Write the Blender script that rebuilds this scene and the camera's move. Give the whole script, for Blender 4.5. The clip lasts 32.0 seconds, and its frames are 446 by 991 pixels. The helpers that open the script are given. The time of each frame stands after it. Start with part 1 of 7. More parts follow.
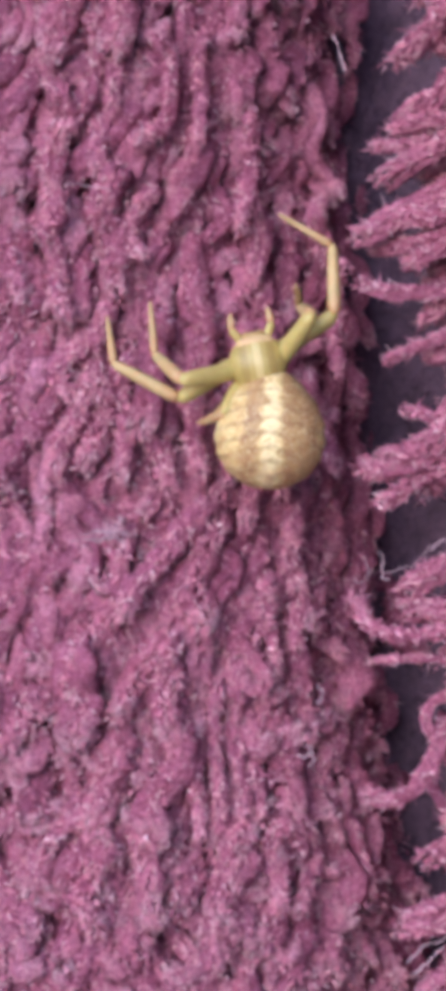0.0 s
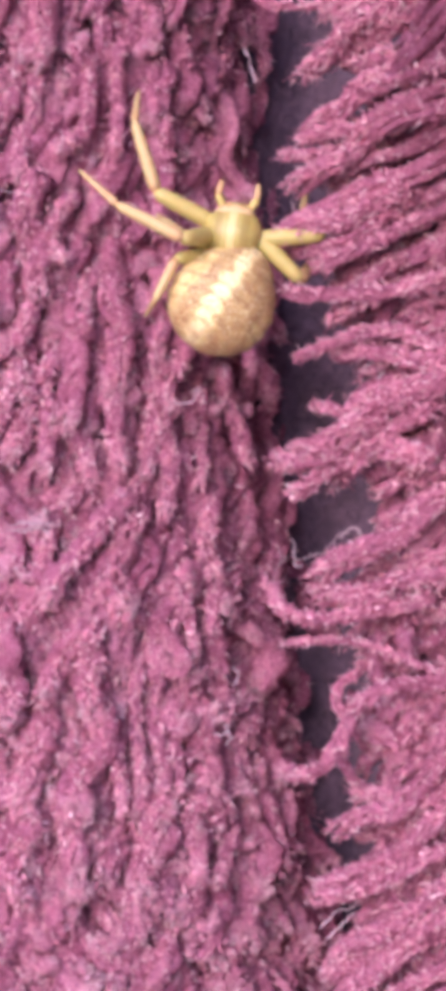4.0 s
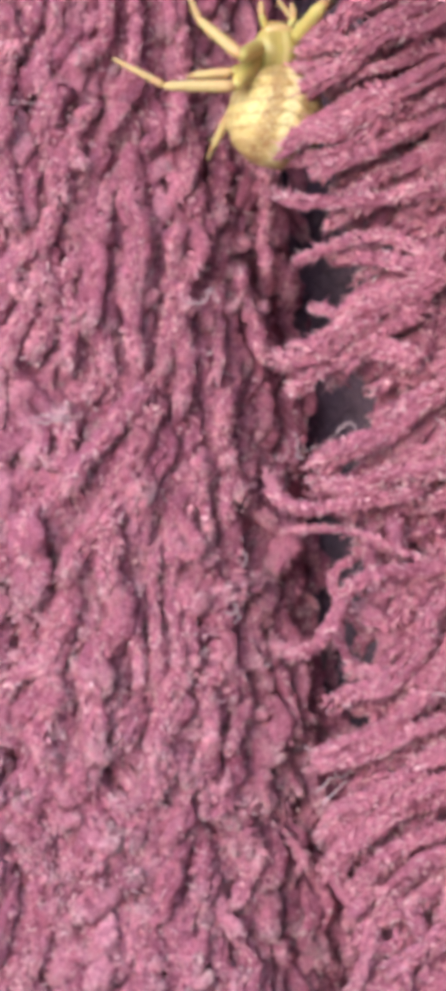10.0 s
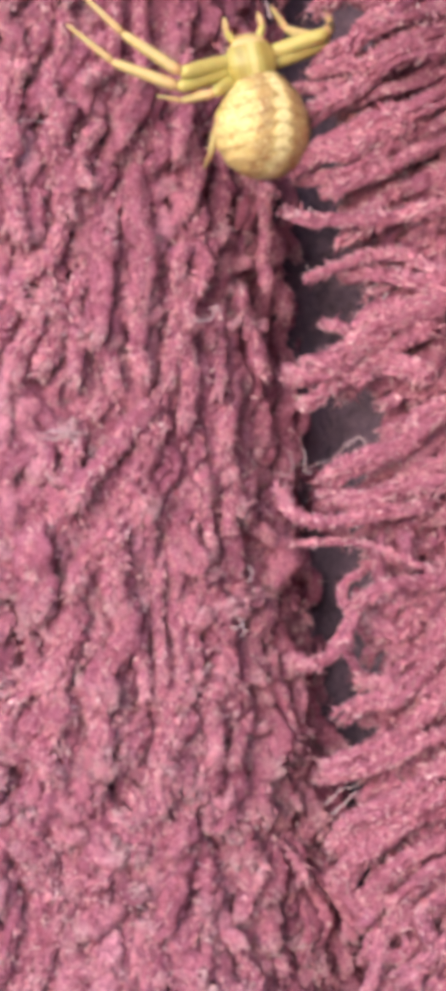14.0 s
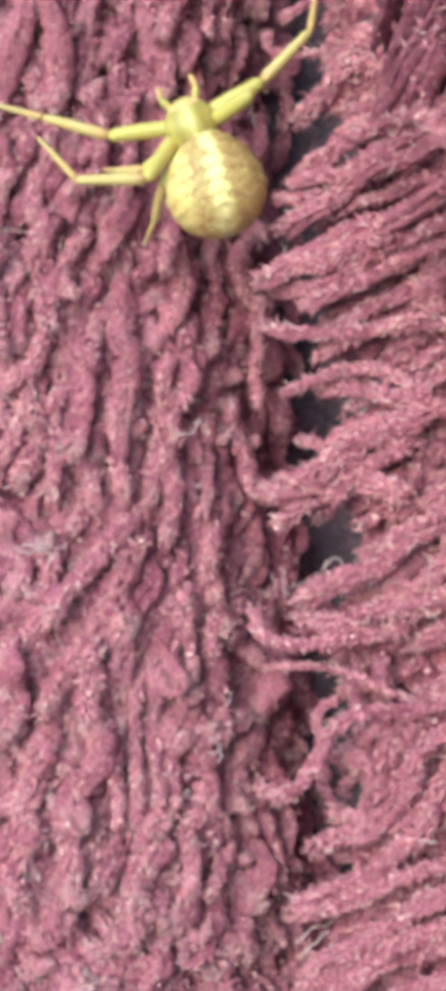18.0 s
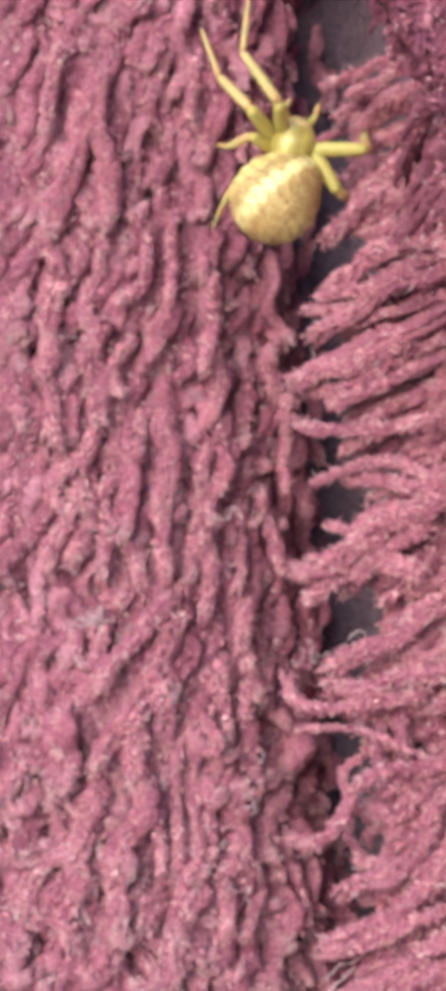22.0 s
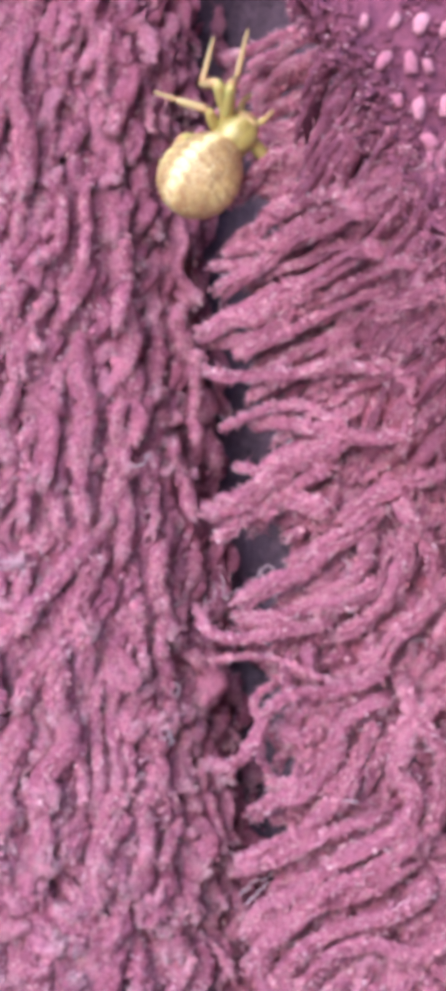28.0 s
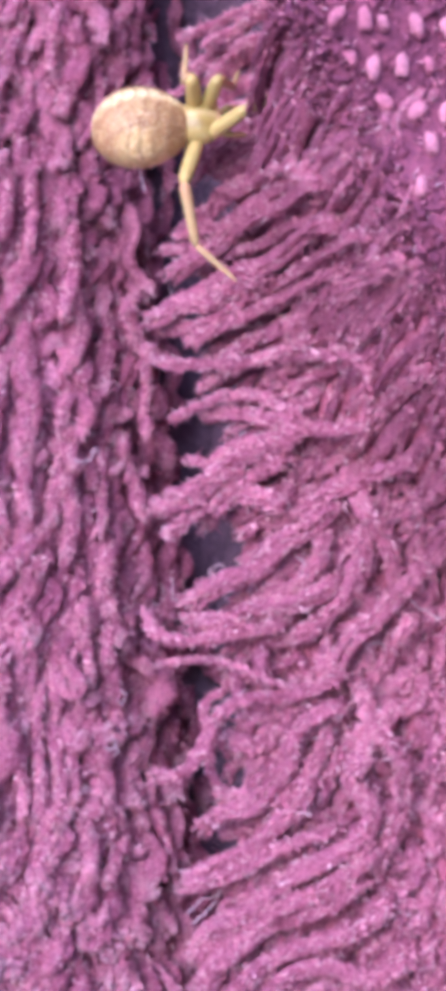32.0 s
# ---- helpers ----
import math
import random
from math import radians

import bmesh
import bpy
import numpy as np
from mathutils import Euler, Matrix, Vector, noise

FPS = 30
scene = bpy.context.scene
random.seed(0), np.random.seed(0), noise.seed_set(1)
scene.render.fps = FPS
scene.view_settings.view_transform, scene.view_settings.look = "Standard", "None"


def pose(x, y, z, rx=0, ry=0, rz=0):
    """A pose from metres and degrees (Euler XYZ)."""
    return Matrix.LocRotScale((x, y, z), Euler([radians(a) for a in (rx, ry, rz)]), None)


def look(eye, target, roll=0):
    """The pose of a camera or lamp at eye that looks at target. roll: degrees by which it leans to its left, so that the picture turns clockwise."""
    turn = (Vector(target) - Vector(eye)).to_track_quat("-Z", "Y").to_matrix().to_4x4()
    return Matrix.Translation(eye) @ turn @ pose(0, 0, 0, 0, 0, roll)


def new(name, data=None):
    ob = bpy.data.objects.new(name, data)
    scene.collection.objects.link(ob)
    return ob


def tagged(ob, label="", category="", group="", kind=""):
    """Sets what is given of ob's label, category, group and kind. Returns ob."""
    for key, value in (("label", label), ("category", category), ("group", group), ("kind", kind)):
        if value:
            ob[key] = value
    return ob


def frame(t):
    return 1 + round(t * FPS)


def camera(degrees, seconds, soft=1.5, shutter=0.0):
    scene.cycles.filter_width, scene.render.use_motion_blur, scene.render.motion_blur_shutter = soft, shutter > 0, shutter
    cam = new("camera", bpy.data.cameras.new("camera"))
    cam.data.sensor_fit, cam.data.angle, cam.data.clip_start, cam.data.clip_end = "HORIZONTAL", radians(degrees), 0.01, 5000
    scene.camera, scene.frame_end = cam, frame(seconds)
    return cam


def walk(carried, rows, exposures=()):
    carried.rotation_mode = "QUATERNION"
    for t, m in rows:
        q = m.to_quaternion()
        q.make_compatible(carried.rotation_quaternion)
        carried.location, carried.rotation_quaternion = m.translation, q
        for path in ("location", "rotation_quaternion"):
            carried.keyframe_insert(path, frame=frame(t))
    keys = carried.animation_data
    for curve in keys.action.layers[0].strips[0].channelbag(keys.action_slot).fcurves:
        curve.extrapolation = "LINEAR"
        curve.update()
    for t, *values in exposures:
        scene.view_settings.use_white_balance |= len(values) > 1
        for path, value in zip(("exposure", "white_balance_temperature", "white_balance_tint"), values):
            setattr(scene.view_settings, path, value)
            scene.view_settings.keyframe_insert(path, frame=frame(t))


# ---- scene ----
# World in metres; the mat's own measures are given in millimetres and scaled by MM.
MM = 0.001
HEIGHT = 1.0  # the middle of the hanging mat over the ground


def sight(x, y, z, tx, ty, tz, roll):
    return look((x * MM, y * MM, HEIGHT + z * MM), (tx * MM, ty * MM, HEIGHT + tz * MM), roll)


cam = camera(14, 32.0, soft=9.5)
walk(cam, [
    (0, sight(-5.159, -89.091, 0.822, -5.927, 10.888, -1.079, -0.313)),
    (0.5, sight(-5.528, -91.268, 0.335, -5.648, 8.732, 0.252, -0.223)),
    (1, sight(-5.34, -94.355, 0.796, -3.015, 5.616, 0.179, -0.26)),
    (1.5, sight(-5.2, -94.162, 0.635, -2.524, 5.8, 1.327, -0.308)),
    (2, sight(-4.946, -90.948, 0.046, 0.228, 8.918, 0.268, -0.468)),
    (2.5, sight(-5.62, -90.7, 0.288, -3.574, 9.268, 1.781, -0.314)),
    (3, sight(-5.686, -90.913, 0.814, -0.414, 8.946, 0.158, -0.639)),
    (3.5, sight(-6.036, -92.512, 1.124, -0.865, 7.339, -0.644, -0.762)),
    (4, sight(-5.355, -93.607, 1.088, -1.451, 6.283, -1.501, -0.636)),
    (4.5, sight(-5.318, -94.052, 0.817, -1.232, 5.806, -2.594, -0.453)),
    (6.5, sight(-1.878, -92.238, -0.474, -0.165, 7.73, -2.355, -0.219)),
    (7, sight(-2.138, -90.774, -1.28, -0.717, 9.208, -2.545, -0.175)),
    (7.5, sight(-3.145, -88.663, -1.397, -3.272, 11.337, -1.408, 0.027)),
    (8, sight(-2.837, -88.458, -1.226, -1.926, 11.537, -0.966, 0.017)),
    (8.5, sight(-3.258, -88.147, -0.571, -0.944, 11.81, -2.36, -0.047)),
    (9, sight(-4.657, -92.298, -0.785, -1.448, 7.582, -4.467, -0.049)),
    (9.5, sight(-2.348, -98.593, 2.291, -1.932, 1.139, -5.007, -0.395)),
    (10, sight(2.828, -99.597, 3.377, -2.134, -0.268, -7.074, -0.544)),
    (10.5, sight(-0.424, -94.485, -0.338, -0.843, 5.377, -5.584, -0.009)),
    (11, sight(-2.463, -91.232, -0.36, -1.498, 8.715, -3.459, -0.332)),
    (11.5, sight(-0.781, -94.062, 0.113, -0.949, 5.789, -5.338, -0.071)),
    (12, sight(1.269, -92.607, 1.24, -1.231, 7.239, -3.724, -0.309)),
    (12.5, sight(-6.707, -87.584, -4.504, 1.13, 12.103, -3.42, 0.116)),
    (13, sight(-8.929, -89.622, -4.503, 2.18, 9.751, -3.197, 0.128)),
    (13.5, sight(-7.534, -101.035, 0.485, 0.938, -1.479, -3.622, 0.017)),
    (14, sight(-4.415, -100.85, 2.135, -2.617, -1.212, -6.169, -0.47)),
    (14.5, sight(-3.213, -94.069, 1.251, 1.147, 5.64, -4.997, -0.488)),
    (15, sight(-2.004, -91.28, 0.194, 2.932, 8.566, -2.335, -0.303)),
    (15.5, sight(-0.107, -90.937, 2.925, 1.75, 8.912, -2.257, -0.493)),
    (17.5, sight(6.545, -98.869, 0.656, 0.876, 0.965, -0.352, 0.69)),
    (18, sight(5.3, -97.401, 2.031, -1.495, 2.35, 0.133, 0.503)),
    (18.5, sight(3.316, -97.21, 1.383, -4.608, 2.475, 1.072, 0.374)),
    (19, sight(-1.087, -97.603, 0.273, -4.97, 2.297, 2.487, 0.774)),
    (19.5, sight(-2.351, -97.181, 0.077, -3.063, 2.701, 4.879, 0.721)),
    (20, sight(-0.751, -99.133, 1.493, -2.507, 0.803, 4.605, 0.459)),
    (20.5, sight(0.831, -104.433, 2.296, -3.809, -4.546, 3.336, 0.626)),
    (21, sight(3.185, -106.002, 2.684, -5.556, -6.387, 2.097, 0.665)),
    (21.5, sight(3.31, -107.006, 3.171, -6.02, -7.442, 3.369, 0.353)),
    (22, sight(2.858, -108.72, 2.92, -2.918, -8.903, 4.721, 0.493)),
    (22.5, sight(4.818, -106.829, 3.47, -1.086, -7.005, 4.086, 0.308)),
    (23, sight(6.714, -105.659, 3.398, 3.953, -5.701, 4.29, 0.206)),
    (23.5, sight(7.672, -106.214, 3.502, 2.313, -6.359, 2.889, 0.709)),
    (24, sight(8.282, -106.389, 4.779, 0.511, -6.717, 2.506, 0.495)),
    (24.5, sight(7.754, -103.741, 3.25, 0.649, -3.994, 3.401, 0.626)),
    (25, sight(6.637, -100.072, 2.74, -0.572, -0.333, 3.147, 0.507)),
    (25.5, sight(6.326, -100.03, 3.212, -1.886, -0.385, 1.357, 0.454)),
    (27.5, sight(3.74, -117.509, -4.041, 1.299, -17.68, 1.273, 0.17)),
    (28, sight(2.173, -115.121, -2.3, 1.995, -15.175, 0.981, -0.343)),
    (28.5, sight(2.897, -110.552, -4.721, 3.969, -10.723, 1.034, -0.188)),
    (29, sight(5.43, -106.985, -7.298, 6.71, -7.184, -1.129, -0.236)),
    (29.5, sight(5.292, -103.899, -6.068, 6.666, -4.005, -1.681, -0.049)),
    (30, sight(4.205, -106.05, -3.878, 4.951, -6.185, 1.255, 0.051)),
    (30.5, sight(3.105, -108.094, -2.776, 2.837, -8.276, 3.247, -0.098)),
    (31, sight(2.693, -111.883, -4.027, 3.813, -12.142, 3.089, -0.185)),
    (31.5, sight(3.83, -113.503, -5.809, 5.248, -13.745, 1.01, -0.111)),
    (32, sight(4.239, -109.166, -5.776, 4.934, -9.375, 0.648, -0.031)),
], exposures=[
    (0, 0.71, 5552, 16.5), (0.5, 0.83, 6426, 1.8), (1, 0.94, 7027, -7.9), (1.5, 1.05, 7416, -15.1),
    (2, 1.14, 6415, 6.7), (2.5, 1.15, 5435, 14.0), (3, 1.16, 6197, 7.2), (3.5, 1.15, 5342, 15.7),
    (4, 1.14, 5977, 28.3), (4.5, 1.15, 6639, 6.3), (6.5, 1.19, 5342, 15.0), (7, 1.21, 5564, 16.5),
    (7.5, 1.15, 5286, 32.7), (8, 1.10, 5334, 31.5), (8.5, 1.13, 5382, 26.4), (9, 1.16, 5519, 17.7),
    (9.5, 1.15, 6427, -0.2), (10, 1.13, 6124, -1.7), (10.5, 1.16, 5598, 33.6), (11, 1.20, 5391, 14.8),
    (11.5, 1.20, 5173, 17.6), (12, 1.19, 5765, 34.8), (12.5, 1.22, 6164, -1.1), (13, 1.26, 6270, -10.8),
    (13.5, 1.22, 6018, 1.0), (14, 1.17, 6727, 0.6), (14.5, 1.19, 5973, 5.8), (15, 1.21, 5611, -1.0),
    (15.5, 1.22, 5455, -23.1), (17.5, 1.28, 7085, -25.4), (18, 1.29, 6078, -27.7), (18.5, 1.24, 6403, -17.3),
    (19, 1.20, 6550, -26.3), (19.5, 1.20, 5854, -18.7), (20, 1.21, 6129, -31.3), (20.5, 1.21, 5936, -16.4),
    (21, 1.21, 6052, -8.9), (21.5, 1.22, 6126, -11.3), (22, 1.22, 6427, -13.5), (22.5, 1.19, 5628, -7.8),
    (23, 1.16, 5600, -6.7), (23.5, 1.20, 5438, 28.6), (24, 1.24, 5223, -6.0), (24.5, 1.27, 5296, 2.0),
    (25, 1.31, 5606, 1.6), (25.5, 1.30, 5922, -4.4), (27.5, 1.26, 5739, -13.0), (28, 1.25, 5381, 5.8),
    (28.5, 1.19, 5582, -1.9), (29, 1.13, 5500, 13.6), (29.5, 1.18, 5381, 1.5), (30, 1.23, 5109, -6.3),
    (30.5, 1.23, 5586, -3.2), (31, 1.24, 5288, 18.3), (31.5, 1.25, 5908, -18.5), (32, 1.25, 5246, 33.4),
])

# ---------------------------------------------------------------- light
world = bpy.data.worlds.new("sky")
scene.world = world
world.use_nodes = True
wn = world.node_tree
sky = wn.nodes.new("ShaderNodeTexSky")
sky.sky_type, sky.sun_disc = "NISHITA", False
sky.sun_elevation, sky.sun_rotation = radians(22), radians(207.6)
wn.links.new(sky.outputs[0], wn.nodes["Background"].inputs[0])
wn.nodes["Background"].inputs[1].default_value = 0.15
sun = new("sun", bpy.data.lights.new("sun", "SUN"))
sun.data.energy, sun.data.angle, sun.data.color = 1.44, radians(50), (1.0, 0.96, 0.9)
sun.matrix_world = look((-0.72, -1.38, 1.65), (0, 0, HEIGHT))


# ---------------------------------------------------------------- materials
class Mat:
    """A material's node tree with short names for what is used often."""

    def __init__(self, name):
        self.mat = bpy.data.materials.new(name)
        self.mat.use_nodes = True
        self.t = self.mat.node_tree
        self.p = self.t.nodes["Principled BSDF"]

    def node(self, kind, **sets):
        nd = self.t.nodes.new("ShaderNode" + kind)
        for key, value in sets.items():
            if key == "op":
                nd.operation = value
            elif key == "blend":
                nd.blend_type = value
            elif key == "data":
                nd.data_type = value
        return nd

    def link(self, a, b):
        self.t.links.new(a, b)

    def coords(self, scale=(1, 1, 1), out="Object"):
        tc, mp = self.node("TexCoord"), self.node("Mapping")
        self.link(tc.outputs[out], mp.inputs[0])
        mp.inputs[3].default_value = scale
        return mp.outputs[0]

    def noise(self, vec, scale, detail=3.0, rough=0.55):
        nd = self.node("TexNoise")
        self.link(vec, nd.inputs["Vector"])
        nd.inputs["Scale"].default_value, nd.inputs["Detail"].default_value, nd.inputs["Roughness"].default_value = scale, detail, rough
        return nd.outputs[0]

    def ramp(self, fac, *stops):
        nd = self.node("ValToRGB")
        els = nd.color_ramp.elements
        while len(els) < len(stops):
            els.new(0.5)
        for e, (at, col) in zip(els, stops):
            e.position, e.color = at, (*col, 1)
        self.link(fac, nd.inputs[0])
        return nd.outputs[0]

    def math(self, op, a, b=0.0, c=0.0):
        nd = self.node("Math", op=op)
        for n, v in enumerate((a, b, c)):
            if isinstance(v, (int, float)):
                nd.inputs[n].default_value = v
            else:
                self.link(v, nd.inputs[n])
        return nd.outputs[0]

    def mix(self, fac, a, b, blend="MIX"):
        nd = self.node("Mix", data="RGBA", blend=blend)
        for n, v in ((0, fac), (6, a), (7, b)):
            if isinstance(v, (int, float)):
                nd.inputs[n].default_value = v
            elif isinstance(v, tuple):
                nd.inputs[n].default_value = (*v, 1)
            else:
                self.link(v, nd.inputs[n])
        return nd.outputs[2]

    def bump(self, height, strength, distance):
        nd = self.node("Bump")
        nd.inputs["Strength"].default_value, nd.inputs["Distance"].default_value = strength, distance
        self.link(height, nd.inputs["Height"])
        self.link(nd.outputs[0], self.p.inputs["Normal"])

    def done(self, colour, rough=0.9, **sets):
        if isinstance(colour, tuple):
            self.p.inputs["Base Color"].default_value = (*colour, 1)
        else:
            self.link(colour, self.p.inputs["Base Color"])
        self.p.inputs["Roughness"].default_value = rough
        for key, value in sets.items():
            self.p.inputs[key.replace("_", " ")].default_value = value
        return self.mat


def yarn_material(name):
    """Matted magenta yarn: fibres along its length, patchy dye, frayed pale ends."""
    m = Mat(name)
    fibre = m.noise(m.coords((1, 1, 0.22), "UV"), 26.0, 4.0, 0.7)
    tc = m.coords((1, 1, 1), "Object")
    fine = m.noise(tc, 3800.0, 5.0, 0.8)
    patch = m.noise(tc, 420.0, 2.0)
    rnd = m.node("NewGeometry").outputs["Random Per Island"]
    base = m.ramp(patch, (0.3, (0.50, 0.125, 0.228)), (0.7, (0.70, 0.205, 0.345)))
    tone = m.ramp(rnd, (0.0, (0.70, 0.70, 0.76)), (0.35, (0.9, 0.92, 0.96)), (0.7, (1.03, 1.08, 1.05)), (1.0, (1.22, 1.6, 1.45)))
    col = m.mix(1.0, base, tone, "MULTIPLY")
    grain = m.ramp(fine, (0.38, (0.6, 0.55, 0.6)), (0.5, (1, 1.05, 1.03)), (0.62, (1.3, 1.85, 1.65)))
    col = m.mix(0.8, col, grain, "MULTIPLY")
    speck = m.noise(tc, 2300.0, 2.0, 0.8)
    col = m.mix(m.ramp(speck, (0.6, (0, 0, 0)), (0.72, (0.45, 0.45, 0.45))), col, (0.78, 0.43, 0.53))
    at = m.node("Attribute")
    at.attribute_name = "fray"
    tip = m.math("MULTIPLY", at.outputs["Fac"], m.math("GREATER_THAN", fine, 0.47))
    col = m.mix(m.math("MULTIPLY", tip, 0.85), col, (0.86, 0.56, 0.65))
    m.bump(m.math("ADD", m.math("MULTIPLY", fibre, 0.6), fine), 1.0, 0.00042)
    return m.done(col, 0.9, Specular_IOR_Level=0.1)


YARN = yarn_material("magenta_yarn")


def fuzz_material():
    m = Mat("fuzz_fibre")
    rnd = m.node("NewGeometry").outputs["Random Per Island"]
    return m.done(m.ramp(rnd, (0.0, (0.56, 0.17, 0.29)), (0.6, (0.72, 0.29, 0.41)), (1.0, (0.82, 0.52, 0.61))), 0.8, Specular_IOR_Level=0.2)


FUZZ = fuzz_material()


def felt_material():
    """Matted wool between the strands: short fibres, uneven dye."""
    m = Mat("matted_wool")
    tc = m.coords((1, 1, 0.35), "Object")
    fine, mid = m.noise(tc, 4200.0, 4.0, 0.7), m.noise(tc, 1500.0, 3.0, 0.6)
    col = m.ramp(mid, (0.32, (0.50, 0.13, 0.22)), (0.52, (0.60, 0.165, 0.27)), (0.7, (0.70, 0.22, 0.34)))
    col = m.mix(0.7, col, m.ramp(fine, (0.36, (0.55, 0.5, 0.55)), (0.64, (1.25, 1.5, 1.4))), "MULTIPLY")
    m.bump(m.math("ADD", fine, mid), 1.0, 0.0005)
    return m.done(col, 0.95, Specular_IOR_Level=0.08)


FELT = felt_material()


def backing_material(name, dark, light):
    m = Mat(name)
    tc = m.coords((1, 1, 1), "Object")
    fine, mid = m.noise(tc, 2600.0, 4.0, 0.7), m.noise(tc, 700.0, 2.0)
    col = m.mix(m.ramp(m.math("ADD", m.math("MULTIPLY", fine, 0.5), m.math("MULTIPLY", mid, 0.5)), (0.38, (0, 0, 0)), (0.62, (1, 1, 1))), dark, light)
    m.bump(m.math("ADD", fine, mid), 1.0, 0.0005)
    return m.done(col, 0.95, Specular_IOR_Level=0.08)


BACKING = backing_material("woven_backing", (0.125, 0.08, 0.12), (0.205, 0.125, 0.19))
REVERSE = backing_material("knotted_reverse", (0.17, 0.05, 0.10), (0.32, 0.095, 0.165))


def knot_material():
    m = Mat("knot_yarn")
    tc = m.coords((1, 1, 1), "Object")
    fine = m.noise(tc, 6000.0, 4.0, 0.7)
    rnd = m.node("ObjectInfo").outputs["Random"]
    col = m.mix(rnd, (0.50, 0.17, 0.26), (0.62, 0.27, 0.36))
    col = m.mix(0.6, col, m.ramp(fine, (0.3, (0.6, 0.5, 0.55)), (0.7, (1.3, 1.4, 1.35))), "MULTIPLY")
    m.bump(fine, 0.9, 0.0002)
    return m.done(col, 0.9, Specular_IOR_Level=0.1)


KNOT = knot_material()


def plain_material(name, a, b, scale, rough, bump=0.0):
    m = Mat(name)
    tc = m.coords()
    nz = m.noise(tc, scale, 5.0, 0.6)
    big = m.noise(tc, scale * 0.08, 2.0)
    col = m.mix(m.math("MULTIPLY", m.math("ADD", nz, big), 0.5), a, b)
    if bump:
        m.bump(nz, 0.6, bump)
    return m.done(col, rough)


WALL = plain_material("rendered_wall", (0.42, 0.40, 0.37), (0.55, 0.53, 0.50), 90.0, 0.9, 0.002)
PAVING = plain_material("concrete_ground", (0.26, 0.25, 0.24), (0.38, 0.37, 0.35), 30.0, 0.9, 0.003)
LINT = plain_material("pale_lint", (0.45, 0.26, 0.34), (0.62, 0.44, 0.52), 3000.0, 0.6)


def abdomen_material():
    """Cream skin, a white band down the back with brown fields of folded skin on both sides; lit left flank painted
    paler.
    """
    m = Mat("abdomen_skin")
    tc = m.coords((1000, 1000, 1000), "Object")
    sep = m.node("SeparateXYZ")
    m.link(tc, sep.inputs[0])
    x, y, z = sep.outputs[0], sep.outputs[1], sep.outputs[2]
    wob = m.noise(tc, 1.1, 3.0, 0.6)
    fold = m.noise(tc, 2.3, 4.0, 0.6)
    ax = m.math("ABSOLUTE", m.math("ADD", x, m.math("MULTIPLY", m.math("SUBTRACT", wob, 0.5), 0.9)))
    # saw-toothed inner edge of the brown field
    teeth = m.math("ADD", m.math("MULTIPLY", m.math("SINE", m.math("MULTIPLY", y, 7.5)), 0.10), m.math("MULTIPLY", m.math("SUBTRACT", fold, 0.5), 0.7))
    wide = m.math("ADD", 0.36, m.math("MULTIPLY", m.math("SUBTRACT", 1.6, y), 0.05))
    inner = m.math("SUBTRACT", ax, m.math("ADD", wide, teeth))
    # brown stops sooner at x < 0: the lit left side, put into the colour
    outer = m.math("SUBTRACT", m.math("ADD", m.math("ADD", 2.5, m.math("MULTIPLY", m.math("MINIMUM", x, 0.0), 0.75)), m.math("MULTIPLY", m.math("SUBTRACT", wob, 0.5), 1.6)), ax)
    field = m.math("MULTIPLY", m.math("MINIMUM", m.math("MAXIMUM", m.math("MULTIPLY", inner, 5.0), 0.0), 1.0),
                   m.math("MINIMUM", m.math("MAXIMUM", m.math("MULTIPLY", outer, 3.0), 0.0), 1.0))
    above = m.math("MINIMUM", m.math("MAXIMUM", m.math("MULTIPLY", m.math("ADD", z, 1.1), 1.2), 0.0), 1.0)
    field = m.math("MULTIPLY", field, above)
    mott = m.ramp(fold, (0.42, (0.0, 0.0, 0.0)), (0.55, (1, 1, 1)))
    field = m.math("MULTIPLY", field, m.math("ADD", 0.5, m.math("MULTIPLY", mott, 0.5)))
    skin = m.ramp(fold, (0.3, (0.44, 0.27, 0.10)), (0.55, (0.62, 0.45, 0.20)), (0.75, (0.74, 0.58, 0.30)))
    fleck = m.noise(tc, 4.5, 3.0, 0.65)
    white = m.math("MULTIPLY", m.math("MINIMUM", m.math("MAXIMUM", m.math("MULTIPLY", inner, -5.0), 0.0), 1.0), above)
    white = m.math("MULTIPLY", white, m.ramp(fleck, (0.36, (0.25, 0.25, 0.25)), (0.52, (1, 1, 1))))
    col = m.mix(m.math("MULTIPLY", white, 0.85), skin, (0.85, 0.72, 0.42))
    col = m.mix(m.math("MULTIPLY", field, 0.9), col, m.ramp(wob, (0.35, (0.22, 0.10, 0.045)), (0.65, (0.36, 0.19, 0.085))))
    line = m.math("SINE", m.math("ADD", m.math("MULTIPLY", y, 9.0), m.math("ADD", m.math("MULTIPLY", ax, 2.5), m.math("MULTIPLY", wob, 5.0))))
    line = m.math("MULTIPLY", m.math("MAXIMUM", m.math("SUBTRACT", line, 0.25), 0.0), m.math("MULTIPLY", above, 0.55))
    col = m.mix(line, col, (0.24, 0.12, 0.05))
    speck = m.noise(tc, 7.0, 2.0, 0.7)
    col = m.mix(m.ramp(speck, (0.54, (0, 0, 0)), (0.66, (0.6, 0.6, 0.6))), col, (0.85, 0.74, 0.46))
    # the rear darkens to brown in folds
    rear = m.math("MINIMUM", m.math("MAXIMUM", m.math("MULTIPLY", m.math("SUBTRACT", -0.9, y), 0.7), 0.0), 1.0)
    col = m.mix(m.math("MULTIPLY", rear, m.math("MULTIPLY", mott, 0.6)), col, (0.34, 0.17, 0.08))
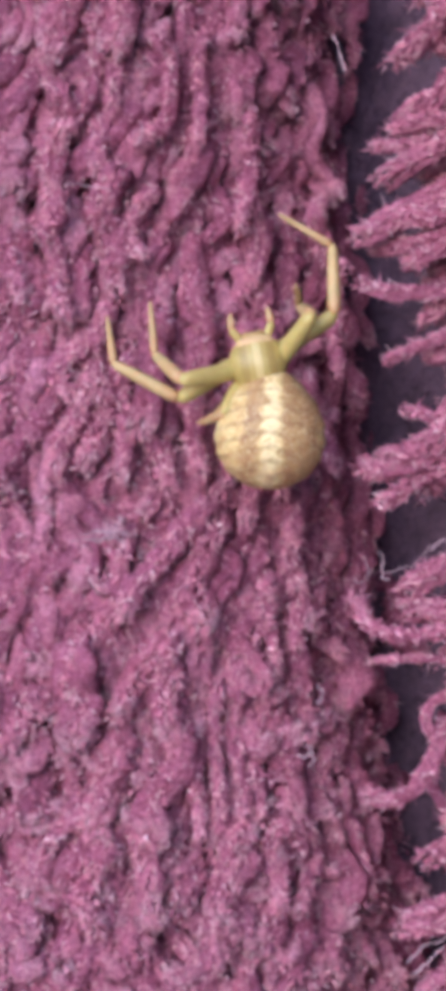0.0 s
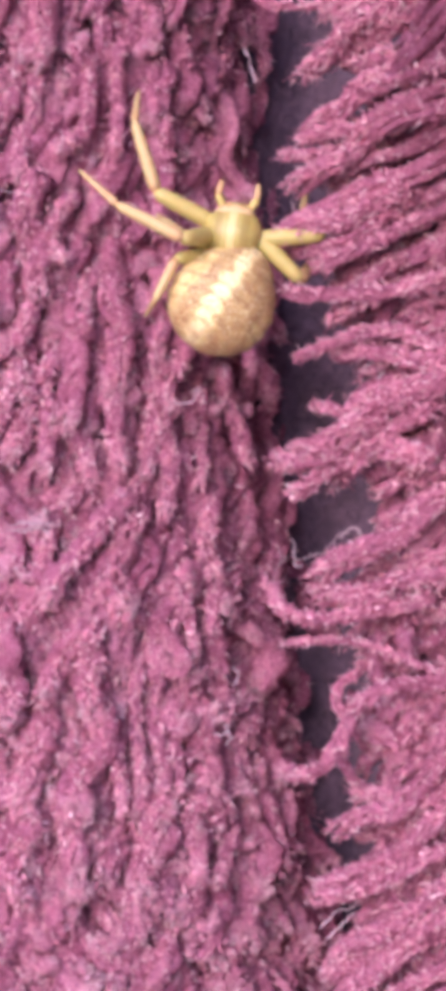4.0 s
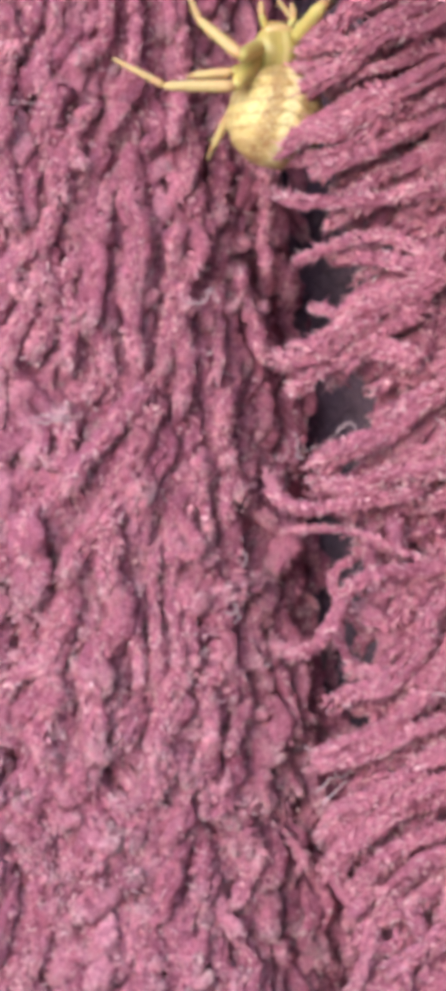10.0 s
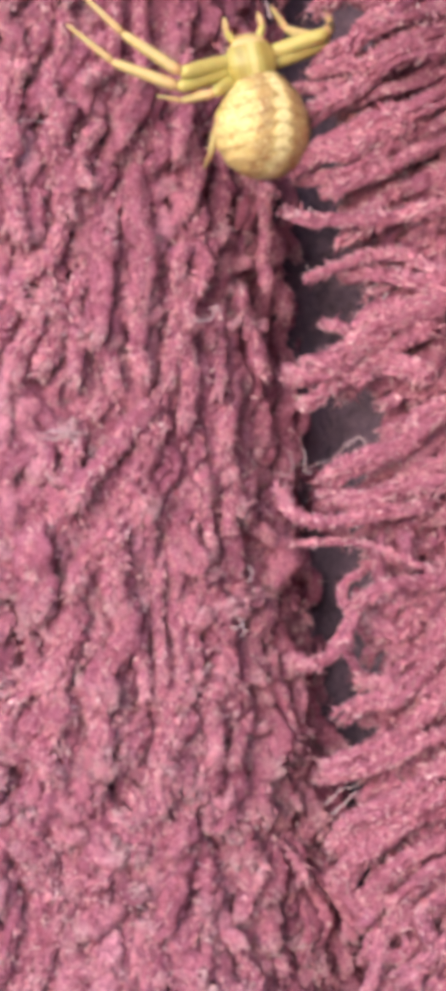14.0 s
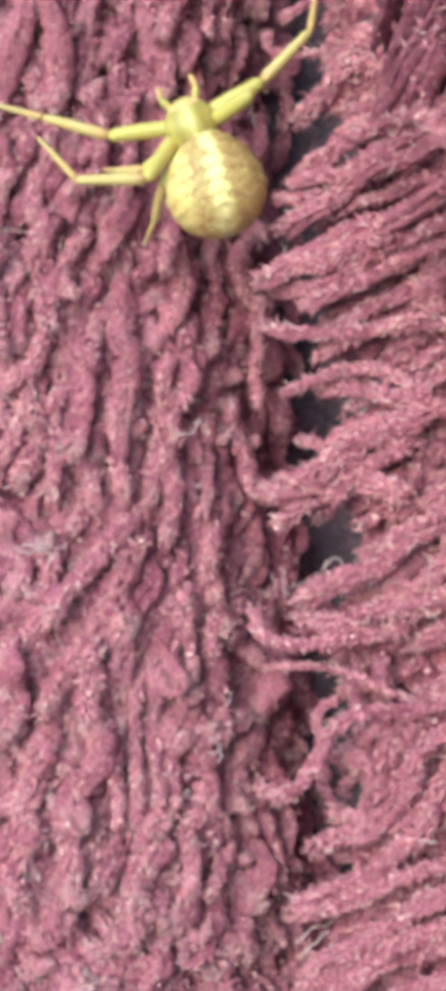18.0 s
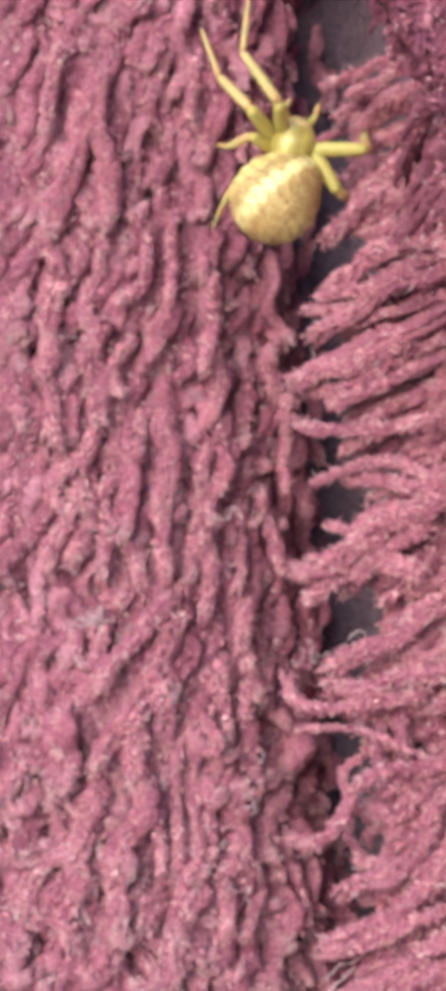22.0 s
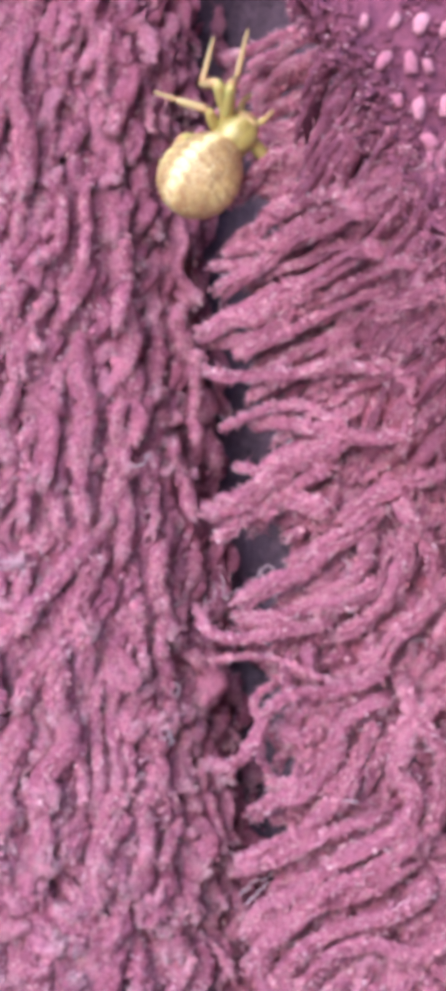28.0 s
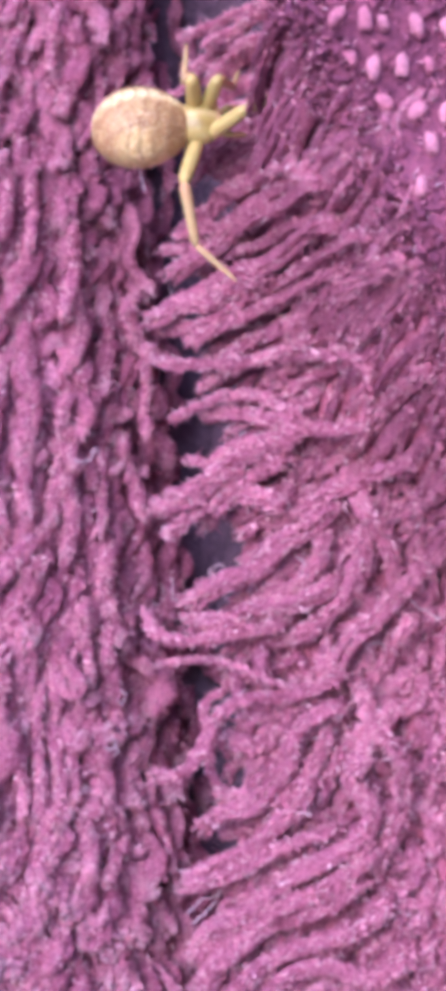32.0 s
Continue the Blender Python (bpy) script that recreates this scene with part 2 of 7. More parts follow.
    ridge = m.math("SINE", m.math("ADD", m.math("MULTIPLY", y, 11.0), m.math("MULTIPLY", wob, 9.0)))
    m.bump(m.math("ADD", m.math("MULTIPLY", ridge, 0.08), fold), 0.45, 0.00022)
    return m.done(col, 0.48, Subsurface_Weight=0.15, Subsurface_Scale=0.0004, Specular_IOR_Level=0.4)


def carapace_material():
    m = Mat("carapace_shell")
    tc = m.coords((1000, 1000, 1000), "Object")
    sep = m.node("SeparateXYZ")
    m.link(tc, sep.inputs[0])
    ax = m.math("ABSOLUTE", sep.outputs[0])
    nz = m.noise(tc, 2.6, 3.0)
    base = m.ramp(nz, (0.3, (0.36, 0.27, 0.075)), (0.7, (0.44, 0.34, 0.12)))
    band = m.math("MULTIPLY", m.math("GREATER_THAN", ax, 0.48), m.math("LESS_THAN", ax, 0.86))
    col = m.mix(m.math("MULTIPLY", band, 0.7), base, (0.28, 0.19, 0.055))
    pale = m.math("LESS_THAN", ax, 0.18)
    col = m.mix(m.math("MULTIPLY", pale, 0.75), col, (0.60, 0.48, 0.23))
    front = m.math("MINIMUM", m.math("MAXIMUM", m.math("MULTIPLY", m.math("SUBTRACT", sep.outputs[1], 0.75), 2.5), 0.0), 1.0)
    col = m.mix(m.math("MULTIPLY", front, 0.4), col, (0.46, 0.26, 0.08))
    m.bump(nz, 0.3, 0.0001)
    return m.done(col, 0.4, Subsurface_Weight=0.15, Subsurface_Scale=0.0004)


def leg_material(name, a, b, knee=None):
    """Waxy skin, a little mottled; the joint end may be rust-pink."""
    m = Mat(name)
    tc = m.coords((1000, 1000, 1000), "Object")
    nz = m.noise(tc, 3.0, 3.0)
    fine = m.noise(tc, 14.0, 2.0)
    col = m.mix(nz, a, b)
    col = m.mix(m.ramp(fine, (0.55, (0, 0, 0)), (0.7, (0.35, 0.35, 0.35))), col, (0.62, 0.52, 0.28))
    if knee:
        sep = m.node("SeparateXYZ")
        m.link(tc, sep.inputs[0])
        near = m.math("SUBTRACT", 1.0, m.math("MULTIPLY", m.math("ADD", sep.outputs[1], m.math("MULTIPLY", m.math("SUBTRACT", nz, 0.5), 0.8)), 0.9))
        col = m.mix(m.math("MULTIPLY", m.math("MINIMUM", m.math("MAXIMUM", near, 0.0), 1.0), 0.8), col, knee)
    m.bump(fine, 0.3, 0.00008)
    return m.done(col, 0.45, Subsurface_Weight=0.2, Subsurface_Scale=0.0004)


ABDOMEN, CARAPACE = abdomen_material(), carapace_material()
FEMUR = leg_material("green_leg_skin", (0.42, 0.325, 0.09), (0.51, 0.40, 0.15))
TIBIA = leg_material("yellow_leg_skin", (0.44, 0.305, 0.135), (0.54, 0.385, 0.19), (0.52, 0.27, 0.14))
TARSUS = leg_material("tan_leg_skin", (0.43, 0.28, 0.13), (0.53, 0.365, 0.19), (0.48, 0.26, 0.13))
BROW = leg_material("orange_brow_skin", (0.50, 0.31, 0.14), (0.62, 0.44, 0.24))
EYE = Mat("spider_eye").done((0.01, 0.008, 0.006), 0.15)


# ---------------------------------------------------------------- building helpers
def mesh_of(name, verts, faces, material, uv=None, fray=None):
    me = bpy.data.meshes.new(name)
    verts, faces = np.asarray(verts, np.float32), np.asarray(faces, np.int32)
    nf, k = faces.shape
    me.vertices.add(len(verts))
    me.vertices.foreach_set("co", verts.ravel())
    me.loops.add(nf * k)
    me.loops.foreach_set("vertex_index", faces.ravel())
    me.polygons.add(nf)
    me.polygons.foreach_set("loop_start", np.arange(0, nf * k, k, dtype=np.int32))
    me.polygons.foreach_set("use_smooth", np.ones(nf, bool))
    if uv is not None:
        layer = me.uv_layers.new(name="UVMap")
        layer.data.foreach_set("uv", np.asarray(uv, np.float32)[faces.ravel()].ravel())
    if fray is not None:
        layer = me.attributes.new("fray", "FLOAT", "POINT")
        layer.data.foreach_set("value", np.asarray(fray, np.float32))
    me.update()
    me.validate()
    me.materials.append(material)
    return me


def part(name, data, parent, label=""):
    ob = new(name, data)
    ob.parent = parent
    return tagged(ob, label)


def bm_mesh(name, bm, material):
    me = bpy.data.meshes.new(name)
    bm.normal_update()
    for fc in bm.faces:
        fc.smooth = True
    bm.to_mesh(me)
    bm.free()
    me.materials.append(material)
    return me


def smooth_curve(points, n):
    """n places along a smooth line through a few points."""
    p = np.asarray(points, float)
    p = np.vstack([2 * p[0] - p[1], p, 2 * p[-1] - p[-2]])
    out = []
    spans = len(p) - 3
    for s in np.linspace(0, spans - 1e-6, n):
        i, t = int(s), s - int(s)
        a, b, c, d = p[i:i + 4]
        out.append(0.5 * (2 * b + (c - a) * t + (2 * a - 5 * b + 4 * c - d) * t * t + (3 * b - a - 3 * c + d) * t ** 3))
    return np.array(out)


def frames_along(line):
    tang = np.gradient(line, axis=0)
    tang /= np.linalg.norm(tang, axis=1)[:, None] + 1e-9
    side = np.cross(tang, np.array([0.0, -1.0, 0.0]))
    side /= np.linalg.norm(side, axis=1)[:, None] + 1e-9
    return tang, side, np.cross(side, tang)


def skin(rings, tip):
    """Faces over rings of places, closed at the first ring by a tip."""
    n, sides = rings.shape[:2]
    verts = np.vstack([rings.reshape(-1, 3), tip[None]])
    i, j = np.meshgrid(np.arange(n - 1), np.arange(sides), indexing="ij")
    a, b = (i * sides + j).ravel(), (i * sides + (j + 1) % sides).ravel()
    k = np.arange(sides)
    cap = np.stack([np.full(sides, n * sides), k, (k + 1) % sides], -1)
    return verts, np.vstack([np.stack([a, a + sides, b + sides], -1), np.stack([a, b + sides, b], -1), cap])


def tube(line, width, flat, rng, sides=9, rough=0.10):
    """A matted strand along a line from its free end to its root: ridged along its length, lumpy, flattened, frayed at the free end."""
    n = len(line)
    tang, side, up = frames_along(line)
    run = np.r_[0, np.cumsum(np.linalg.norm(np.diff(line, axis=0), axis=1))]
    r = width / 2 * np.clip((run / (0.8 * width)) ** 0.6, 0.38, 1.0)
    r = r * (1 + 0.13 * np.sin(run / width * 1.7 + rng.uniform(0, 6)) + 0.07 * rng.standard_normal(n))
    twist = rng.uniform(-0.3, 0.3) * run / width + rng.uniform(0, 3)
    ang = np.linspace(0, 2 * np.pi, sides, endpoint=False)
    ridge = 1 + 0.2 * rng.standard_normal(sides)
    lump = rng.standard_normal((n, sides))
    lump = (lump + 0.5 * np.roll(lump, 1, 0)) * 0.85
    ridge = ridge[None] * (1 + rough * lump)
    turn = ang[None] + twist[:, None]
    rad = r[:, None] * ridge
    v = line[:, None] + side[:, None] * (rad * np.cos(turn))[..., None] + up[:, None] * (rad * np.sin(turn) * flat)[..., None]
    verts, tris = skin(v, line[0] - tang[0] * width * 0.1)
    uv = np.vstack([np.stack([np.tile(ang / (2 * np.pi), n), np.repeat(run / 4, sides)], -1), [[0, 0]]])
    fray = np.r_[np.repeat(np.clip(1 - run / (1.3 * width), 0, 1), sides), 1.0]
    return verts, tris, uv, fray


def bundle(line, width, flat, rng, count=3, sides=6, rough=0.2, tied=False, thin=1.0):
    """Several matted plies that run side by side as one strand, with uneven ends."""
    n = len(line)
    tang, side, up = frames_along(line)
    vs, fs, uvs, frs, total = [], [], [], [], 0
    turn0, spin = rng.uniform(0, 6.3), rng.normal(0, 1.2)
    for k in range(count):
        sub = width * thin * rng.uniform(0.5, 0.82)
        a = turn0 + 6.283 * k / count + spin * np.linspace(0, 1, n) + np.interp(np.arange(n), np.linspace(0, n, 6), rng.normal(0, 0.5, 6))
        off = width * np.interp(np.arange(n), np.linspace(0, n, 6), rng.uniform(0.1, 0.34, 6)) * (1 + 0.7 * np.exp(-np.arange(n) / (0.12 * n)))
        p = line + side * (off * np.cos(a))[:, None] + up * (off * np.sin(a) * flat)[:, None]
        cut = int(rng.integers(0, 3)) if k else 0
        v, f, uv, fray = tube(p[cut:], sub, min(1.0, flat * 1.3), rng, sides, rough)
        vs.append(v)
        fs.append(f + total)
        uvs.append(uv + rng.random(2))
        frs.append(fray)
        total += len(v)
    if tied:  # the plies join at the root
        at = 0
        for v in vs[:count]:
            last = at + len(v) - 1 - sides + np.arange(sides)
            fs.append(np.stack([np.roll(last, -1), last, np.full(sides, total)], -1))
            at += len(v)
        vs.append(line[-1:] + tang[-1:] * width * 0.2)
        uvs.append(np.zeros((1, 2)))
        frs.append(np.zeros(1))
    return np.vstack(vs), np.vstack(fs), np.vstack(uvs), np.concatenate(frs)


def hairs(at, way, length, thick, rng):
    """Fine fibres, all at once: three-sided spikes, a little crooked."""
    k = len(at)
    way = way / (np.linalg.norm(way, axis=1)[:, None] + 1e-9) + rng.standard_normal((k, 3)) * 0.3
    s = np.cross(way, [0.3, 1, 0.2])
    s /= np.linalg.norm(s, axis=1)[:, None] + 1e-9
    u = np.cross(s, way)
    v = np.stack([at + (np.cos(j * 2.0944) * s + np.sin(j * 2.0944) * u) * (thick / 2)[:, None] for j in range(3)] + [at + way * length[:, None]], 1)
    f = (np.arange(k)[:, None, None] * 4 + np.array([(0, 1, 3), (1, 2, 3), (2, 0, 3)])[None]).reshape(-1, 3)
    return v.reshape(-1, 3), f


class Heap:
    """Many small pieces gathered into one mesh."""

    def __init__(self):
        self.v, self.f, self.uv, self.fray, self.n = [], [], [], [], 0

    def add(self, v, f, uv=None, fray=None):
        self.v.append(v)
        self.f.append(f + self.n)
        self.uv.append(uv if uv is not None else np.zeros((len(v), 2)))
        self.fray.append(fray if fray is not None else np.zeros(len(v)))
        self.n += len(v)

    def mesh(self, name, material):
        return mesh_of(name, np.vstack(self.v) * MM, np.vstack(self.f), material, np.vstack(self.uv), np.concatenate(self.fray))


def box(bm, x0, x1, y0, y1, z0, z1):
    m = Matrix.Translation(((x0 + x1) / 2, (y0 + y1) / 2, (z0 + z1) / 2)) @ Matrix.Diagonal((x1 - x0, y1 - y0, z1 - z0, 1))
    return bmesh.ops.create_cube(bm, size=1.0, matrix=m)


# ---------------------------------------------------------------- the setting
bm = bmesh.new()
bmesh.ops.create_grid(bm, x_segments=24, y_segments=24, size=60.0)
ground = tagged(new("ground", bm_mesh("ground", bm, PAVING)), "grey concrete paving under the hanging mat", kind="structure")

bm = bmesh.new()
box(bm, -1.6, 1.6, 0.0365, 0.23, 0.0, 2.4)
wall = tagged(new("wall_north", bm_mesh("wall_north", bm, WALL)), "pale rough rendered wall behind the mat", kind="structure")

# ---------------------------------------------------------------- the mat
mat = new("shag_mat")
mat.location = (0, 0, HEIGHT)
tagged(mat, "magenta shaggy mat of matted yarn, hung in folds", "mat")


def valley(z):
    """Where the dark cleft between the two folds runs, in x."""
    return float(np.interp(z, (-40, -24, -19, -13, -3, 4, 15, 29, 40), (6.0, 4.4, 3.2, 2.5, 2.5, 1.0, 1.1, 0.7, 0.7)))


def gap(z):
    """How wide the cleft stands open."""
    return float(np.interp(z, (-30, -12, -6, -2, 3, 12, 17, 22, 40), (1.8, 2.9, 4.0, 5.7, 4.8, 5.1, 6.1, 6.9, 6.2)))


def over(x, z):
    """How far a place lies beyond the turned-over edge, across it."""
    return (x - 7.9) * 0.878 + (z - 25.7) * 0.479


def front_right(x, z):
    """Depth of the face of the nearer fold."""
    s = np.clip((over(x, z) + 6.0) / 6.0, 0, 1)
    return -3.0 - 0.10 * max(0.0, x - valley(z)) - 19.0 * s * s * (3 - 2 * s)


def front_left(x, z):
    """Depth of the face of the farther fold; it falls back towards the cleft."""
    d = valley(z) - x
    return 3.0 + 10.5 * math.exp(-max(d, 0.0) / 4.0)


# backing cloth: one quilted sheet, in the cleft and behind the pile
xs, zs = np.linspace(-70, 70, 141), np.linspace(-90, 90, 91)
gx, gz = np.meshgrid(xs, zs)
gy = np.zeros_like(gx)
for i in range(gx.shape[0]):
    for j in range(gx.shape[1]):
        d = gx[i, j] - valley(gz[i, j])
        gy[i, j] = 12.5 + 4.0 * math.exp(-((d - gap(gz[i, j]) / 2) / 3.2) ** 2) + (0.4 * math.sin(gx[i, j] * 2.3 + gz[i, j]) + 0.3 * math.sin(gz[i, j] * 1.7))
nx, nz_ = len(xs), len(zs)
front = np.stack([gx, gy, gz], -1).reshape(-1, 3)
back = np.stack([gx, np.full_like(gx, 36.0), gz], -1).reshape(-1, 3)
ii, jj = np.meshgrid(np.arange(nz_ - 1), np.arange(nx - 1), indexing="ij")
a = (ii * nx + jj).ravel()
quads = np.stack([a, a + 1, a + nx + 1, a + nx], -1)
rim = [k for k in range(nx)] + [k * nx + nx - 1 for k in range(1, nz_)] + [(nz_ - 1) * nx + k for k in range(nx - 2, -1, -1)] + [k * nx for k in range(nz_ - 2, 0, -1)]
half = len(front)
edge = np.array([(rim[k], rim[(k + 1) % len(rim)], rim[(k + 1) % len(rim)] + half, rim[k] + half) for k in range(len(rim))])
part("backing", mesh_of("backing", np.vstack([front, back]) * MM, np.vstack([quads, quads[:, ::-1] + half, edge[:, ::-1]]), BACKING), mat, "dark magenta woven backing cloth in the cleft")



def grain(shape, along, across, rng):
    """Smooth random relief on a grid, longer one way than the other."""
    k0, k1 = np.fft.fftfreq(shape[0])[:, None], np.fft.fftfreq(shape[1])[None]
    g = np.fft.ifft2(np.fft.fft2(rng.standard_normal(shape)) * np.exp(-20 * ((k0 * along) ** 2 + (k1 * across) ** 2))).real
    return g / g.std()


def felt(side):
    """Matted wool under the strands of one fold, wrapping back into the cleft."""
    r = np.random.default_rng(21 if side < 0 else 22)
    xs, zs = np.linspace(0, 1, 96), np.arange(-46, 46, 0.34)
    relief = 0.75 * grain((len(zs), len(xs)), 5.0, 1.3, r) + 0.35 * grain((len(zs), len(xs)), 1.2, 0.8, r)
    v = np.zeros((len(zs), len(xs), 3))
    for i, z in enumerate(zs):
        lip_x = valley(z) - 0.2 if side < 0 else valley(z) + gap(z) + 2.0
        for j, s in enumerate(xs):
            d = 0.2 + 27.6 * s  # how far in from the cleft's rim
            x = lip_x + side * d + (0.25 * relief[i, j] if d < 1 else 0.0)
            face = front_left(x, z) if side < 0 else front_right(x, z)
            back = np.clip((1.6 - d) / 2.0, 0, 1)
            v[i, j] = (x, face + (1.0 if side < 0 else 1.2) + 0.45 * relief[i, j] + (13.0 - face) * back * back * (3 - 2 * back), z)
    nz0, nx0 = v.shape[:2]
    ii, jj = np.meshgrid(np.arange(nz0 - 1), np.arange(nx0 - 1), indexing="ij")
    a = (ii * nx0 + jj).ravel()
    quads = np.stack([a, a + 1, a + nx0 + 1, a + nx0], -1)
    uv = np.stack(np.meshgrid(xs * 20, zs / 4), -1).reshape(-1, 2)
    me = mesh_of("felt", v.reshape(-1, 3) * MM, quads if side > 0 else quads[:, ::-1], FELT, uv)
    ob = part("felt", me, mat, "matted wool under the strands")
    solid = ob.modifiers.new("thick", "SOLIDIFY")
    solid.thickness, solid.offset = 0.6 * MM, -1.0
    return ob


felt(-1)
felt(1)

rng = np.random.default_rng(7)
pile, fuzz = Heap(), Heap()


def fluff(line, width, count, rng):
    """Fine fibres on a strand: most lie tangled along it, some stand off, a few are thick curled ends."""
    n = len(line)
    i = rng.integers(0, n - 1, count)
    at = line[i] + (line[i + 1] - line[i]) * rng.random((count, 1))
    out = rng.standard_normal((count, 3))
    out[:, 1] = -np.abs(out[:, 1]) * 0.8
    out /= np.linalg.norm(out, axis=1)[:, None]
    along = line[i] - line[i + 1]
    along /= np.linalg.norm(along, axis=1)[:, None] + 1e-9
    flat = rng.random(count) < 0.45
    way = out * np.where(flat, 0.25, 0.9)[:, None] + along * rng.normal(0.7, 0.6, (count, 1)) + rng.standard_normal((count, 3)) * np.where(flat, 0.35, 0.1)[:, None]
    thick, length = rng.uniform(0.06, 0.15, count), np.where(flat, rng.uniform(0.25, 0.65, count), rng.uniform(0.12, 0.3, count))
    stub = rng.random(count) < 0.02
    v, f = hairs(at + out * width * 0.42, way, np.where(stub, 0.3, length), np.where(stub, 0.26, thick), rng)
    fuzz.add(v, f)


def noodle(line, width, flat, rng, sides=8, rough=0.13, closed=False):
    """A soft fuzzy strand from its free end to its root: rounded end, uneven girth, lumpy pile all round."""
    n = len(line)
    tang, side, up = frames_along(line)
    run = np.r_[0, np.cumsum(np.linalg.norm(np.diff(line, axis=0), axis=1))]
    end = np.clip(run / (0.9 * width), 0.0, 1.0)
    girth = np.interp(run, np.linspace(0, run[-1] + 0.1, 9), 1 + 0.17 * rng.standard_normal(9))
    r = width / 2 * girth * (0.34 + 0.66 * np.sqrt(1 - (1 - end) ** 2))
    twist = rng.uniform(-0.6, 0.6) * run / width + rng.uniform(0, 3)
    ang = np.linspace(0, 2 * np.pi, sides, endpoint=False)
    lump = rng.standard_normal((n, sides))
    lump = lump + 0.6 * np.roll(lump, 1, 0) + 0.3 * np.roll(lump, 1, 1)
    rad = r[:, None] * (1 + rough * lump)
    turn = ang[None] + twist[:, None]
    v = line[:, None] + side[:, None] * (rad * np.cos(turn))[..., None] + up[:, None] * (rad * np.sin(turn) * flat)[..., None]
    verts, tris = skin(v, line[0] - tang[0] * width * 0.08)
    uv = np.vstack([np.stack([np.tile(ang / (2 * np.pi), n), np.repeat(run / 4, sides)], -1), [[0, 0]]]) + rng.random(2)
    fray = 0.5 * np.r_[np.repeat(np.clip(1 - run / (1.2 * width), 0, 1), sides), 1.0]
    if closed:
        last = (n - 1) * sides + np.arange(sides)
        tris = np.vstack([tris, np.stack([np.roll(last, -1), last, np.full(sides, len(verts))], -1)])
        verts, uv, fray = np.vstack([verts, line[-1:]]), np.vstack([uv, [[0, 0]]]), np.r_[fray, 0.0]
    return verts, tris, uv, fray


def strand_part(width, line, flat, count, thin=1.0):
    """One strand that shows singly: matted plies run together, loose at the free end."""
    n = len(line)
    wob = rng.standard_normal((9, 3)) * width * 0.10
    wob[0] = 0
    line = line + smooth_curve(wob, n)
    v, f, uv, fray = bundle(line, width, flat, rng, count, 6, 0.2, True, thin) if count > 1 else noodle(line, width, flat, rng, 9, 0.18, True)
    part("yarn", mesh_of("yarn", v * MM, f, YARN, uv, fray), mat)
    fluff(line, width, int(80 * len(line) * width / 6), rng)
    fluff(line[:6], width * 0.7, 50, rng)


def near_strand(width, *points, deep=0.0):
    """A strand that stands out on the nearer fold: its way in x and z from free end to root."""
    lift = rng.uniform(0.7, 1.3) - deep
    points = [p for p in points if over(*p) < -0.9] if deep == 0 else points
    if len(points) < 2:
        return
    q = [(x, (front_right(x, z) if deep == 0 else -3.0) - lift + (1.8, 0.5, 0.0)[min(n, 2)], z) for n, (x, z) in enumerate(points)]
    (x0, y0, z0), (x1, y1, z1) = q[-2:]
    far = math.hypot(x1 - x0, z1 - z0) + 0.01
    q.append((x1 + 1.2 * (x1 - x0) / far, y1 + 3.4, z1 + 1.2 * (z1 - z0) / far))
    strand_part(width, smooth_curve(q, 34), 0.55, 9 if width > 0.8 else 6, 0.5)


def far_strand(width, *points):
    """A strand that stands out on the farther fold."""
    lift = rng.uniform(0.9, 1.5)
    q = [(x, min(front_left(x, z), 8.0) - lift - (0.5 if n == 0 else 0.0), z) for n, (x, z) in enumerate(points)]
    x1, y1, z1 = q[-1]
    q.append((x1, y1 + 3.6, z1 + 1.0))
    strand_part(width * 0.92, smooth_curve(q, 36), 0.6, 3 if width > 1.3 else 1)


near_strand(1.17, (1.7, 14.1), (3.9, 15.3), (5.8, 16.4), (8.2, 16.8), (9.9, 16.5))
near_strand(0.91, (2.5, 16.8), (4.7, 18.1), (6.8, 18.5), (8.7, 18.0))
near_strand(1.04, (3.7, 16.4), (5.4, 17.2), (7.6, 17.5), (9.3, 17.4))
near_strand(0.65, (3.1, 14.4), (5.4, 15.2), (7.7, 15.7), (9.2, 15.6))
near_strand(1.39, (1.1, 11.7), (3.9, 12.8), (5.8, 14.0), (8.4, 14.8), (10.7, 14.6))
near_strand(1.23, (0.6, 11.5), (1.9, 11.9), (3.9, 12.3), (5.8, 13.2), (7.7, 14.0))
near_strand(1.01, (1.3, 11.1), (3.5, 11.1), (5.8, 12.1), (8.1, 13.4), (10.3, 13.6), (12.1, 13.4))
near_strand(0.79, (2.9, 10.2), (3.8, 10.4), (5.8, 11.1), (8.5, 12.4), (11.0, 12.6))
near_strand(0.84, (0.7, 9.3), (2.3, 8.7), (4.6, 8.4), (6.9, 8.8), (9.2, 9.1), (11.4, 8.8))
near_strand(0.77, (3.6, 7.4), (5.4, 8.3), (7.7, 9.0), (10.0, 9.9))
near_strand(1.12, (7.7, 10.3), (9.9, 11.5), (11.3, 11.8), (12.6, 11.6), (13.8, 11.6))
near_strand(0.73, (8.5, 10.1), (10.6, 11.0), (12.2, 11.2), (13.6, 11.2))
near_strand(0.77, (1.9, 5.6), (3.4, 6.3), (5.4, 6.7), (7.7, 6.5), (9.2, 5.3))
near_strand(0.99, (3.8, 5.9), (5.7, 5.8), (7.7, 5.3), (10.0, 4.7), (13.0, 4.8))
near_strand(0.84, (11.3, 9.6), (12.7, 8.0), (13.2, 5.9), (12.8, 4.3))
near_strand(1.03, (12.2, 3.5), (13.6, 5.1), (14.5, 6.0), (15.3, 6.5))
near_strand(1.54, (1.5, 0.7), (3.4, 1.1), (5.0, 2.4), (6.9, 3.8), (9.2, 4.9))
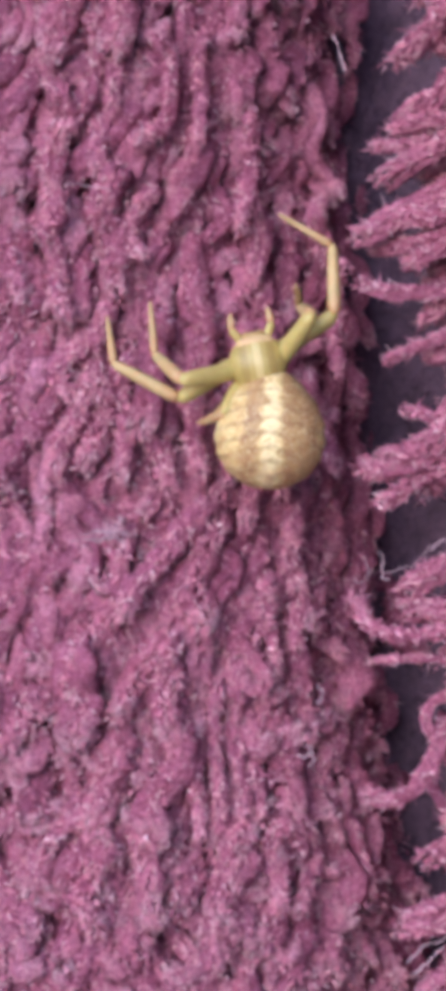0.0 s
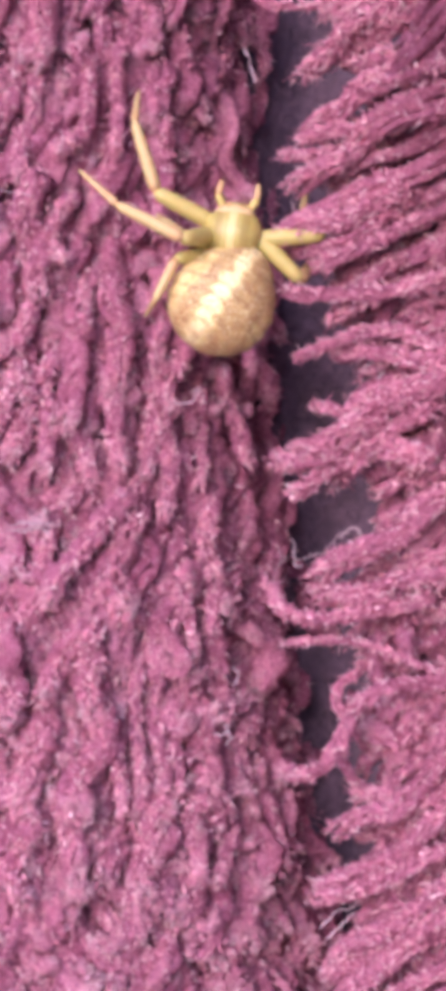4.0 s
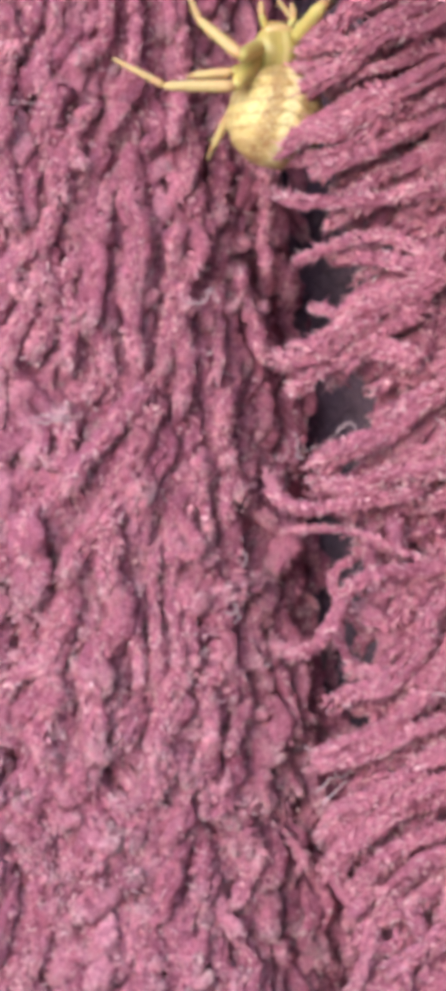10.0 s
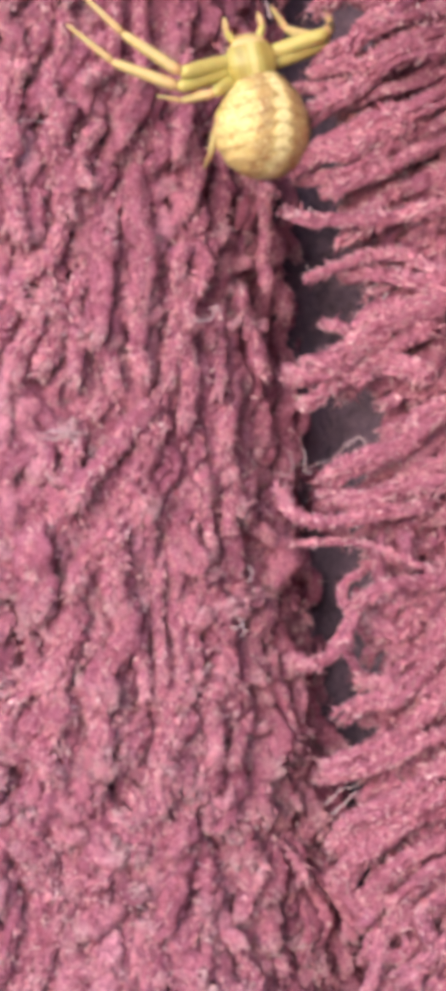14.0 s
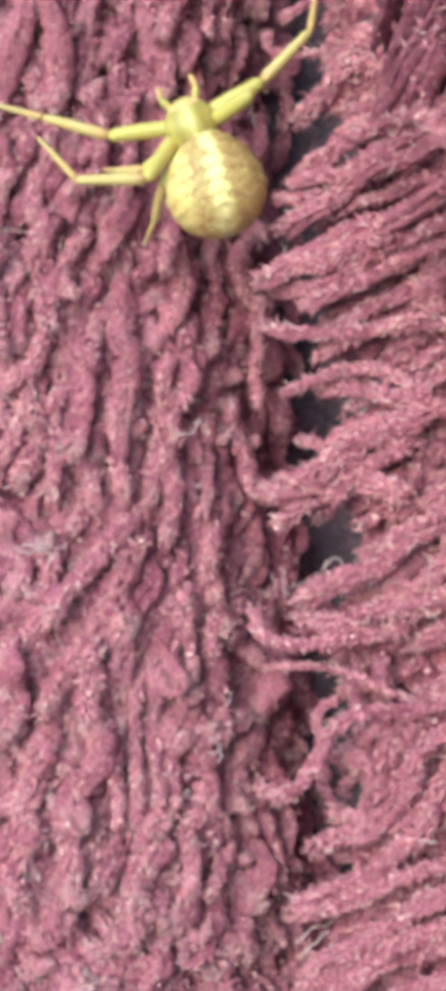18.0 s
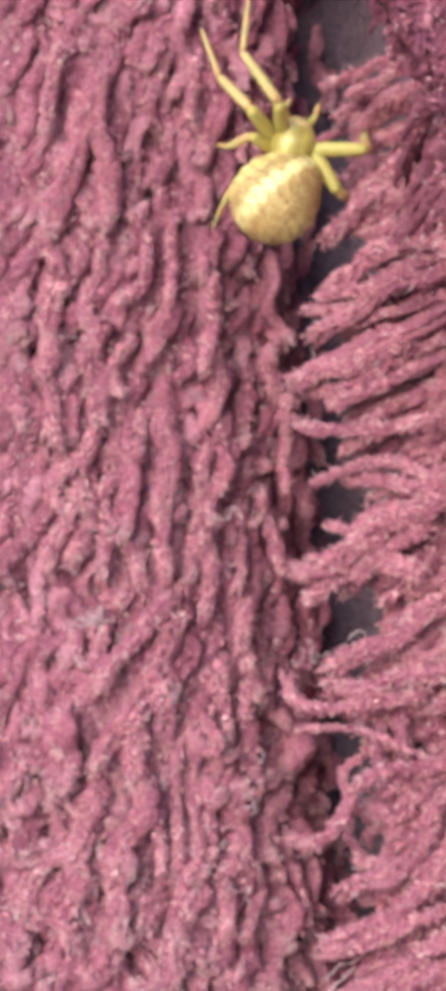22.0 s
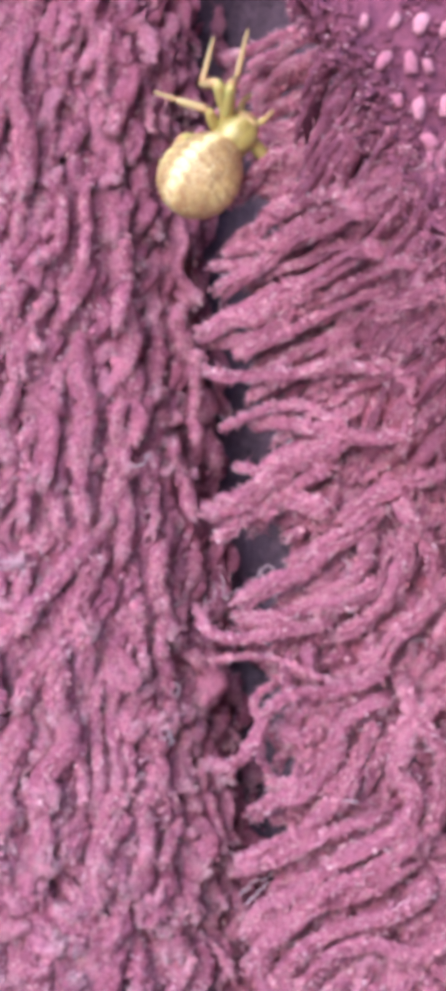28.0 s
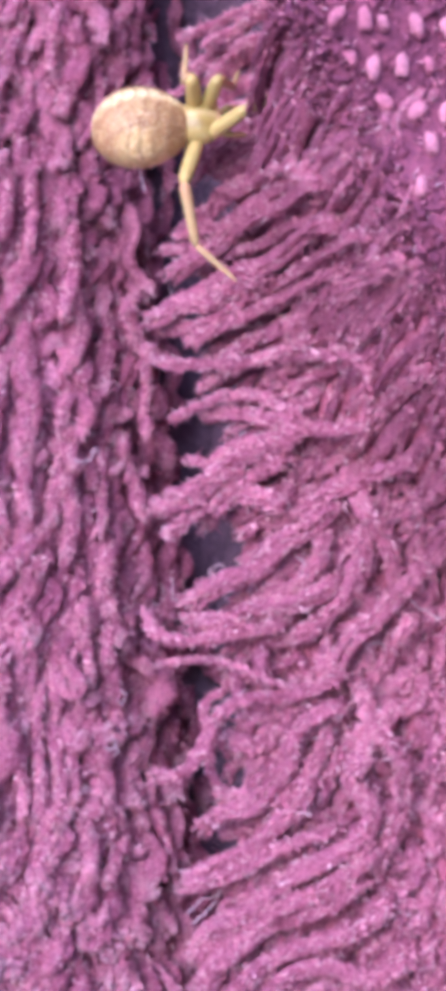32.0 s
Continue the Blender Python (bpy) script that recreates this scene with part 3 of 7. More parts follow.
near_strand(1.16, (0.8, 0.5), (2.2, 0.7), (3.8, 1.7), (5.3, 2.8))
near_strand(1.08, (1.7, -1.2), (2.8, -0.4), (4.6, 0.9), (6.7, 2.0), (8.4, 3.0))
near_strand(0.69, (2.8, 3.2), (4.2, 2.8), (5.3, 3.5), (7.3, 4.3))
near_strand(1.46, (3.8, -0.6), (4.9, 0.7), (6.5, 0.9), (8.0, 0.5))
near_strand(1.53, (2.7, -5.6), (4.5, -4.5), (6.5, -3.4), (8.4, -2.0), (9.9, -1.1), (11.4, 0.3))
near_strand(1.30, (2.7, -6.4), (4.9, -6.4), (6.4, -5.7), (9.1, -5.3), (11.0, -4.3))
near_strand(0.92, (0.5, -5.6), (0.7, -6.5), (1.8, -7.1), (4.1, -7.2), (6.0, -6.8), (8.3, -6.4))
near_strand(0.46, (1.2, -8.8), (3.0, -8.5), (4.9, -8.6), (6.8, -9.3), (8.7, -10.1))
near_strand(1.22, (9.1, -10.0), (11.0, -9.1), (12.1, -7.4), (13.3, -6.4), (14.8, -5.1), (16.3, -3.6))
near_strand(1.11, (8.0, -1.2), (9.5, -0.1), (11.4, 1.0), (13.7, 1.8), (15.6, 2.5))
near_strand(1.30, (8.3, -7.4), (9.9, -7.0), (11.4, -5.5), (12.9, -3.2), (13.3, -1.3), (13.0, 0.6))
near_strand(1.15, (14.8, -5.5), (14.8, -3.2), (14.1, -1.3), (13.0, 0.3))
near_strand(1.07, (6.8, -4.7), (9.1, -4.3), (10.3, -2.8), (10.7, -1.3))
near_strand(0.92, (1.0, -15.2), (2.3, -15.3), (3.5, -13.9), (4.5, -12.0), (6.0, -10.8), (9.1, -10.4), (11.4, -9.3))
near_strand(1.22, (3.7, -18.4), (4.8, -17.5), (6.7, -16.8), (8.3, -14.6), (9.1, -12.7), (11.3, -11.2))
near_strand(0.99, (4.8, -16.5), (6.4, -16.4), (8.6, -16.0), (10.2, -14.3), (11.0, -12.7))
near_strand(1.30, (2.7, -21.3), (4.8, -20.2), (7.1, -18.9), (9.0, -16.9), (10.2, -15.4))
near_strand(0.99, (2.5, -21.8), (4.4, -21.2), (6.7, -20.4), (9.0, -18.8), (11.3, -18.4))
near_strand(1.52, (3.6, -25.3), (5.5, -23.5), (7.5, -21.9), (9.8, -20.4), (12.8, -18.8))
near_strand(1.29, (3.0, -25.8), (5.5, -24.6), (8.2, -22.7), (10.9, -21.1), (13.5, -19.6))
near_strand(1.22, (3.2, -27.9), (4.8, -25.8), (7.1, -24.0), (10.1, -23.0), (12.8, -21.1))
near_strand(1.14, (5.1, -28.6), (6.7, -26.1), (9.7, -24.5), (12.8, -23.7), (14.3, -22.2))
near_strand(1.14, (6.3, -29.2), (8.2, -26.9), (11.2, -26.0), (13.5, -26.4), (15.4, -25.6))
near_strand(1.14, (9.8, -16.5), (11.3, -14.6), (12.8, -12.7), (14.7, -11.6))
near_strand(1.30, (11.3, -21.5), (12.8, -19.2), (13.2, -16.9), (12.1, -15.4), (12.8, -14.2))
near_strand(1.30, (13.5, -21.1), (14.7, -18.4), (15.1, -15.4), (14.4, -12.7))
near_strand(0.99, (13.6, -9.7), (14.8, -7.8), (15.7, -6.4))
near_strand(1.07, (12.1, -8.9), (12.9, -10.4), (13.2, -12.3), (12.8, -13.9))
near_strand(1.21, (2.4, 19.7), (3.6, 20.8), (4.8, 21.8), (6.3, 22.5), (8.1, 23.4), (9.9, 24.4), deep=0.01)
near_strand(1.30, (4.2, 20.6), (6.0, 20.0), (7.8, 20.6), (9.9, 22.0), deep=0.01)
near_strand(1.20, (3.4, 20.9), (5.4, 21.2), (7.2, 22.1), (9.6, 23.2), deep=0.01)
near_strand(1.09, (4.3, 22.3), (5.7, 23.2), (6.9, 24.2), (8.4, 25.1), deep=0.01)
near_strand(1.09, (3.2, 16.0), (4.1, 17.3), (5.4, 18.8), (6.9, 19.5), (8.4, 20.2), deep=0.01)
near_strand(0.85, (2.2, 16.4), (3.5, 16.5), (5.0, 16.7), (6.3, 17.6), (8.4, 18.1), deep=0.01)
near_strand(0.79, (1.5, 15.8), (2.9, 15.7), (4.4, 15.8), (5.9, 16.7), (7.5, 17.1), deep=0.01)
near_strand(0.60, (0.7, 26.0), (1.0, 24.8), (3.0, 24.4), (5.0, 24.9), (7.2, 26.2), deep=7.0)
near_strand(0.60, (1.3, 26.9), (3.0, 27.3), (5.6, 28.2), (7.6, 28.8), deep=7.0)
near_strand(0.99, (3.1, 28.1), (4.9, 28.9), (7.2, 29.5), (9.2, 30.1), deep=5.0)
near_strand(0.99, (5.6, 23.7), (7.2, 25.2), (8.9, 26.1), (10.2, 26.8), deep=3.0)
near_strand(0.86, (2.3, 30.1), (4.3, 30.7), (6.9, 31.5), (8.9, 32.1), deep=5.0)

far_strand(0.92, (-10.2, 16.8), (-8.9, 17.5), (-8.3, 19.3), (-8.4, 21.1), (-9.2, 22.1))
far_strand(1.20, (-13.7, 17.1), (-13.0, 18.5), (-12.1, 20.3), (-12.0, 22.4), (-12.7, 23.5))
far_strand(1.56, (-14.4, 20.6), (-13.8, 22.8), (-13.1, 25.3), (-12.4, 27.8), (-11.7, 30.3))
far_strand(1.42, (-11.3, 21.0), (-10.6, 23.2), (-11.0, 25.7), (-11.7, 27.8), (-11.4, 30.3))
far_strand(1.07, (-14.7, 27.0), (-14.5, 29.6), (-13.9, 32.1))
far_strand(0.92, (-12.1, 15.3), (-11.8, 17.5), (-11.2, 19.2), (-11.1, 20.7))
far_strand(1.42, (-14.4, 13.9), (-14.2, 16.4), (-13.9, 18.1), (-14.1, 19.6))
far_strand(1.22, (-5.3, 25.5), (-4.6, 27.7), (-4.3, 29.9), (-4.7, 31.7))
far_strand(0.72, (-5.9, 28.3), (-5.7, 30.5), (-5.4, 32.4))
far_strand(1.24, (-2.1, 26.2), (-2.0, 28.1), (-1.6, 30.4), (-2.0, 32.5))
far_strand(0.72, (-2.7, 26.1), (-3.0, 28.3), (-3.2, 31.2), (-3.1, 33.0))
far_strand(0.85, (-7.0, 16.8), (-6.8, 19.0), (-7.0, 20.8), (-6.7, 22.2))
far_strand(0.93, (-4.8, 12.6), (-4.5, 14.8), (-4.4, 16.9), (-4.5, 18.7))
far_strand(1.56, (-11.1, 9.0), (-11.5, 11.1), (-11.9, 13.2), (-11.6, 15.0))
far_strand(1.27, (-13.6, 7.9), (-14.0, 10.3), (-14.3, 12.5), (-14.0, 14.2))
far_strand(1.20, (-12.5, 4.4), (-12.3, 6.1), (-12.0, 7.5), (-11.7, 8.6))
far_strand(1.06, (-11.0, 0.1), (-10.9, 2.3), (-10.9, 4.4), (-10.4, 6.1))
far_strand(1.41, (-10.0, 2.3), (-9.7, 4.4), (-9.2, 6.9), (-9.0, 8.3))
far_strand(0.92, (-9.8, 11.1), (-10.5, 12.1), (-10.1, 13.6), (-9.3, 14.3))
far_strand(1.56, (-7.4, 4.0), (-7.1, 6.2), (-6.9, 7.9), (-7.3, 9.7))
far_strand(1.20, (-7.0, 0.2), (-7.4, 1.9), (-7.4, 4.0), (-7.1, 5.5))
far_strand(1.28, (-4.5, 9.8), (-4.1, 11.2), (-4.1, 12.6), (-4.5, 14.1))
far_strand(1.28, (-4.1, 5.2), (-3.6, 6.6), (-3.4, 8.0), (-3.9, 9.4))
far_strand(0.86, (-1.0, 7.0), (-2.0, 6.8), (-2.6, 7.9), (-2.5, 9.5), (-2.2, 11.3), (-2.4, 13.1))
far_strand(0.94, (0.1, 0.2), (-0.5, 2.0), (-1.1, 3.8), (-1.4, 5.2))
far_strand(1.07, (-4.2, 3.2), (-4.6, 4.8), (-5.0, 6.2), (-4.8, 7.6))
far_strand(1.21, (-5.8, -0.5), (-5.3, 1.6), (-5.1, 3.4), (-5.3, 4.8))
far_strand(1.20, (-4.7, -2.5), (-4.4, -0.5), (-4.7, 1.2), (-4.9, 2.7))
far_strand(1.20, (-8.6, -0.5), (-9.1, 1.2), (-9.7, 2.6), (-9.5, 4.0))
far_strand(1.41, (-12.8, 0.7), (-12.3, 1.9), (-11.8, 3.3), (-12.0, 4.7))
far_strand(1.20, (-14.2, 0.5), (-13.9, 1.9), (-13.2, 2.9), (-13.0, 4.0))
far_strand(1.06, (-13.4, 4.0), (-14.3, 5.0), (-13.6, 6.1), (-12.9, 6.8))
far_strand(1.27, (-11.0, -6.9), (-10.3, -5.5), (-9.2, -4.1), (-7.9, -2.6), (-6.5, -1.6))
far_strand(1.05, (-12.7, -8.6), (-11.7, -7.2), (-11.3, -5.1), (-10.8, -3.7))
far_strand(1.76, (-7.1, -7.6), (-7.3, -5.8), (-7.0, -4.0), (-6.6, -2.6))
far_strand(1.28, (-2.0, -5.9), (-2.2, -4.4), (-2.4, -3.0), (-2.2, -1.9))
far_strand(1.21, (-1.6, -13.7), (-1.8, -11.9), (-2.0, -9.7), (-2.2, -7.3))
far_strand(0.64, (-4.6, -9.9), (-4.1, -7.9), (-4.0, -6.5), (-3.9, -5.5))
far_strand(0.78, (-3.2, -10.2), (-3.3, -8.3), (-3.6, -6.5), (-3.6, -5.5))
far_strand(0.91, (-6.1, -17.1), (-6.3, -14.6), (-6.4, -12.1), (-6.2, -10.7))
far_strand(1.06, (-5.1, -17.4), (-5.3, -14.6), (-5.3, -11.8), (-5.0, -9.7))
far_strand(0.99, (-4.0, -17.6), (-4.2, -14.9), (-3.9, -12.5), (-3.6, -11.1))
far_strand(1.75, (-9.4, -18.4), (-9.3, -16.6), (-8.3, -14.5), (-8.1, -12.8))
far_strand(1.75, (-12.2, -18.1), (-12.1, -16.3), (-11.6, -14.6), (-10.9, -13.2))
far_strand(0.84, (-7.2, -18.1), (-7.2, -16.6), (-7.4, -15.6), (-7.3, -14.5))
far_strand(1.42, (-2.1, -17.9), (-2.5, -16.4), (-2.7, -14.7), (-2.9, -13.2))
far_strand(1.76, (-5.9, -22.6), (-5.8, -20.5), (-5.3, -18.7), (-5.1, -17.4))
far_strand(1.54, (-12.5, -22.6), (-12.6, -20.8), (-12.2, -19.4), (-11.9, -18.4))
far_strand(1.20, (-3.1, -22.0), (-3.3, -20.5), (-3.2, -18.8), (-2.8, -17.8))
far_strand(0.92, (-2.1, -22.2), (-1.4, -20.7), (-1.2, -19.3), (-1.6, -18.2))
far_strand(1.07, (0.0, -19.2), (-0.4, -17.3), (-0.7, -15.5), (-0.6, -14.1))
far_strand(0.79, (1.8, -22.0), (1.3, -20.0), (0.7, -18.1), (0.4, -16.7))
far_strand(1.40, (-9.4, -21.9), (-9.8, -20.1), (-10.1, -18.7), (-10.0, -17.3))
far_strand(1.40, (-11.3, -11.9), (-10.6, -10.4), (-9.5, -9.3), (-9.0, -8.3))
far_strand(1.54, (-8.5, -13.2), (-8.8, -11.4), (-8.7, -10.0), (-8.8, -8.6))
far_strand(1.75, (-13.3, -13.7), (-13.0, -11.4), (-13.4, -10.0), (-13.2, -8.6))
far_strand(1.07, (0.3, -9.4), (-0.6, -8.8), (-1.0, -7.3), (-0.9, -5.9))
far_strand(1.23, (0.5, 10.8), (-0.4, 11.5), (-0.9, 12.9), (-0.8, 14.3))
far_strand(0.81, (0.2, 5.3), (0.0, 7.1), (0.2, 8.6), (0.1, 10.1))
far_strand(0.86, (-2.8, -0.9), (-2.6, 0.9), (-2.8, 2.7), (-2.6, 4.1))


def hang(x, z, rng):
    """A strand of the farther fold: out of the backing, over, and down in waves."""
    y = front_left(x, z) + (2.0 + 2.0 * (x - valley(z)) if x > valley(z) else 0.0)
    low = float(np.clip((2.0 - z) / 14.0, 0, 1))
    ln = rng.uniform(3.4, 8.0) * (1 - 0.38 * low)
    lean = rng.normal(0.02, 0.16 + 0.12 * low)
    w = rng.uniform(0.85, 1.7)
    lift = rng.uniform(-0.2, 0.9)
    amp, ph, beat = rng.uniform(0.15, 0.75), rng.uniform(0, 6.3), rng.uniform(3.2, 6.0)
    q = [np.array([x, y + 4.0, z + 0.8]), np.array([x + 0.1, y + 0.7 + lift, z])]
    for k in np.linspace(0.2, 1.0, 6):
        turn = 6.283 * k * ln / beat + ph
        q.append(np.array([x + lean * ln * k + amp * math.sin(turn), y + lift - 0.5 * math.sin(k * 2.6) + 0.3 * math.cos(turn) - 0.7 * low * k * k, z - ln * k + 0.2 * amp * math.cos(turn)]))
    if rng.random() < 0.25 and x < valley(z) - 3.0:  # some ends curl up again
        way = rng.choice((-1, 1))
        q.append(q[-1] + np.array([way * 0.7, -0.3, -0.3]))
        q.append(q[-1] + np.array([way * 0.5, 0.0, rng.uniform(0.3, 1.0)]))
    return w, smooth_curve(q[::-1], 34)


def reach(x, z, rng, deep):
    """A strand of the nearer fold: its free end at x, z, its root up and to the side."""
    u = max(0.0, x - valley(z))
    low = float(np.clip((4.0 - z) / 20.0, 0, 1))
    turn = np.clip(u / 18.0 + 0.25 * low, 0, 1)
    ang = radians(24 + 50 * turn + rng.normal(0, 7 + 10 * turn + 6 * low))
    ln = rng.uniform(4.2, 8.8) * (1 - 0.2 * low)
    w = rng.uniform(0.55, 1.15)
    dx, dz = math.cos(ang), math.sin(ang)
    bow, ph, amp = rng.normal(0, 0.5 + 0.5 * low), rng.uniform(0, 6.3), rng.uniform(0.1, 0.3 + 0.25 * low)
    q = []
    for k in np.linspace(0, 1, 7):
        side = bow * math.sin(3 * k) + amp * math.sin(8 * k + ph)
        px, pz = x + dx * ln * k - dz * side, z + dz * ln * k + dx * side
        q.append((px, front_right(px, pz) + deep + 0.35 * math.sin(6 * k + ph * 2) + (0.7 if k == 0 else 0) + 3.4 * max(0, k - 0.7) / 0.3, pz))
    return w, smooth_curve(q, 28)


def rim(z):
    """Where the free ends of the nearer fold begin, in x."""
    return float(np.interp(z, (-32, -24, -19, -13, -6, -3, 1, 5, 10, 14, 18, 22, 27, 34), (4.6, 4.0, 4.8, 4.6, 4.0, 6.0, 4.2, 4.2, 3.6, 3.6, 5.2, 5.4, 5.6, 5.6)))


spots = []
z = -43.0
while z < 42:
    x = -25.0
    while x < 24.5:
        px, pz = x + rng.uniform(-0.5, 0.5), z + rng.uniform(-0.8, 0.8)
        if px < valley(pz) - 1.0:
            spots.append(("far", px, pz + 2.5, 0.0))
        elif px > rim(pz) + rng.uniform(0.2, 2.0) and over(px, pz) < 0.8:
            spots.append(("near", px, pz, rng.uniform(0.0, 1.1)))
        x += 0.92
    z += 1.85
# strands lower down in the cleft, then those under the others, then the combed rim
for dz in range(-80, 84, 3):
    zz = dz / 2 + rng.uniform(-0.5, 0.5)
    spots.append(("near", rim(zz) + rng.uniform(1.2, 2.6), zz, rng.uniform(2.0, 6.0)))
for zz in np.arange(-44, 44, 2.4):
    for xx in np.arange(4, 24, 1.6):
        px, pz = xx + rng.uniform(-0.6, 0.6), zz + rng.uniform(-1, 1)
        if px > rim(pz) + 1.0 and over(px, pz) < 2:
            spots.append(("near", px, pz, rng.uniform(0.8, 2.2)))
for zz in np.arange(-42, 42, 0.75):
    px = rim(zz) + rng.uniform(0.0, 1.2)
    if over(px + 4.5, zz + 2.5) < 0.3:
        spots.append(("near", px, zz + rng.uniform(-0.4, 0.4), rng.uniform(0.2, 1.6)))
for zz in np.arange(-42, 42, 1.9):
    spots.append(("far", valley(zz) + rng.uniform(-0.8, 0.5), zz + 2.5 + rng.uniform(-0.8, 0.8), 0.0))
# the strands nearest the cleft are pieces of their own, the rest is joined
spots.sort(key=lambda s: abs(s[1] - valley(s[2])) + 0.12 * abs(s[2]))
SINGLE = 180
for n, (side, x, z, deep) in enumerate(spots):
    w, line = hang(x, z, rng) if side == "far" else reach(x, z, rng, deep)
    flat = rng.uniform(0.4, 0.6)
    seen = abs(line[0][0]) < 24 and abs(line[0][2]) < 42
    loose = 0.5 if side == "far" else 0.8
    v, f, uv, fray = (bundle(line, w, flat, rng, 3 if side == "far" else 5, 6 if side == "far" else 5, 0.2, n < SINGLE, 1.0 if side == "far" else 0.72) if rng.random() < loose else noodle(line, w * 0.85, flat, rng, 8, 0.18, n < SINGLE)) if seen else tube(line[::2], w, flat, rng, 6)
    if n < SINGLE:
        part("yarn", mesh_of("yarn", v * MM, f, YARN, uv, fray), mat)
    else:
        pile.add(v, f, uv, fray)
    if seen:
        fluff(line, w, 130, rng)
# coarser pile where the mat goes on
for zz in np.arange(-88, 90, 3.2):
    for xx in np.arange(-68, 69, 1.9):
        if -25 <= xx <= 24 and -46 < zz < 44:
            continue
        px, pz = xx + rng.uniform(-0.8, 0.8), zz + rng.uniform(-1, 1)
        w, line = hang(min(px, valley(pz) - 4), pz, rng) if px < valley(pz) else hang(-40, pz, rng)
        line = smooth_curve(line[::3], 6)
        if px >= valley(pz):
            line[:, 0] += px + 40
        v, f, uv, fray = tube(line, w * 1.6, 0.7, rng, 6)
        pile.add(v, f, uv, fray)
tagged(part("nap", pile.mesh("nap", YARN), mat, "dense matted magenta yarn pile"), kind="stuff")
for n in range(16):  # shorter strands that fill the lap under the knotted edge
    x, z = rng.uniform(3.6, 5.6), 22.6 + 0.42 * n + rng.uniform(-0.3, 0.3)
    steep, sag = rng.uniform(0.1, 0.6), rng.uniform(-0.5, 0.5)
    near_strand(rng.uniform(0.7, 1.0), *[(x + 1.2 * k, z + 1.2 * steep * k + sag * math.sin(1.2 * k)) for k in range(4)], deep=rng.uniform(2.0, 4.8))

# the turned-over edge with its rows of knots
E1, E2 = np.array([-0.479, 0.878]), np.array([0.878, 0.479])  # along and across the edge, in x and z
EDGE = np.array([7.9, 25.7])


def lip(a, b):
    """A place on the turned-over cloth: a along its edge, b inward from it."""
    p = EDGE + E1 * a + E2 * b
    y = -23.5 - 2.0 * (1 - math.exp(-max(b, 0) / 4)) + 0.5 * math.sin(a * 0.5) + 0.25 * b
    if b < 0:
        y += 2.2 * b * b
    return np.array([p[0], y, p[1]])


aa, bb = np.linspace(-30, 22, 53), np.r_[np.linspace(-1.0, 0, 5), np.linspace(0.7, 26, 36)]
top = np.array([lip(a, b) for b in bb for a in aa])
under = top + np.array([0, 1.6, 0])
na = len(aa)
ii, jj = np.meshgrid(np.arange(len(bb) - 1), np.arange(na - 1), indexing="ij")
a = (ii * na + jj).ravel()
quads = np.stack([a, a + na, a + na + 1, a + 1], -1)
half = len(top)
rim = list(range(na)) + [k * na + na - 1 for k in range(1, len(bb))] + [(len(bb) - 1) * na + k for k in range(na - 2, -1, -1)] + [k * na for k in range(len(bb) - 2, 0, -1)]
edge = np.array([(rim[k], rim[(k + 1) % len(rim)], rim[(k + 1) % len(rim)] + half, rim[k] + half) for k in range(len(rim))])
lip_ob = part("turned_edge", mesh_of("turned_edge", np.vstack([top, under]) * MM, np.vstack([quads[:, ::-1], quads + half, edge]), REVERSE), mat, "turned-over knotted back of the mat")


def knot_mesh(seed):
    r = np.random.default_rng(seed)
    bm = bmesh.new()
    bmesh.ops.create_icosphere(bm, subdivisions=2, radius=0.35 * MM)
    for v in bm.verts:
        c = v.co / (0.35 * MM)
        c = Vector([math.copysign(abs(q) ** 0.6, q) for q in c]) * (1 + 0.13 * r.standard_normal())
        v.co = Vector((c.x * 0.85, c.y * 0.8, c.z * 1.1)) * 0.35 * MM
    return bm_mesh("knot", bm, KNOT)


knots = [knot_mesh(k) for k in range(5)]
count = 0
for row in range(0, 17):
    zrow = 34.2 - row * 1.95
    for col in range(0, 17):
        x = 3.6 + col * 1.32 + (0.66 if row % 2 else 0) + rng.normal(0, 0.14)
        z = zrow - 0.06 * (x - 10) + rng.normal(0, 0.2)
        b, a = np.dot(np.array([x, z]) - EDGE, E2), np.dot(np.array([x, z]) - EDGE, E1)
        if b < -0.1 or b > 11 or rng.random() < 0.06:
            continue
        p = lip(a, b)
        ob = part("knot", knots[count % 5], lip_ob)
        s = rng.uniform(0.75, 1.15)
        ob.matrix_basis = Matrix.LocRotScale(Vector(p + np.array([0, -0.15, 0])) * MM, Euler((0, rng.normal(0, 0.35), 0)), Vector((s, 1.1, s * rng.uniform(1.15, 1.5))))
        count += 1
# loops of loose weave between the knots
weave = Heap()
for n in range(2000):
    a, b = rng.uniform(-26, 18), rng.uniform(-1.2, 17) if n % 3 else rng.uniform(-1.3, 0.6)
    p = lip(a, b)
    q = [p + rng.standard_normal(3) * (0.30, 0.08, 0.34) + (0, 0.25, 0) for _ in range(4)]
    q[1][1] -= 0.3
    q[2][1] -= 0.25
    line = smooth_curve(q, 7)
    weave.add(*tube(line, rng.uniform(0.2, 0.42), 0.7, rng, 5, 0.25))
    if n % 2:
        fluff(line, 0.3, 4, rng)
tagged(part("weave", weave.mesh("weave", REVERSE), lip_ob), kind="stuff")
tagged(part("fuzz", fuzz.mesh("fuzz", FUZZ), mat, "fine magenta fibres standing off the yarn"), kind="stuff")


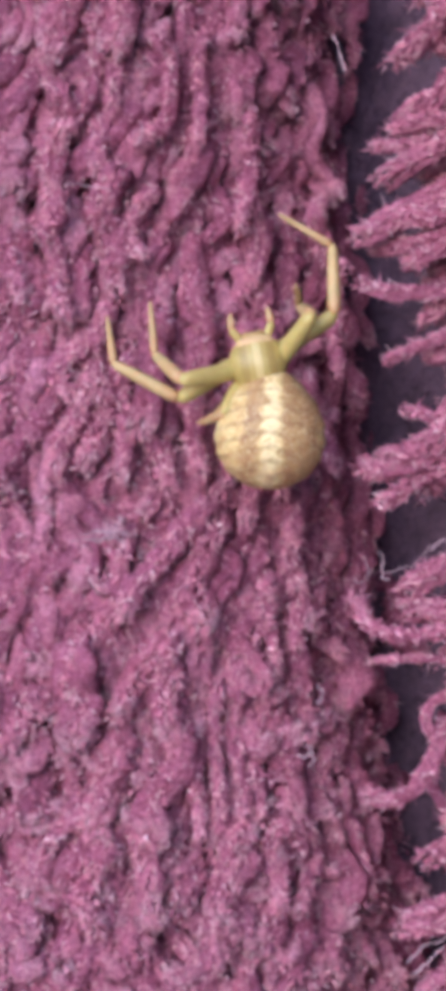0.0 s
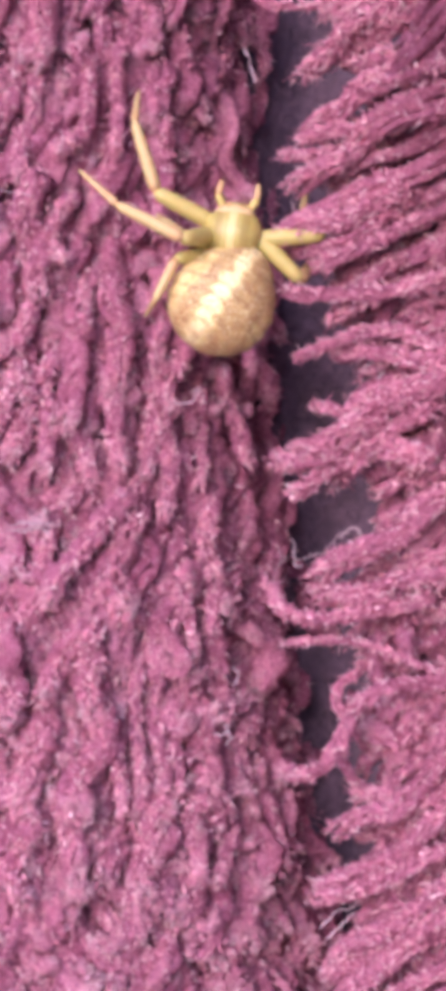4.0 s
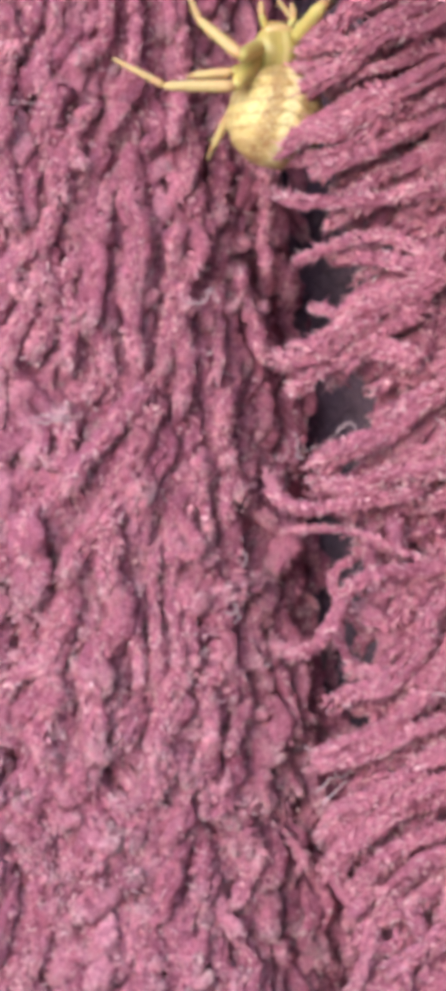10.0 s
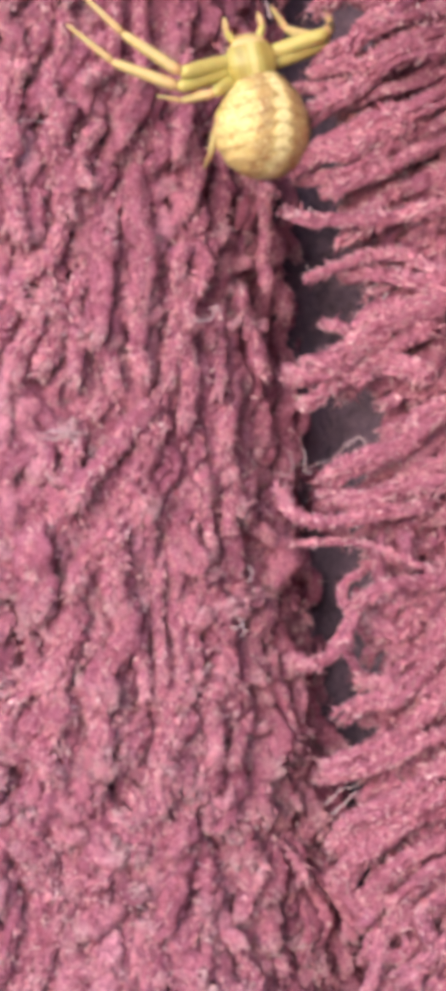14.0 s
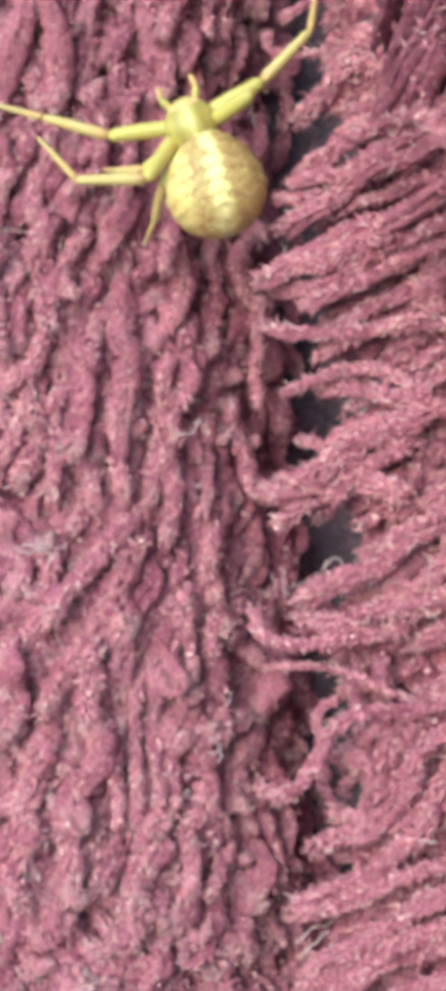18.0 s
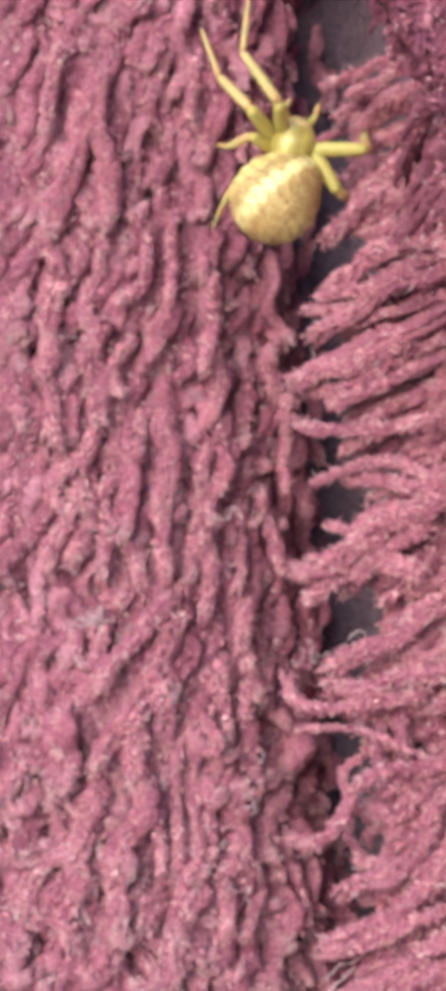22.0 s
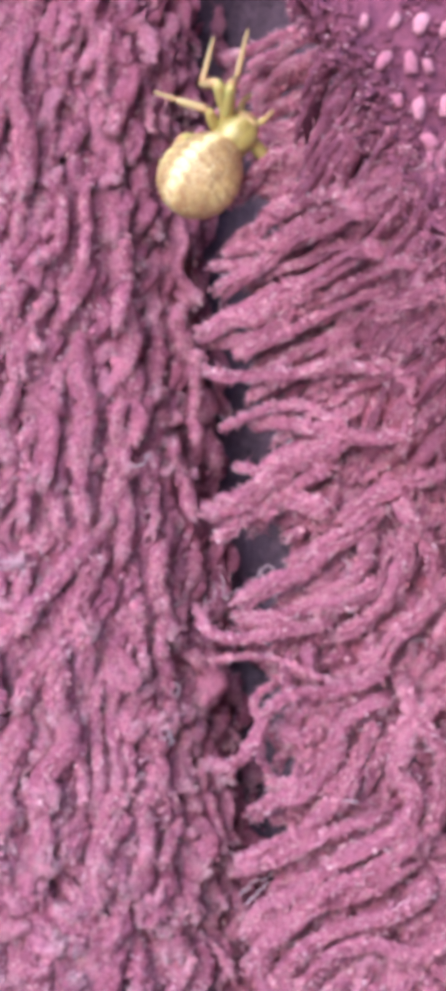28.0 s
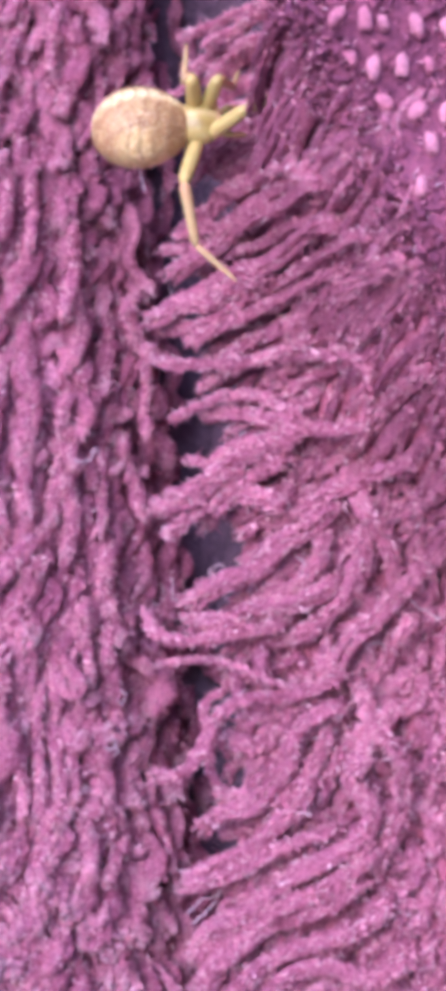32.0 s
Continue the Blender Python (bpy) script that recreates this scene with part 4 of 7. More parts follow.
# pale threads of lint caught in the pile
def lint(points, thick):
    line = smooth_curve(points, 14)
    line += rng.standard_normal(line.shape) * 0.05
    v, f, uv, fray = tube(line, thick * 0.38, 1.0, rng, 6, 0.05)
    ob = new("lint_thread", mesh_of("lint_thread", v * MM, f, LINT, uv, fray))
    ob.location = (0, 0, HEIGHT)
    return tagged(ob, "pale loose lint thread caught in the magenta yarn", "lint", "lint threads on the mat")


lint(((9, -5, -17.2), (9.5, -5, -17.2), (10, -5, -17.3)), 0.3)
lint(((15.7, -5, -5.1), (16.3, -5, -5.6), (16.7, -5, -5.7), (17.4, -5, -6.2)), 0.2)
lint(((9.4, -5, -3.8), (9.6, -5, -3), (9.1, -5, -2.5)), 0.16)
lint(((13.8, -5.5, 8.1), (14.3, -5.5, 8.2), (14.8, -5.5, 8)), 0.3)
lint(((14.8, -5.5, 10.3), (15.1, -5.5, 10.2), (15.2, -5.5, 10)), 0.34)
lint(((13.3, -4.5, -7.6), (13.8, -4.5, -7.5), (14.3, -4.5, -7.7)), 0.22)
lint(((10.1, -4.5, -13), (10.7, -4.5, -12.9), (11.2, -4.5, -12.9)), 0.24)
lint(((1.2, 2, -4), (1.4, 2, -4.8), (1, 2, -5.4), (0.7, 2, -5.1)), 0.16)
lint(((1.8, -2, 13.6), (2, -2, 12.7), (1.6, -2, 12.1)), 0.14)
lint(((5.2, 0, -4.8), (5.5, 0, -5.6), (5.3, 0, -6.2), (5.6, 0, -6.7)), 0.2)
lint(((-12.1, 0, -2.6), (-11.4, 0, -2.7), (-10.6, 0, -2.6)), 0.22)
lint(((-0.3, 0.8, 21.8), (0.0, 0.7, 20.9), (0.2, 0.6, 19.9)), 0.22)
lint(((-13.5, 0.5, -3.2), (-12.1, 0.5, -3), (-10.9, 0.5, -3), (-10.7, 0.5, -3.5)), 0.12)
lint(((-9.8, 0.5, 17.6), (-9.7, 0.5, 17.1), (-9.9, 0.5, 16.5)), 0.14)
lint(((2.2, 0.5, -4.8), (2.9, 0.5, -4.5), (3.6, 0.5, -4.3), (4.4, 0.5, -3.4)), 0.12)
lint(((6.8, -3.5, 10.9), (7.2, -3.5, 11.2), (7.1, -3.5, 10.5), (7.5, -3.5, 10.2)), 0.14)
lint(((-13, 0.5, -2.8), (-11.8, 0.5, -2.6), (-10.6, 0.5, -2.9)), 0.12)
lint(((9.3, -12, 22.7), (10, -12, 22.3), (10.7, -12, 21.4), (11.5, -12, 21.1), (12, -12, 20.4)), 0.16)
lint(((16.3, -3, -5.4), (17, -3, -5.8), (17.8, -3, -6.4)), 0.12)
lint(((-13.4, 0.5, 14.5), (-12.4, 0.5, 14.4), (-11.3, 0.5, 14.2)), 0.12)
lint(((-3.2, 2.5, 4), (-2.7, 2.5, 4.2), (-2.5, 2.5, 3.5)), 0.16)

lint(((-4.2, 2, 3.6), (-3.5, 2, 3.5), (-3.0, 2, 3.8), (-2.8, 2, 4.3)), 0.2)
lint(((-12.8, 1, -3.0), (-12.0, 1, -3.1), (-11.3, 1, -2.9), (-10.7, 1, -3.3)), 0.2)
lint(((-2.3, 2, -13.9), (-1.8, 2, -14.1), (-1.5, 2, -13.7), (-1.8, 2, -13.4)), 0.2)
lint(((1.8, 0, -3.6), (2.0, 0, -4.3), (1.9, 0, -4.9), (2.3, 0, -5.0)), 0.2)
lint(((4.1, -2.5, -3.6), (4.6, -2.5, -3.0), (5.1, -2.5, -3.2), (4.9, -2.5, -3.9)), 0.2)
lint(((5.2, -3.5, 5.0), (5.8, -3.5, 5.3), (6.3, -3.5, 5.0), (6.0, -3.5, 4.5)), 0.2)
lint(((2.9, -2.5, -23.3), (3.7, -2.5, -22.4), (4.4, -2.5, -22.3), (4.9, -2.5, -21.8)), 0.2)
lint(((3.2, -2.5, -23.8), (4.1, -2.5, -23.0), (4.6, -2.5, -22.4)), 0.2)
lint(((-1.7, 1.5, -14.5), (-1.4, 1.5, -14.2), (-1.5, 1.5, -13.7)), 0.2)
lint(((-1.2, 1.5, -11.3), (-0.9, 1.5, -10.9), (-1.2, 1.5, -10.4)), 0.2)

# ---------------------------------------------------------------- the spider
spider = new("crab_spider")
tagged(spider, "pale yellow crab spider with brown-marked round abdomen, climbing the mat", "spider")


def ball(name, size, at, material, shape=None, u=36, v=24, label="", parent=None):
    bm = bmesh.new()
    bmesh.ops.create_uvsphere(bm, u_segments=u, v_segments=v, radius=1.0)
    bmesh.ops.rotate(bm, verts=bm.verts, matrix=Matrix.Rotation(radians(90), 3, "X"))
    for vt in bm.verts:
        c = vt.co.copy()
        if shape:
            c = shape(c)
        vt.co = Vector((c.x * size[0], c.y * size[1], c.z * size[2])) * MM
    ob = part(name, bm_mesh(name, bm, material), parent or spider, label)
    ob.location = Vector(at) * MM
    return ob


def belly(c):
    """Widest behind the middle, blunt in front, with shallow folds round the rear."""
    w = 1 + 0.10 * (-c.y) - 0.16 * max(0.0, c.y) ** 2
    folds = 1 + 0.012 * math.sin(c.y * 20 + abs(c.x) * 5) * (0.3 + abs(c.x))
    dent = 1 - 0.05 * math.exp(-((c.x * c.x + (c.y - 0.3) ** 2) / 0.02)) - 0.03 * math.exp(-(((abs(c.x) - 0.35) ** 2 + (c.y + 0.1) ** 2) / 0.01))
    return Vector((c.x * w * folds, c.y * folds, c.z * (w * 0.5 + 0.5) * (dent if c.z > 0 else 0.92)))


def shell(c):
    """High behind, square and low in front."""
    sq = 1 + 0.10 * c.y
    return Vector((c.x * (1.0 - 0.18 * max(0, c.y) ** 2) * sq, c.y * (1 - 0.10 * abs(c.x) ** 2 if c.y > 0 else 1), c.z * (1 - 0.25 * max(0, c.y))))


abdomen = ball("abdomen", (2.66, 2.9, 2.26), (0, 0, 0), ABDOMEN, belly, 64, 44, "cream abdomen with white band and brown fields")
ball("carapace", (1.42, 1.55, 1.0), (0, 3.25, 0.05), CARAPACE, shell, 40, 28, "glossy green-yellow carapace")
ball("brow", (0.95, 0.42, 0.42), (0, 4.22, 0.28), BROW, None, 24, 16, "pale orange brow around the eyes")
ball("pedicel", (0.4, 0.55, 0.4), (0, 2.2, -0.2), FEMUR)
ball("sternum", (0.85, 1.1, 0.4), (0, 3.0, -0.65), FEMUR)
for sx in (-1, 1):
    ball("chelicera", (0.32, 0.42, 0.48), (sx * 0.33, 4.45, -0.35), TARSUS, None, 16, 12)
for row, (yy, zz, gap) in enumerate(((4.32, 0.42, 0.26), (4.12, 0.62, 0.34))):
    for sx in (-1, 1):
        for k in (1.0, 2.2):
            ball("eye", (0.075, 0.075, 0.075), (sx * gap * k, yy - 0.10 * (k - 1), zz - 0.04 * k), EYE, None, 10, 8)
for n in range(2):
    ball("spinneret", (0.13, 0.2, 0.13), ((-0.15, 0.15)[n], -2.62, -0.7), TARSUS, None, 12, 8)


def limb(name, length, thick0, thick1, material, swell=0.12, spines=0):
    """A leg segment along +y from its joint, with a swollen middle, rounded ends and fine spines."""
    bm = bmesh.new()
    n, sides = 12, 12
    rings = []
    for i in range(n):
        s = i / (n - 1)
        r = thick0 + (thick1 - thick0) * s + swell * math.sin(math.pi * s) * thick0
        end = min(1.0, math.sqrt(max(0.02, min(s, 1 - s) * length / (thick0 * 0.8))))
        r *= 0.45 + 0.55 * end
        rings.append([bm.verts.new(Vector((math.cos(k * 2 * math.pi / sides) * r, s * length, math.sin(k * 2 * math.pi / sides) * r)) * MM) for k in range(sides)])
    for i in range(n - 1):
        for k in range(sides):
            bm.faces.new((rings[i][k], rings[i][(k + 1) % sides], rings[i + 1][(k + 1) % sides], rings[i + 1][k]))
    bm.faces.new(rings[0][::-1])
    bm.faces.new(rings[-1])
    for k in range(spines):
        s = (k + 1) / (spines + 1) * length
        sx = 1 if k % 2 else -1
        base = Vector((sx * thick1 * 0.8, s, -thick1 * 0.5))
        tip = base + Vector((sx * 0.28, 0.35, -0.2))
        vs = [bm.verts.new((base + Vector(o)) * MM) for o in ((0, 0.05, 0), (0, -0.05, 0), (0, 0, 0.06))]
        tp = bm.verts.new(tip * MM)
        for i in range(3):
            bm.faces.new((vs[i], vs[(i + 1) % 3], tp))
    bmesh.ops.recalc_face_normals(bm, faces=bm.faces)
    return bm_mesh(name, bm, material)


legs = {}
LONG = {1: (3.5, 3.6, 3.1), 2: (3.5, 3.6, 3.1), 3: (2.3, 2.0, 1.5), 4: (2.5, 2.3, 1.9)}
for pair, (fe, ti, ta) in LONG.items():
    k = 1.0 if pair < 3 else 0.8
    meshes = (limb("femur", fe * 1.03, 0.40 * k, 0.34 * k, FEMUR, 0.18), limb("tibia", ti * 1.03, 0.33 * k, 0.23 * k, TIBIA, 0.1, 4), limb("tarsus", ta, 0.22 * k, 0.09 * k, TARSUS, 0.06, 3))
    for side in "LR":
        for n, name in enumerate(("femur", "tibia", "tarsus")):
            legs[side + str(pair), n] = part(name, meshes[n], spider)
palp = (limb("palp_femur", 0.95, 0.2, 0.18, FEMUR), limb("palp_tarsus", 0.85, 0.19, 0.10, TARSUS))
for sx in (-1, 1):
    base = part("pedipalp", palp[0], spider)
    base.matrix_basis = pose(sx * 0.55 * MM, 4.3 * MM, -0.2 * MM, 12, 0, -sx * 30)
    end = part("pedipalp_tip", palp[1], base)
    end.matrix_basis = pose(0, 0.88 * MM, 0, -25, 0, sx * 38)


def motions():
    at = lambda x, y, z, rx, ry, rz: pose(x * MM, y * MM, z * MM, rx, ry, rz)
    on_mat = lambda x, y, z, rx, ry, rz: pose(x * MM, y * MM, HEIGHT + z * MM, rx, ry, rz)
    walk(spider, [
        (0, on_mat(-3.53, -1.50, 2.31, 90, -10.1, 0)),
        (0.5, on_mat(-3.36, -3.40, 3.65, 90, -8.1, 0)),
        (1, on_mat(-2.03, -3.40, 5.99, 90.4, -4.4, -5)),
        (2, on_mat(-1.78, -3.40, 8.14, 88.4, 11.2, -8.2)),
        (3, on_mat(-1.49, -3.40, 8.43, 88.7, 9.1, -8.1)),
        (4, on_mat(-1.66, -3.40, 8.52, 88.8, 8.2, -8.1)),
        (4.5, on_mat(-1.39, -3.40, 9.11, 89.7, 4.1, -4)),
        (6.5, on_mat(-0.55, -3.40, 10.65, 89.2, -8.7, 5.1)),
        (7, on_mat(-0.70, -3.40, 10.63, 88.3, -11.9, 8.2)),
        (8, on_mat(-0.32, -3.40, 11.40, 86.7, -22, 8.6)),
        (9, on_mat(0.32, -2.60, 13.74, 84.4, -13.7, 22.7)),
        (10, on_mat(0.98, -1.60, 13.41, 90.6, 1.2, 28)),
        (11, on_mat(0.98, -1.60, 13.49, 91.1, 2, 28)),
        (12, on_mat(1.19, -1.60, 13.55, 91.3, 2.4, 28)),
        (13, on_mat(-0.18, -3.40, 13.22, 87.7, -9.1, 14.2)),
        (14, on_mat(-0.42, -3.40, 13.71, 88.6, -10.1, 8.1)),
        (15, on_mat(-0.11, -3.40, 13.69, 87.1, -11.5, 14.3)),
        (15.5, on_mat(-0.37, -3.40, 13.58, 87.6, -9.4, 14.2)),
        (17.5, on_mat(-2.59, -2.51, 16.60, 89.7, -8.5, 2)),
        (18, on_mat(-1.74, -2.49, 16.52, 89.2, -22.3, 2.2)),
        (19, on_mat(-1.61, -2.44, 17.83, 90, -6.7, 0)),
        (20, on_mat(-1.64, -2.40, 17.84, 90.2, -5.5, -2)),
        (21, on_mat(-0.74, -2.70, 21.48, 86.7, 13.1, -14.4)),
        (22, on_mat(-0.20, -2.85, 22.36, 85.9, 13.9, -16.5)),
        (23, on_mat(-0.02, -3.00, 22.35, 85.7, 14.6, -16.6)),
        (24, on_mat(-0.40, -3.15, 22.31, 85.4, 15.5, -16.6)),
        (25, on_mat(-0.45, -3.30, 22.02, 84, 20.1, -17.1)),
        (25.5, on_mat(-0.61, -2.72, 22.78, 84.5, 18.6, -16.9)),
        (27.5, on_mat(0.59, -4.00, 21.95, 78.2, 39.4, -18.2)),
        (28, on_mat(0.82, -4.50, 21.06, 77.3, 37.5, -20.3)),
        (29, on_mat(0.80, -5.50, 20.30, 70.2, 46.3, -26.5)),
        (30, on_mat(0.70, -6.50, 20.65, 49.1, 60.9, -44.7)),
        (31, on_mat(0.12, -7.00, 21.05, 29.6, 65.1, -62.7)),
        (31.5, on_mat(0.20, -7.25, 21.91, 19.5, 66.8, -71.9)),
        (32, on_mat(0.36, -7.50, 21.67, 13.7, 67.4, -77.3)),
    ])
    walk(abdomen, [
        (0, at(0, 0, 0, 0, 0, -14)),
        (1, at(0, 0, 0, 0, 0, -15)),
        (2, at(0, 0, 0, 0, 0, -28)),
        (3, at(0, 0, 0, 0, 0, -28)),
        (4, at(0, 0, 0, 0, 0, -28)),
        (4.5, at(0, 0, 0, 0, 0, -12)),
        (6.5, at(0, 0, 0, 0, 0, -5)),
        (7, at(0, 0, 0, 0, 15, -14)),
        (8, at(0, 0, 0, 0, 16, -16)),
        (9, at(0, 0, 0, 0, -6, -12)),
        (12, at(0, 0, 0, 0, -6, -14)),
        (13, at(0, 0, 0, 0, 12, -10)),
        (15, at(0, 0, 0, 0, 22, -10)),
        (18, at(0, 0, 0, 0, 5, -8)),
        (20, at(0, 0, 0, 0, 0, -10)),
        (21, at(0, 0, 0, 0, 0, -28)),
        (22, at(0, 0, 0, 0, 0, -35)),
        (23, at(0, 0, 0, 0, 0, -32)),
        (24, at(0, 0, 0, 0, 0, -35)),
        (25, at(0, 0, 0, 0, 0, -32)),
        (25.5, at(0, 0, 0, 0, 0, -30)),
        (27.5, at(0, 0, 0, 0, 0, -15)),
        (28, at(0, 0, 0, 0, -12, 0)),
        (29, at(0, 0, 0, 0, -20, 0)),
        (30, at(0, 0, 0, 0, -28, 0)),
        (32, at(0, 0, 0, 0, -24, 0)),
    ])
    walk(legs['L1', 0], [
        (0, at(-0.8, 3.55, -0.25, 0, 0, 111.6)),
        (0.5, at(-0.8, 3.55, -0.25, 36.5, -10.2, 81.2)),
        (1, at(-0.8, 3.55, -0.25, 73, 0, 50.8)),
        (2, at(-0.8, 3.55, -0.25, 27.5, 0, 66.4)),
        (3, at(-0.8, 3.55, -0.25, 32.9, 0, 64.2)),
        (4, at(-0.8, 3.55, -0.25, 17.1, 0, 69.9)),
        (4.5, at(-0.8, 3.55, -0.25, 3.9, 0, 76.6)),
        (6.5, at(-0.8, 3.55, -0.25, 31, 0, 55.5)),
        (7, at(-0.8, 3.55, -0.25, -7.9, 0, 82.4)),
        (8, at(-0.8, 3.55, -0.25, 9.7, 0, 81)),
        (9, at(-0.8, 3.55, -0.25, 32.4, 0, 124.5)),
        (10, at(-0.8, 3.55, -0.25, 43, 0, 112.6)),
        (11, at(-0.8, 3.55, -0.25, 36, 0, 91.5)),
        (12, at(-0.8, 3.55, -0.25, 27.2, 0, 82.7)),
        (13, at(-0.8, 3.55, -0.25, 21.8, 0, 94.1)),
        (14, at(-0.8, 3.55, -0.25, 25.3, 0, 97)),
        (15, at(-0.8, 3.55, -0.25, 19.9, 0, 95.4)),
        (15.5, at(-0.8, 3.55, -0.25, 31, 0, 55.5)),
        (17.5, at(-0.8, 3.55, -0.25, 31, 0, 55.5)),
        (18, at(-0.8, 3.55, -0.25, -1.9, 0, 74.9)),
        (19, at(-0.8, 3.55, -0.25, 0, 0, 59.6)),
        (20, at(-0.8, 3.55, -0.25, 1.8, 0, 65.9)),
        (20.5, at(-0.8, 3.55, -0.25, 35.7, -10.5, 32.4)),
        (21, at(-0.8, 3.55, -0.25, 69.7, 0, -1.1)),
        (22, at(-0.8, 3.55, -0.25, 69.1, 0, -26.8)),
        (23, at(-0.8, 3.55, -0.25, 62.8, 0, -2.5)),
        (24, at(-0.8, 3.55, -0.25, 62.8, 0, -6.3)),
        (25, at(-0.8, 3.55, -0.25, 59.7, 0, 7.4)),
        (25.5, at(-0.8, 3.55, -0.25, 31, 0, 55.5)),
        (27.5, at(-0.8, 3.55, -0.25, 31.4, 0, 39.2)),
        (28, at(-0.8, 3.55, -0.25, 69.1, 0, 40.9)),
        (29, at(-0.8, 3.55, -0.25, 71.9, 0, 106.8)),
        (30, at(-0.8, 3.55, -0.25, 92, 2.4, 90)),
        (30.5, at(-0.8, 3.55, -0.25, 78.8, 6.7, 43.3)),
        (31, at(-0.8, 3.55, -0.25, 66.6, 0, -3.1)),
        (31.5, at(-0.8, 3.55, -0.25, 69.2, 0, -2)),
        (32, at(-0.8, 3.55, -0.25, 74, 0, -14.1)),
    ])
    walk(legs['L1', 1], [
        (0, at(-4.05, 2.26, -0.25, 0, 0, 51.4)),
        (1, at(-1.59, 4.2, 3.1, 1, 0, 12)),
        (2, at(-3.65, 4.79, 1.37, 4.5, 0, 33.7)),
        (3, at(-3.44, 4.83, 1.65, 4.4, 0, 33)),
        (4, at(-3.94, 4.7, 0.78, 3.4, 0, 24.8)),
        (4.5, at(-4.2, 4.36, -0.01, 1.6, 0, 24)),
        (6.5, at(-3.27, 5.25, 1.55, -25, 0, 12.6)),
        (7, at(-4.24, 4.01, -0.73, -0.6, 0, 4.4)),
        (8, at(-4.21, 4.09, 0.34, 0.8, 0, -5.6)),
        (9, at(-3.23, 1.87, 1.63, -14.7, 0, 40.6)),
        (10, at(-3.16, 2.56, 2.14, -48.8, 0, 29.4)),
        (11, at(-3.63, 3.48, 1.81, -43.9, 0, -7.8)),
        (12, at(-3.89, 3.95, 1.35, -57.5, 0, -29.7)),
        (12.5, at(-3.96, 3.63, 1.2, -33.6, 8, 6.9)),
        (13, at(-4.04, 3.32, 1.05, -9.7, 0, 43.5)),
        (14, at(-3.94, 3.16, 1.25, -5.8, 0, 45.8)),
        (15, at(-4.08, 3.24, 0.94, -58.3, 0, 41.1)),
        (15.5, at(-3.27, 5.25, 1.55, -25, 0, 12.6)),
        (17.5, at(-3.27, 5.25, 1.55, -25, 0, 12.6)),
        (18, at(-4.18, 4.46, -0.37, -1.6, 0, 52.1)),
        (19, at(-3.82, 5.32, -0.25, 0, 0, 23)),
        (20, at(-3.99, 4.98, -0.14, 0.7, 0, 21.4)),
        (21, at(-0.78, 4.77, 3.03, -38.3, 0, 51.1)),
        (22, at(-0.24, 4.66, 3.02, 12.3, 0, 49.4)),
        (23, at(-0.73, 5.15, 2.86, -19.9, 0, 59.6)),
        (24, at(-0.62, 5.14, 2.86, -34.9, 0, 63.8)),
        (25, at(-1.03, 5.3, 2.77, -48.9, 0, 63.4)),
        (25.5, at(-3.27, 5.25, 1.55, -25, 0, 12.6)),
        (27.5, at(-2.69, 5.86, 1.58, -38.1, 0, 41.6)),
        (28, at(-1.62, 4.49, 3.02, -53.2, 0, 90.6)),
        (29, at(-1.84, 3.24, 3.08, -55.7, 0, 54.8)),
        (30, at(-0.68, 3.69, 3.24, -33.6, 0, 62.2)),
        (31, at(-0.72, 4.94, 2.96, -57.1, 0, 65.8)),
        (31.5, at(-0.76, 4.79, 3.02, -62.8, 0, 63.3)),
        (32, at(-0.57, 4.48, 3.12, -57.9, 0, 61.7)),
    ])
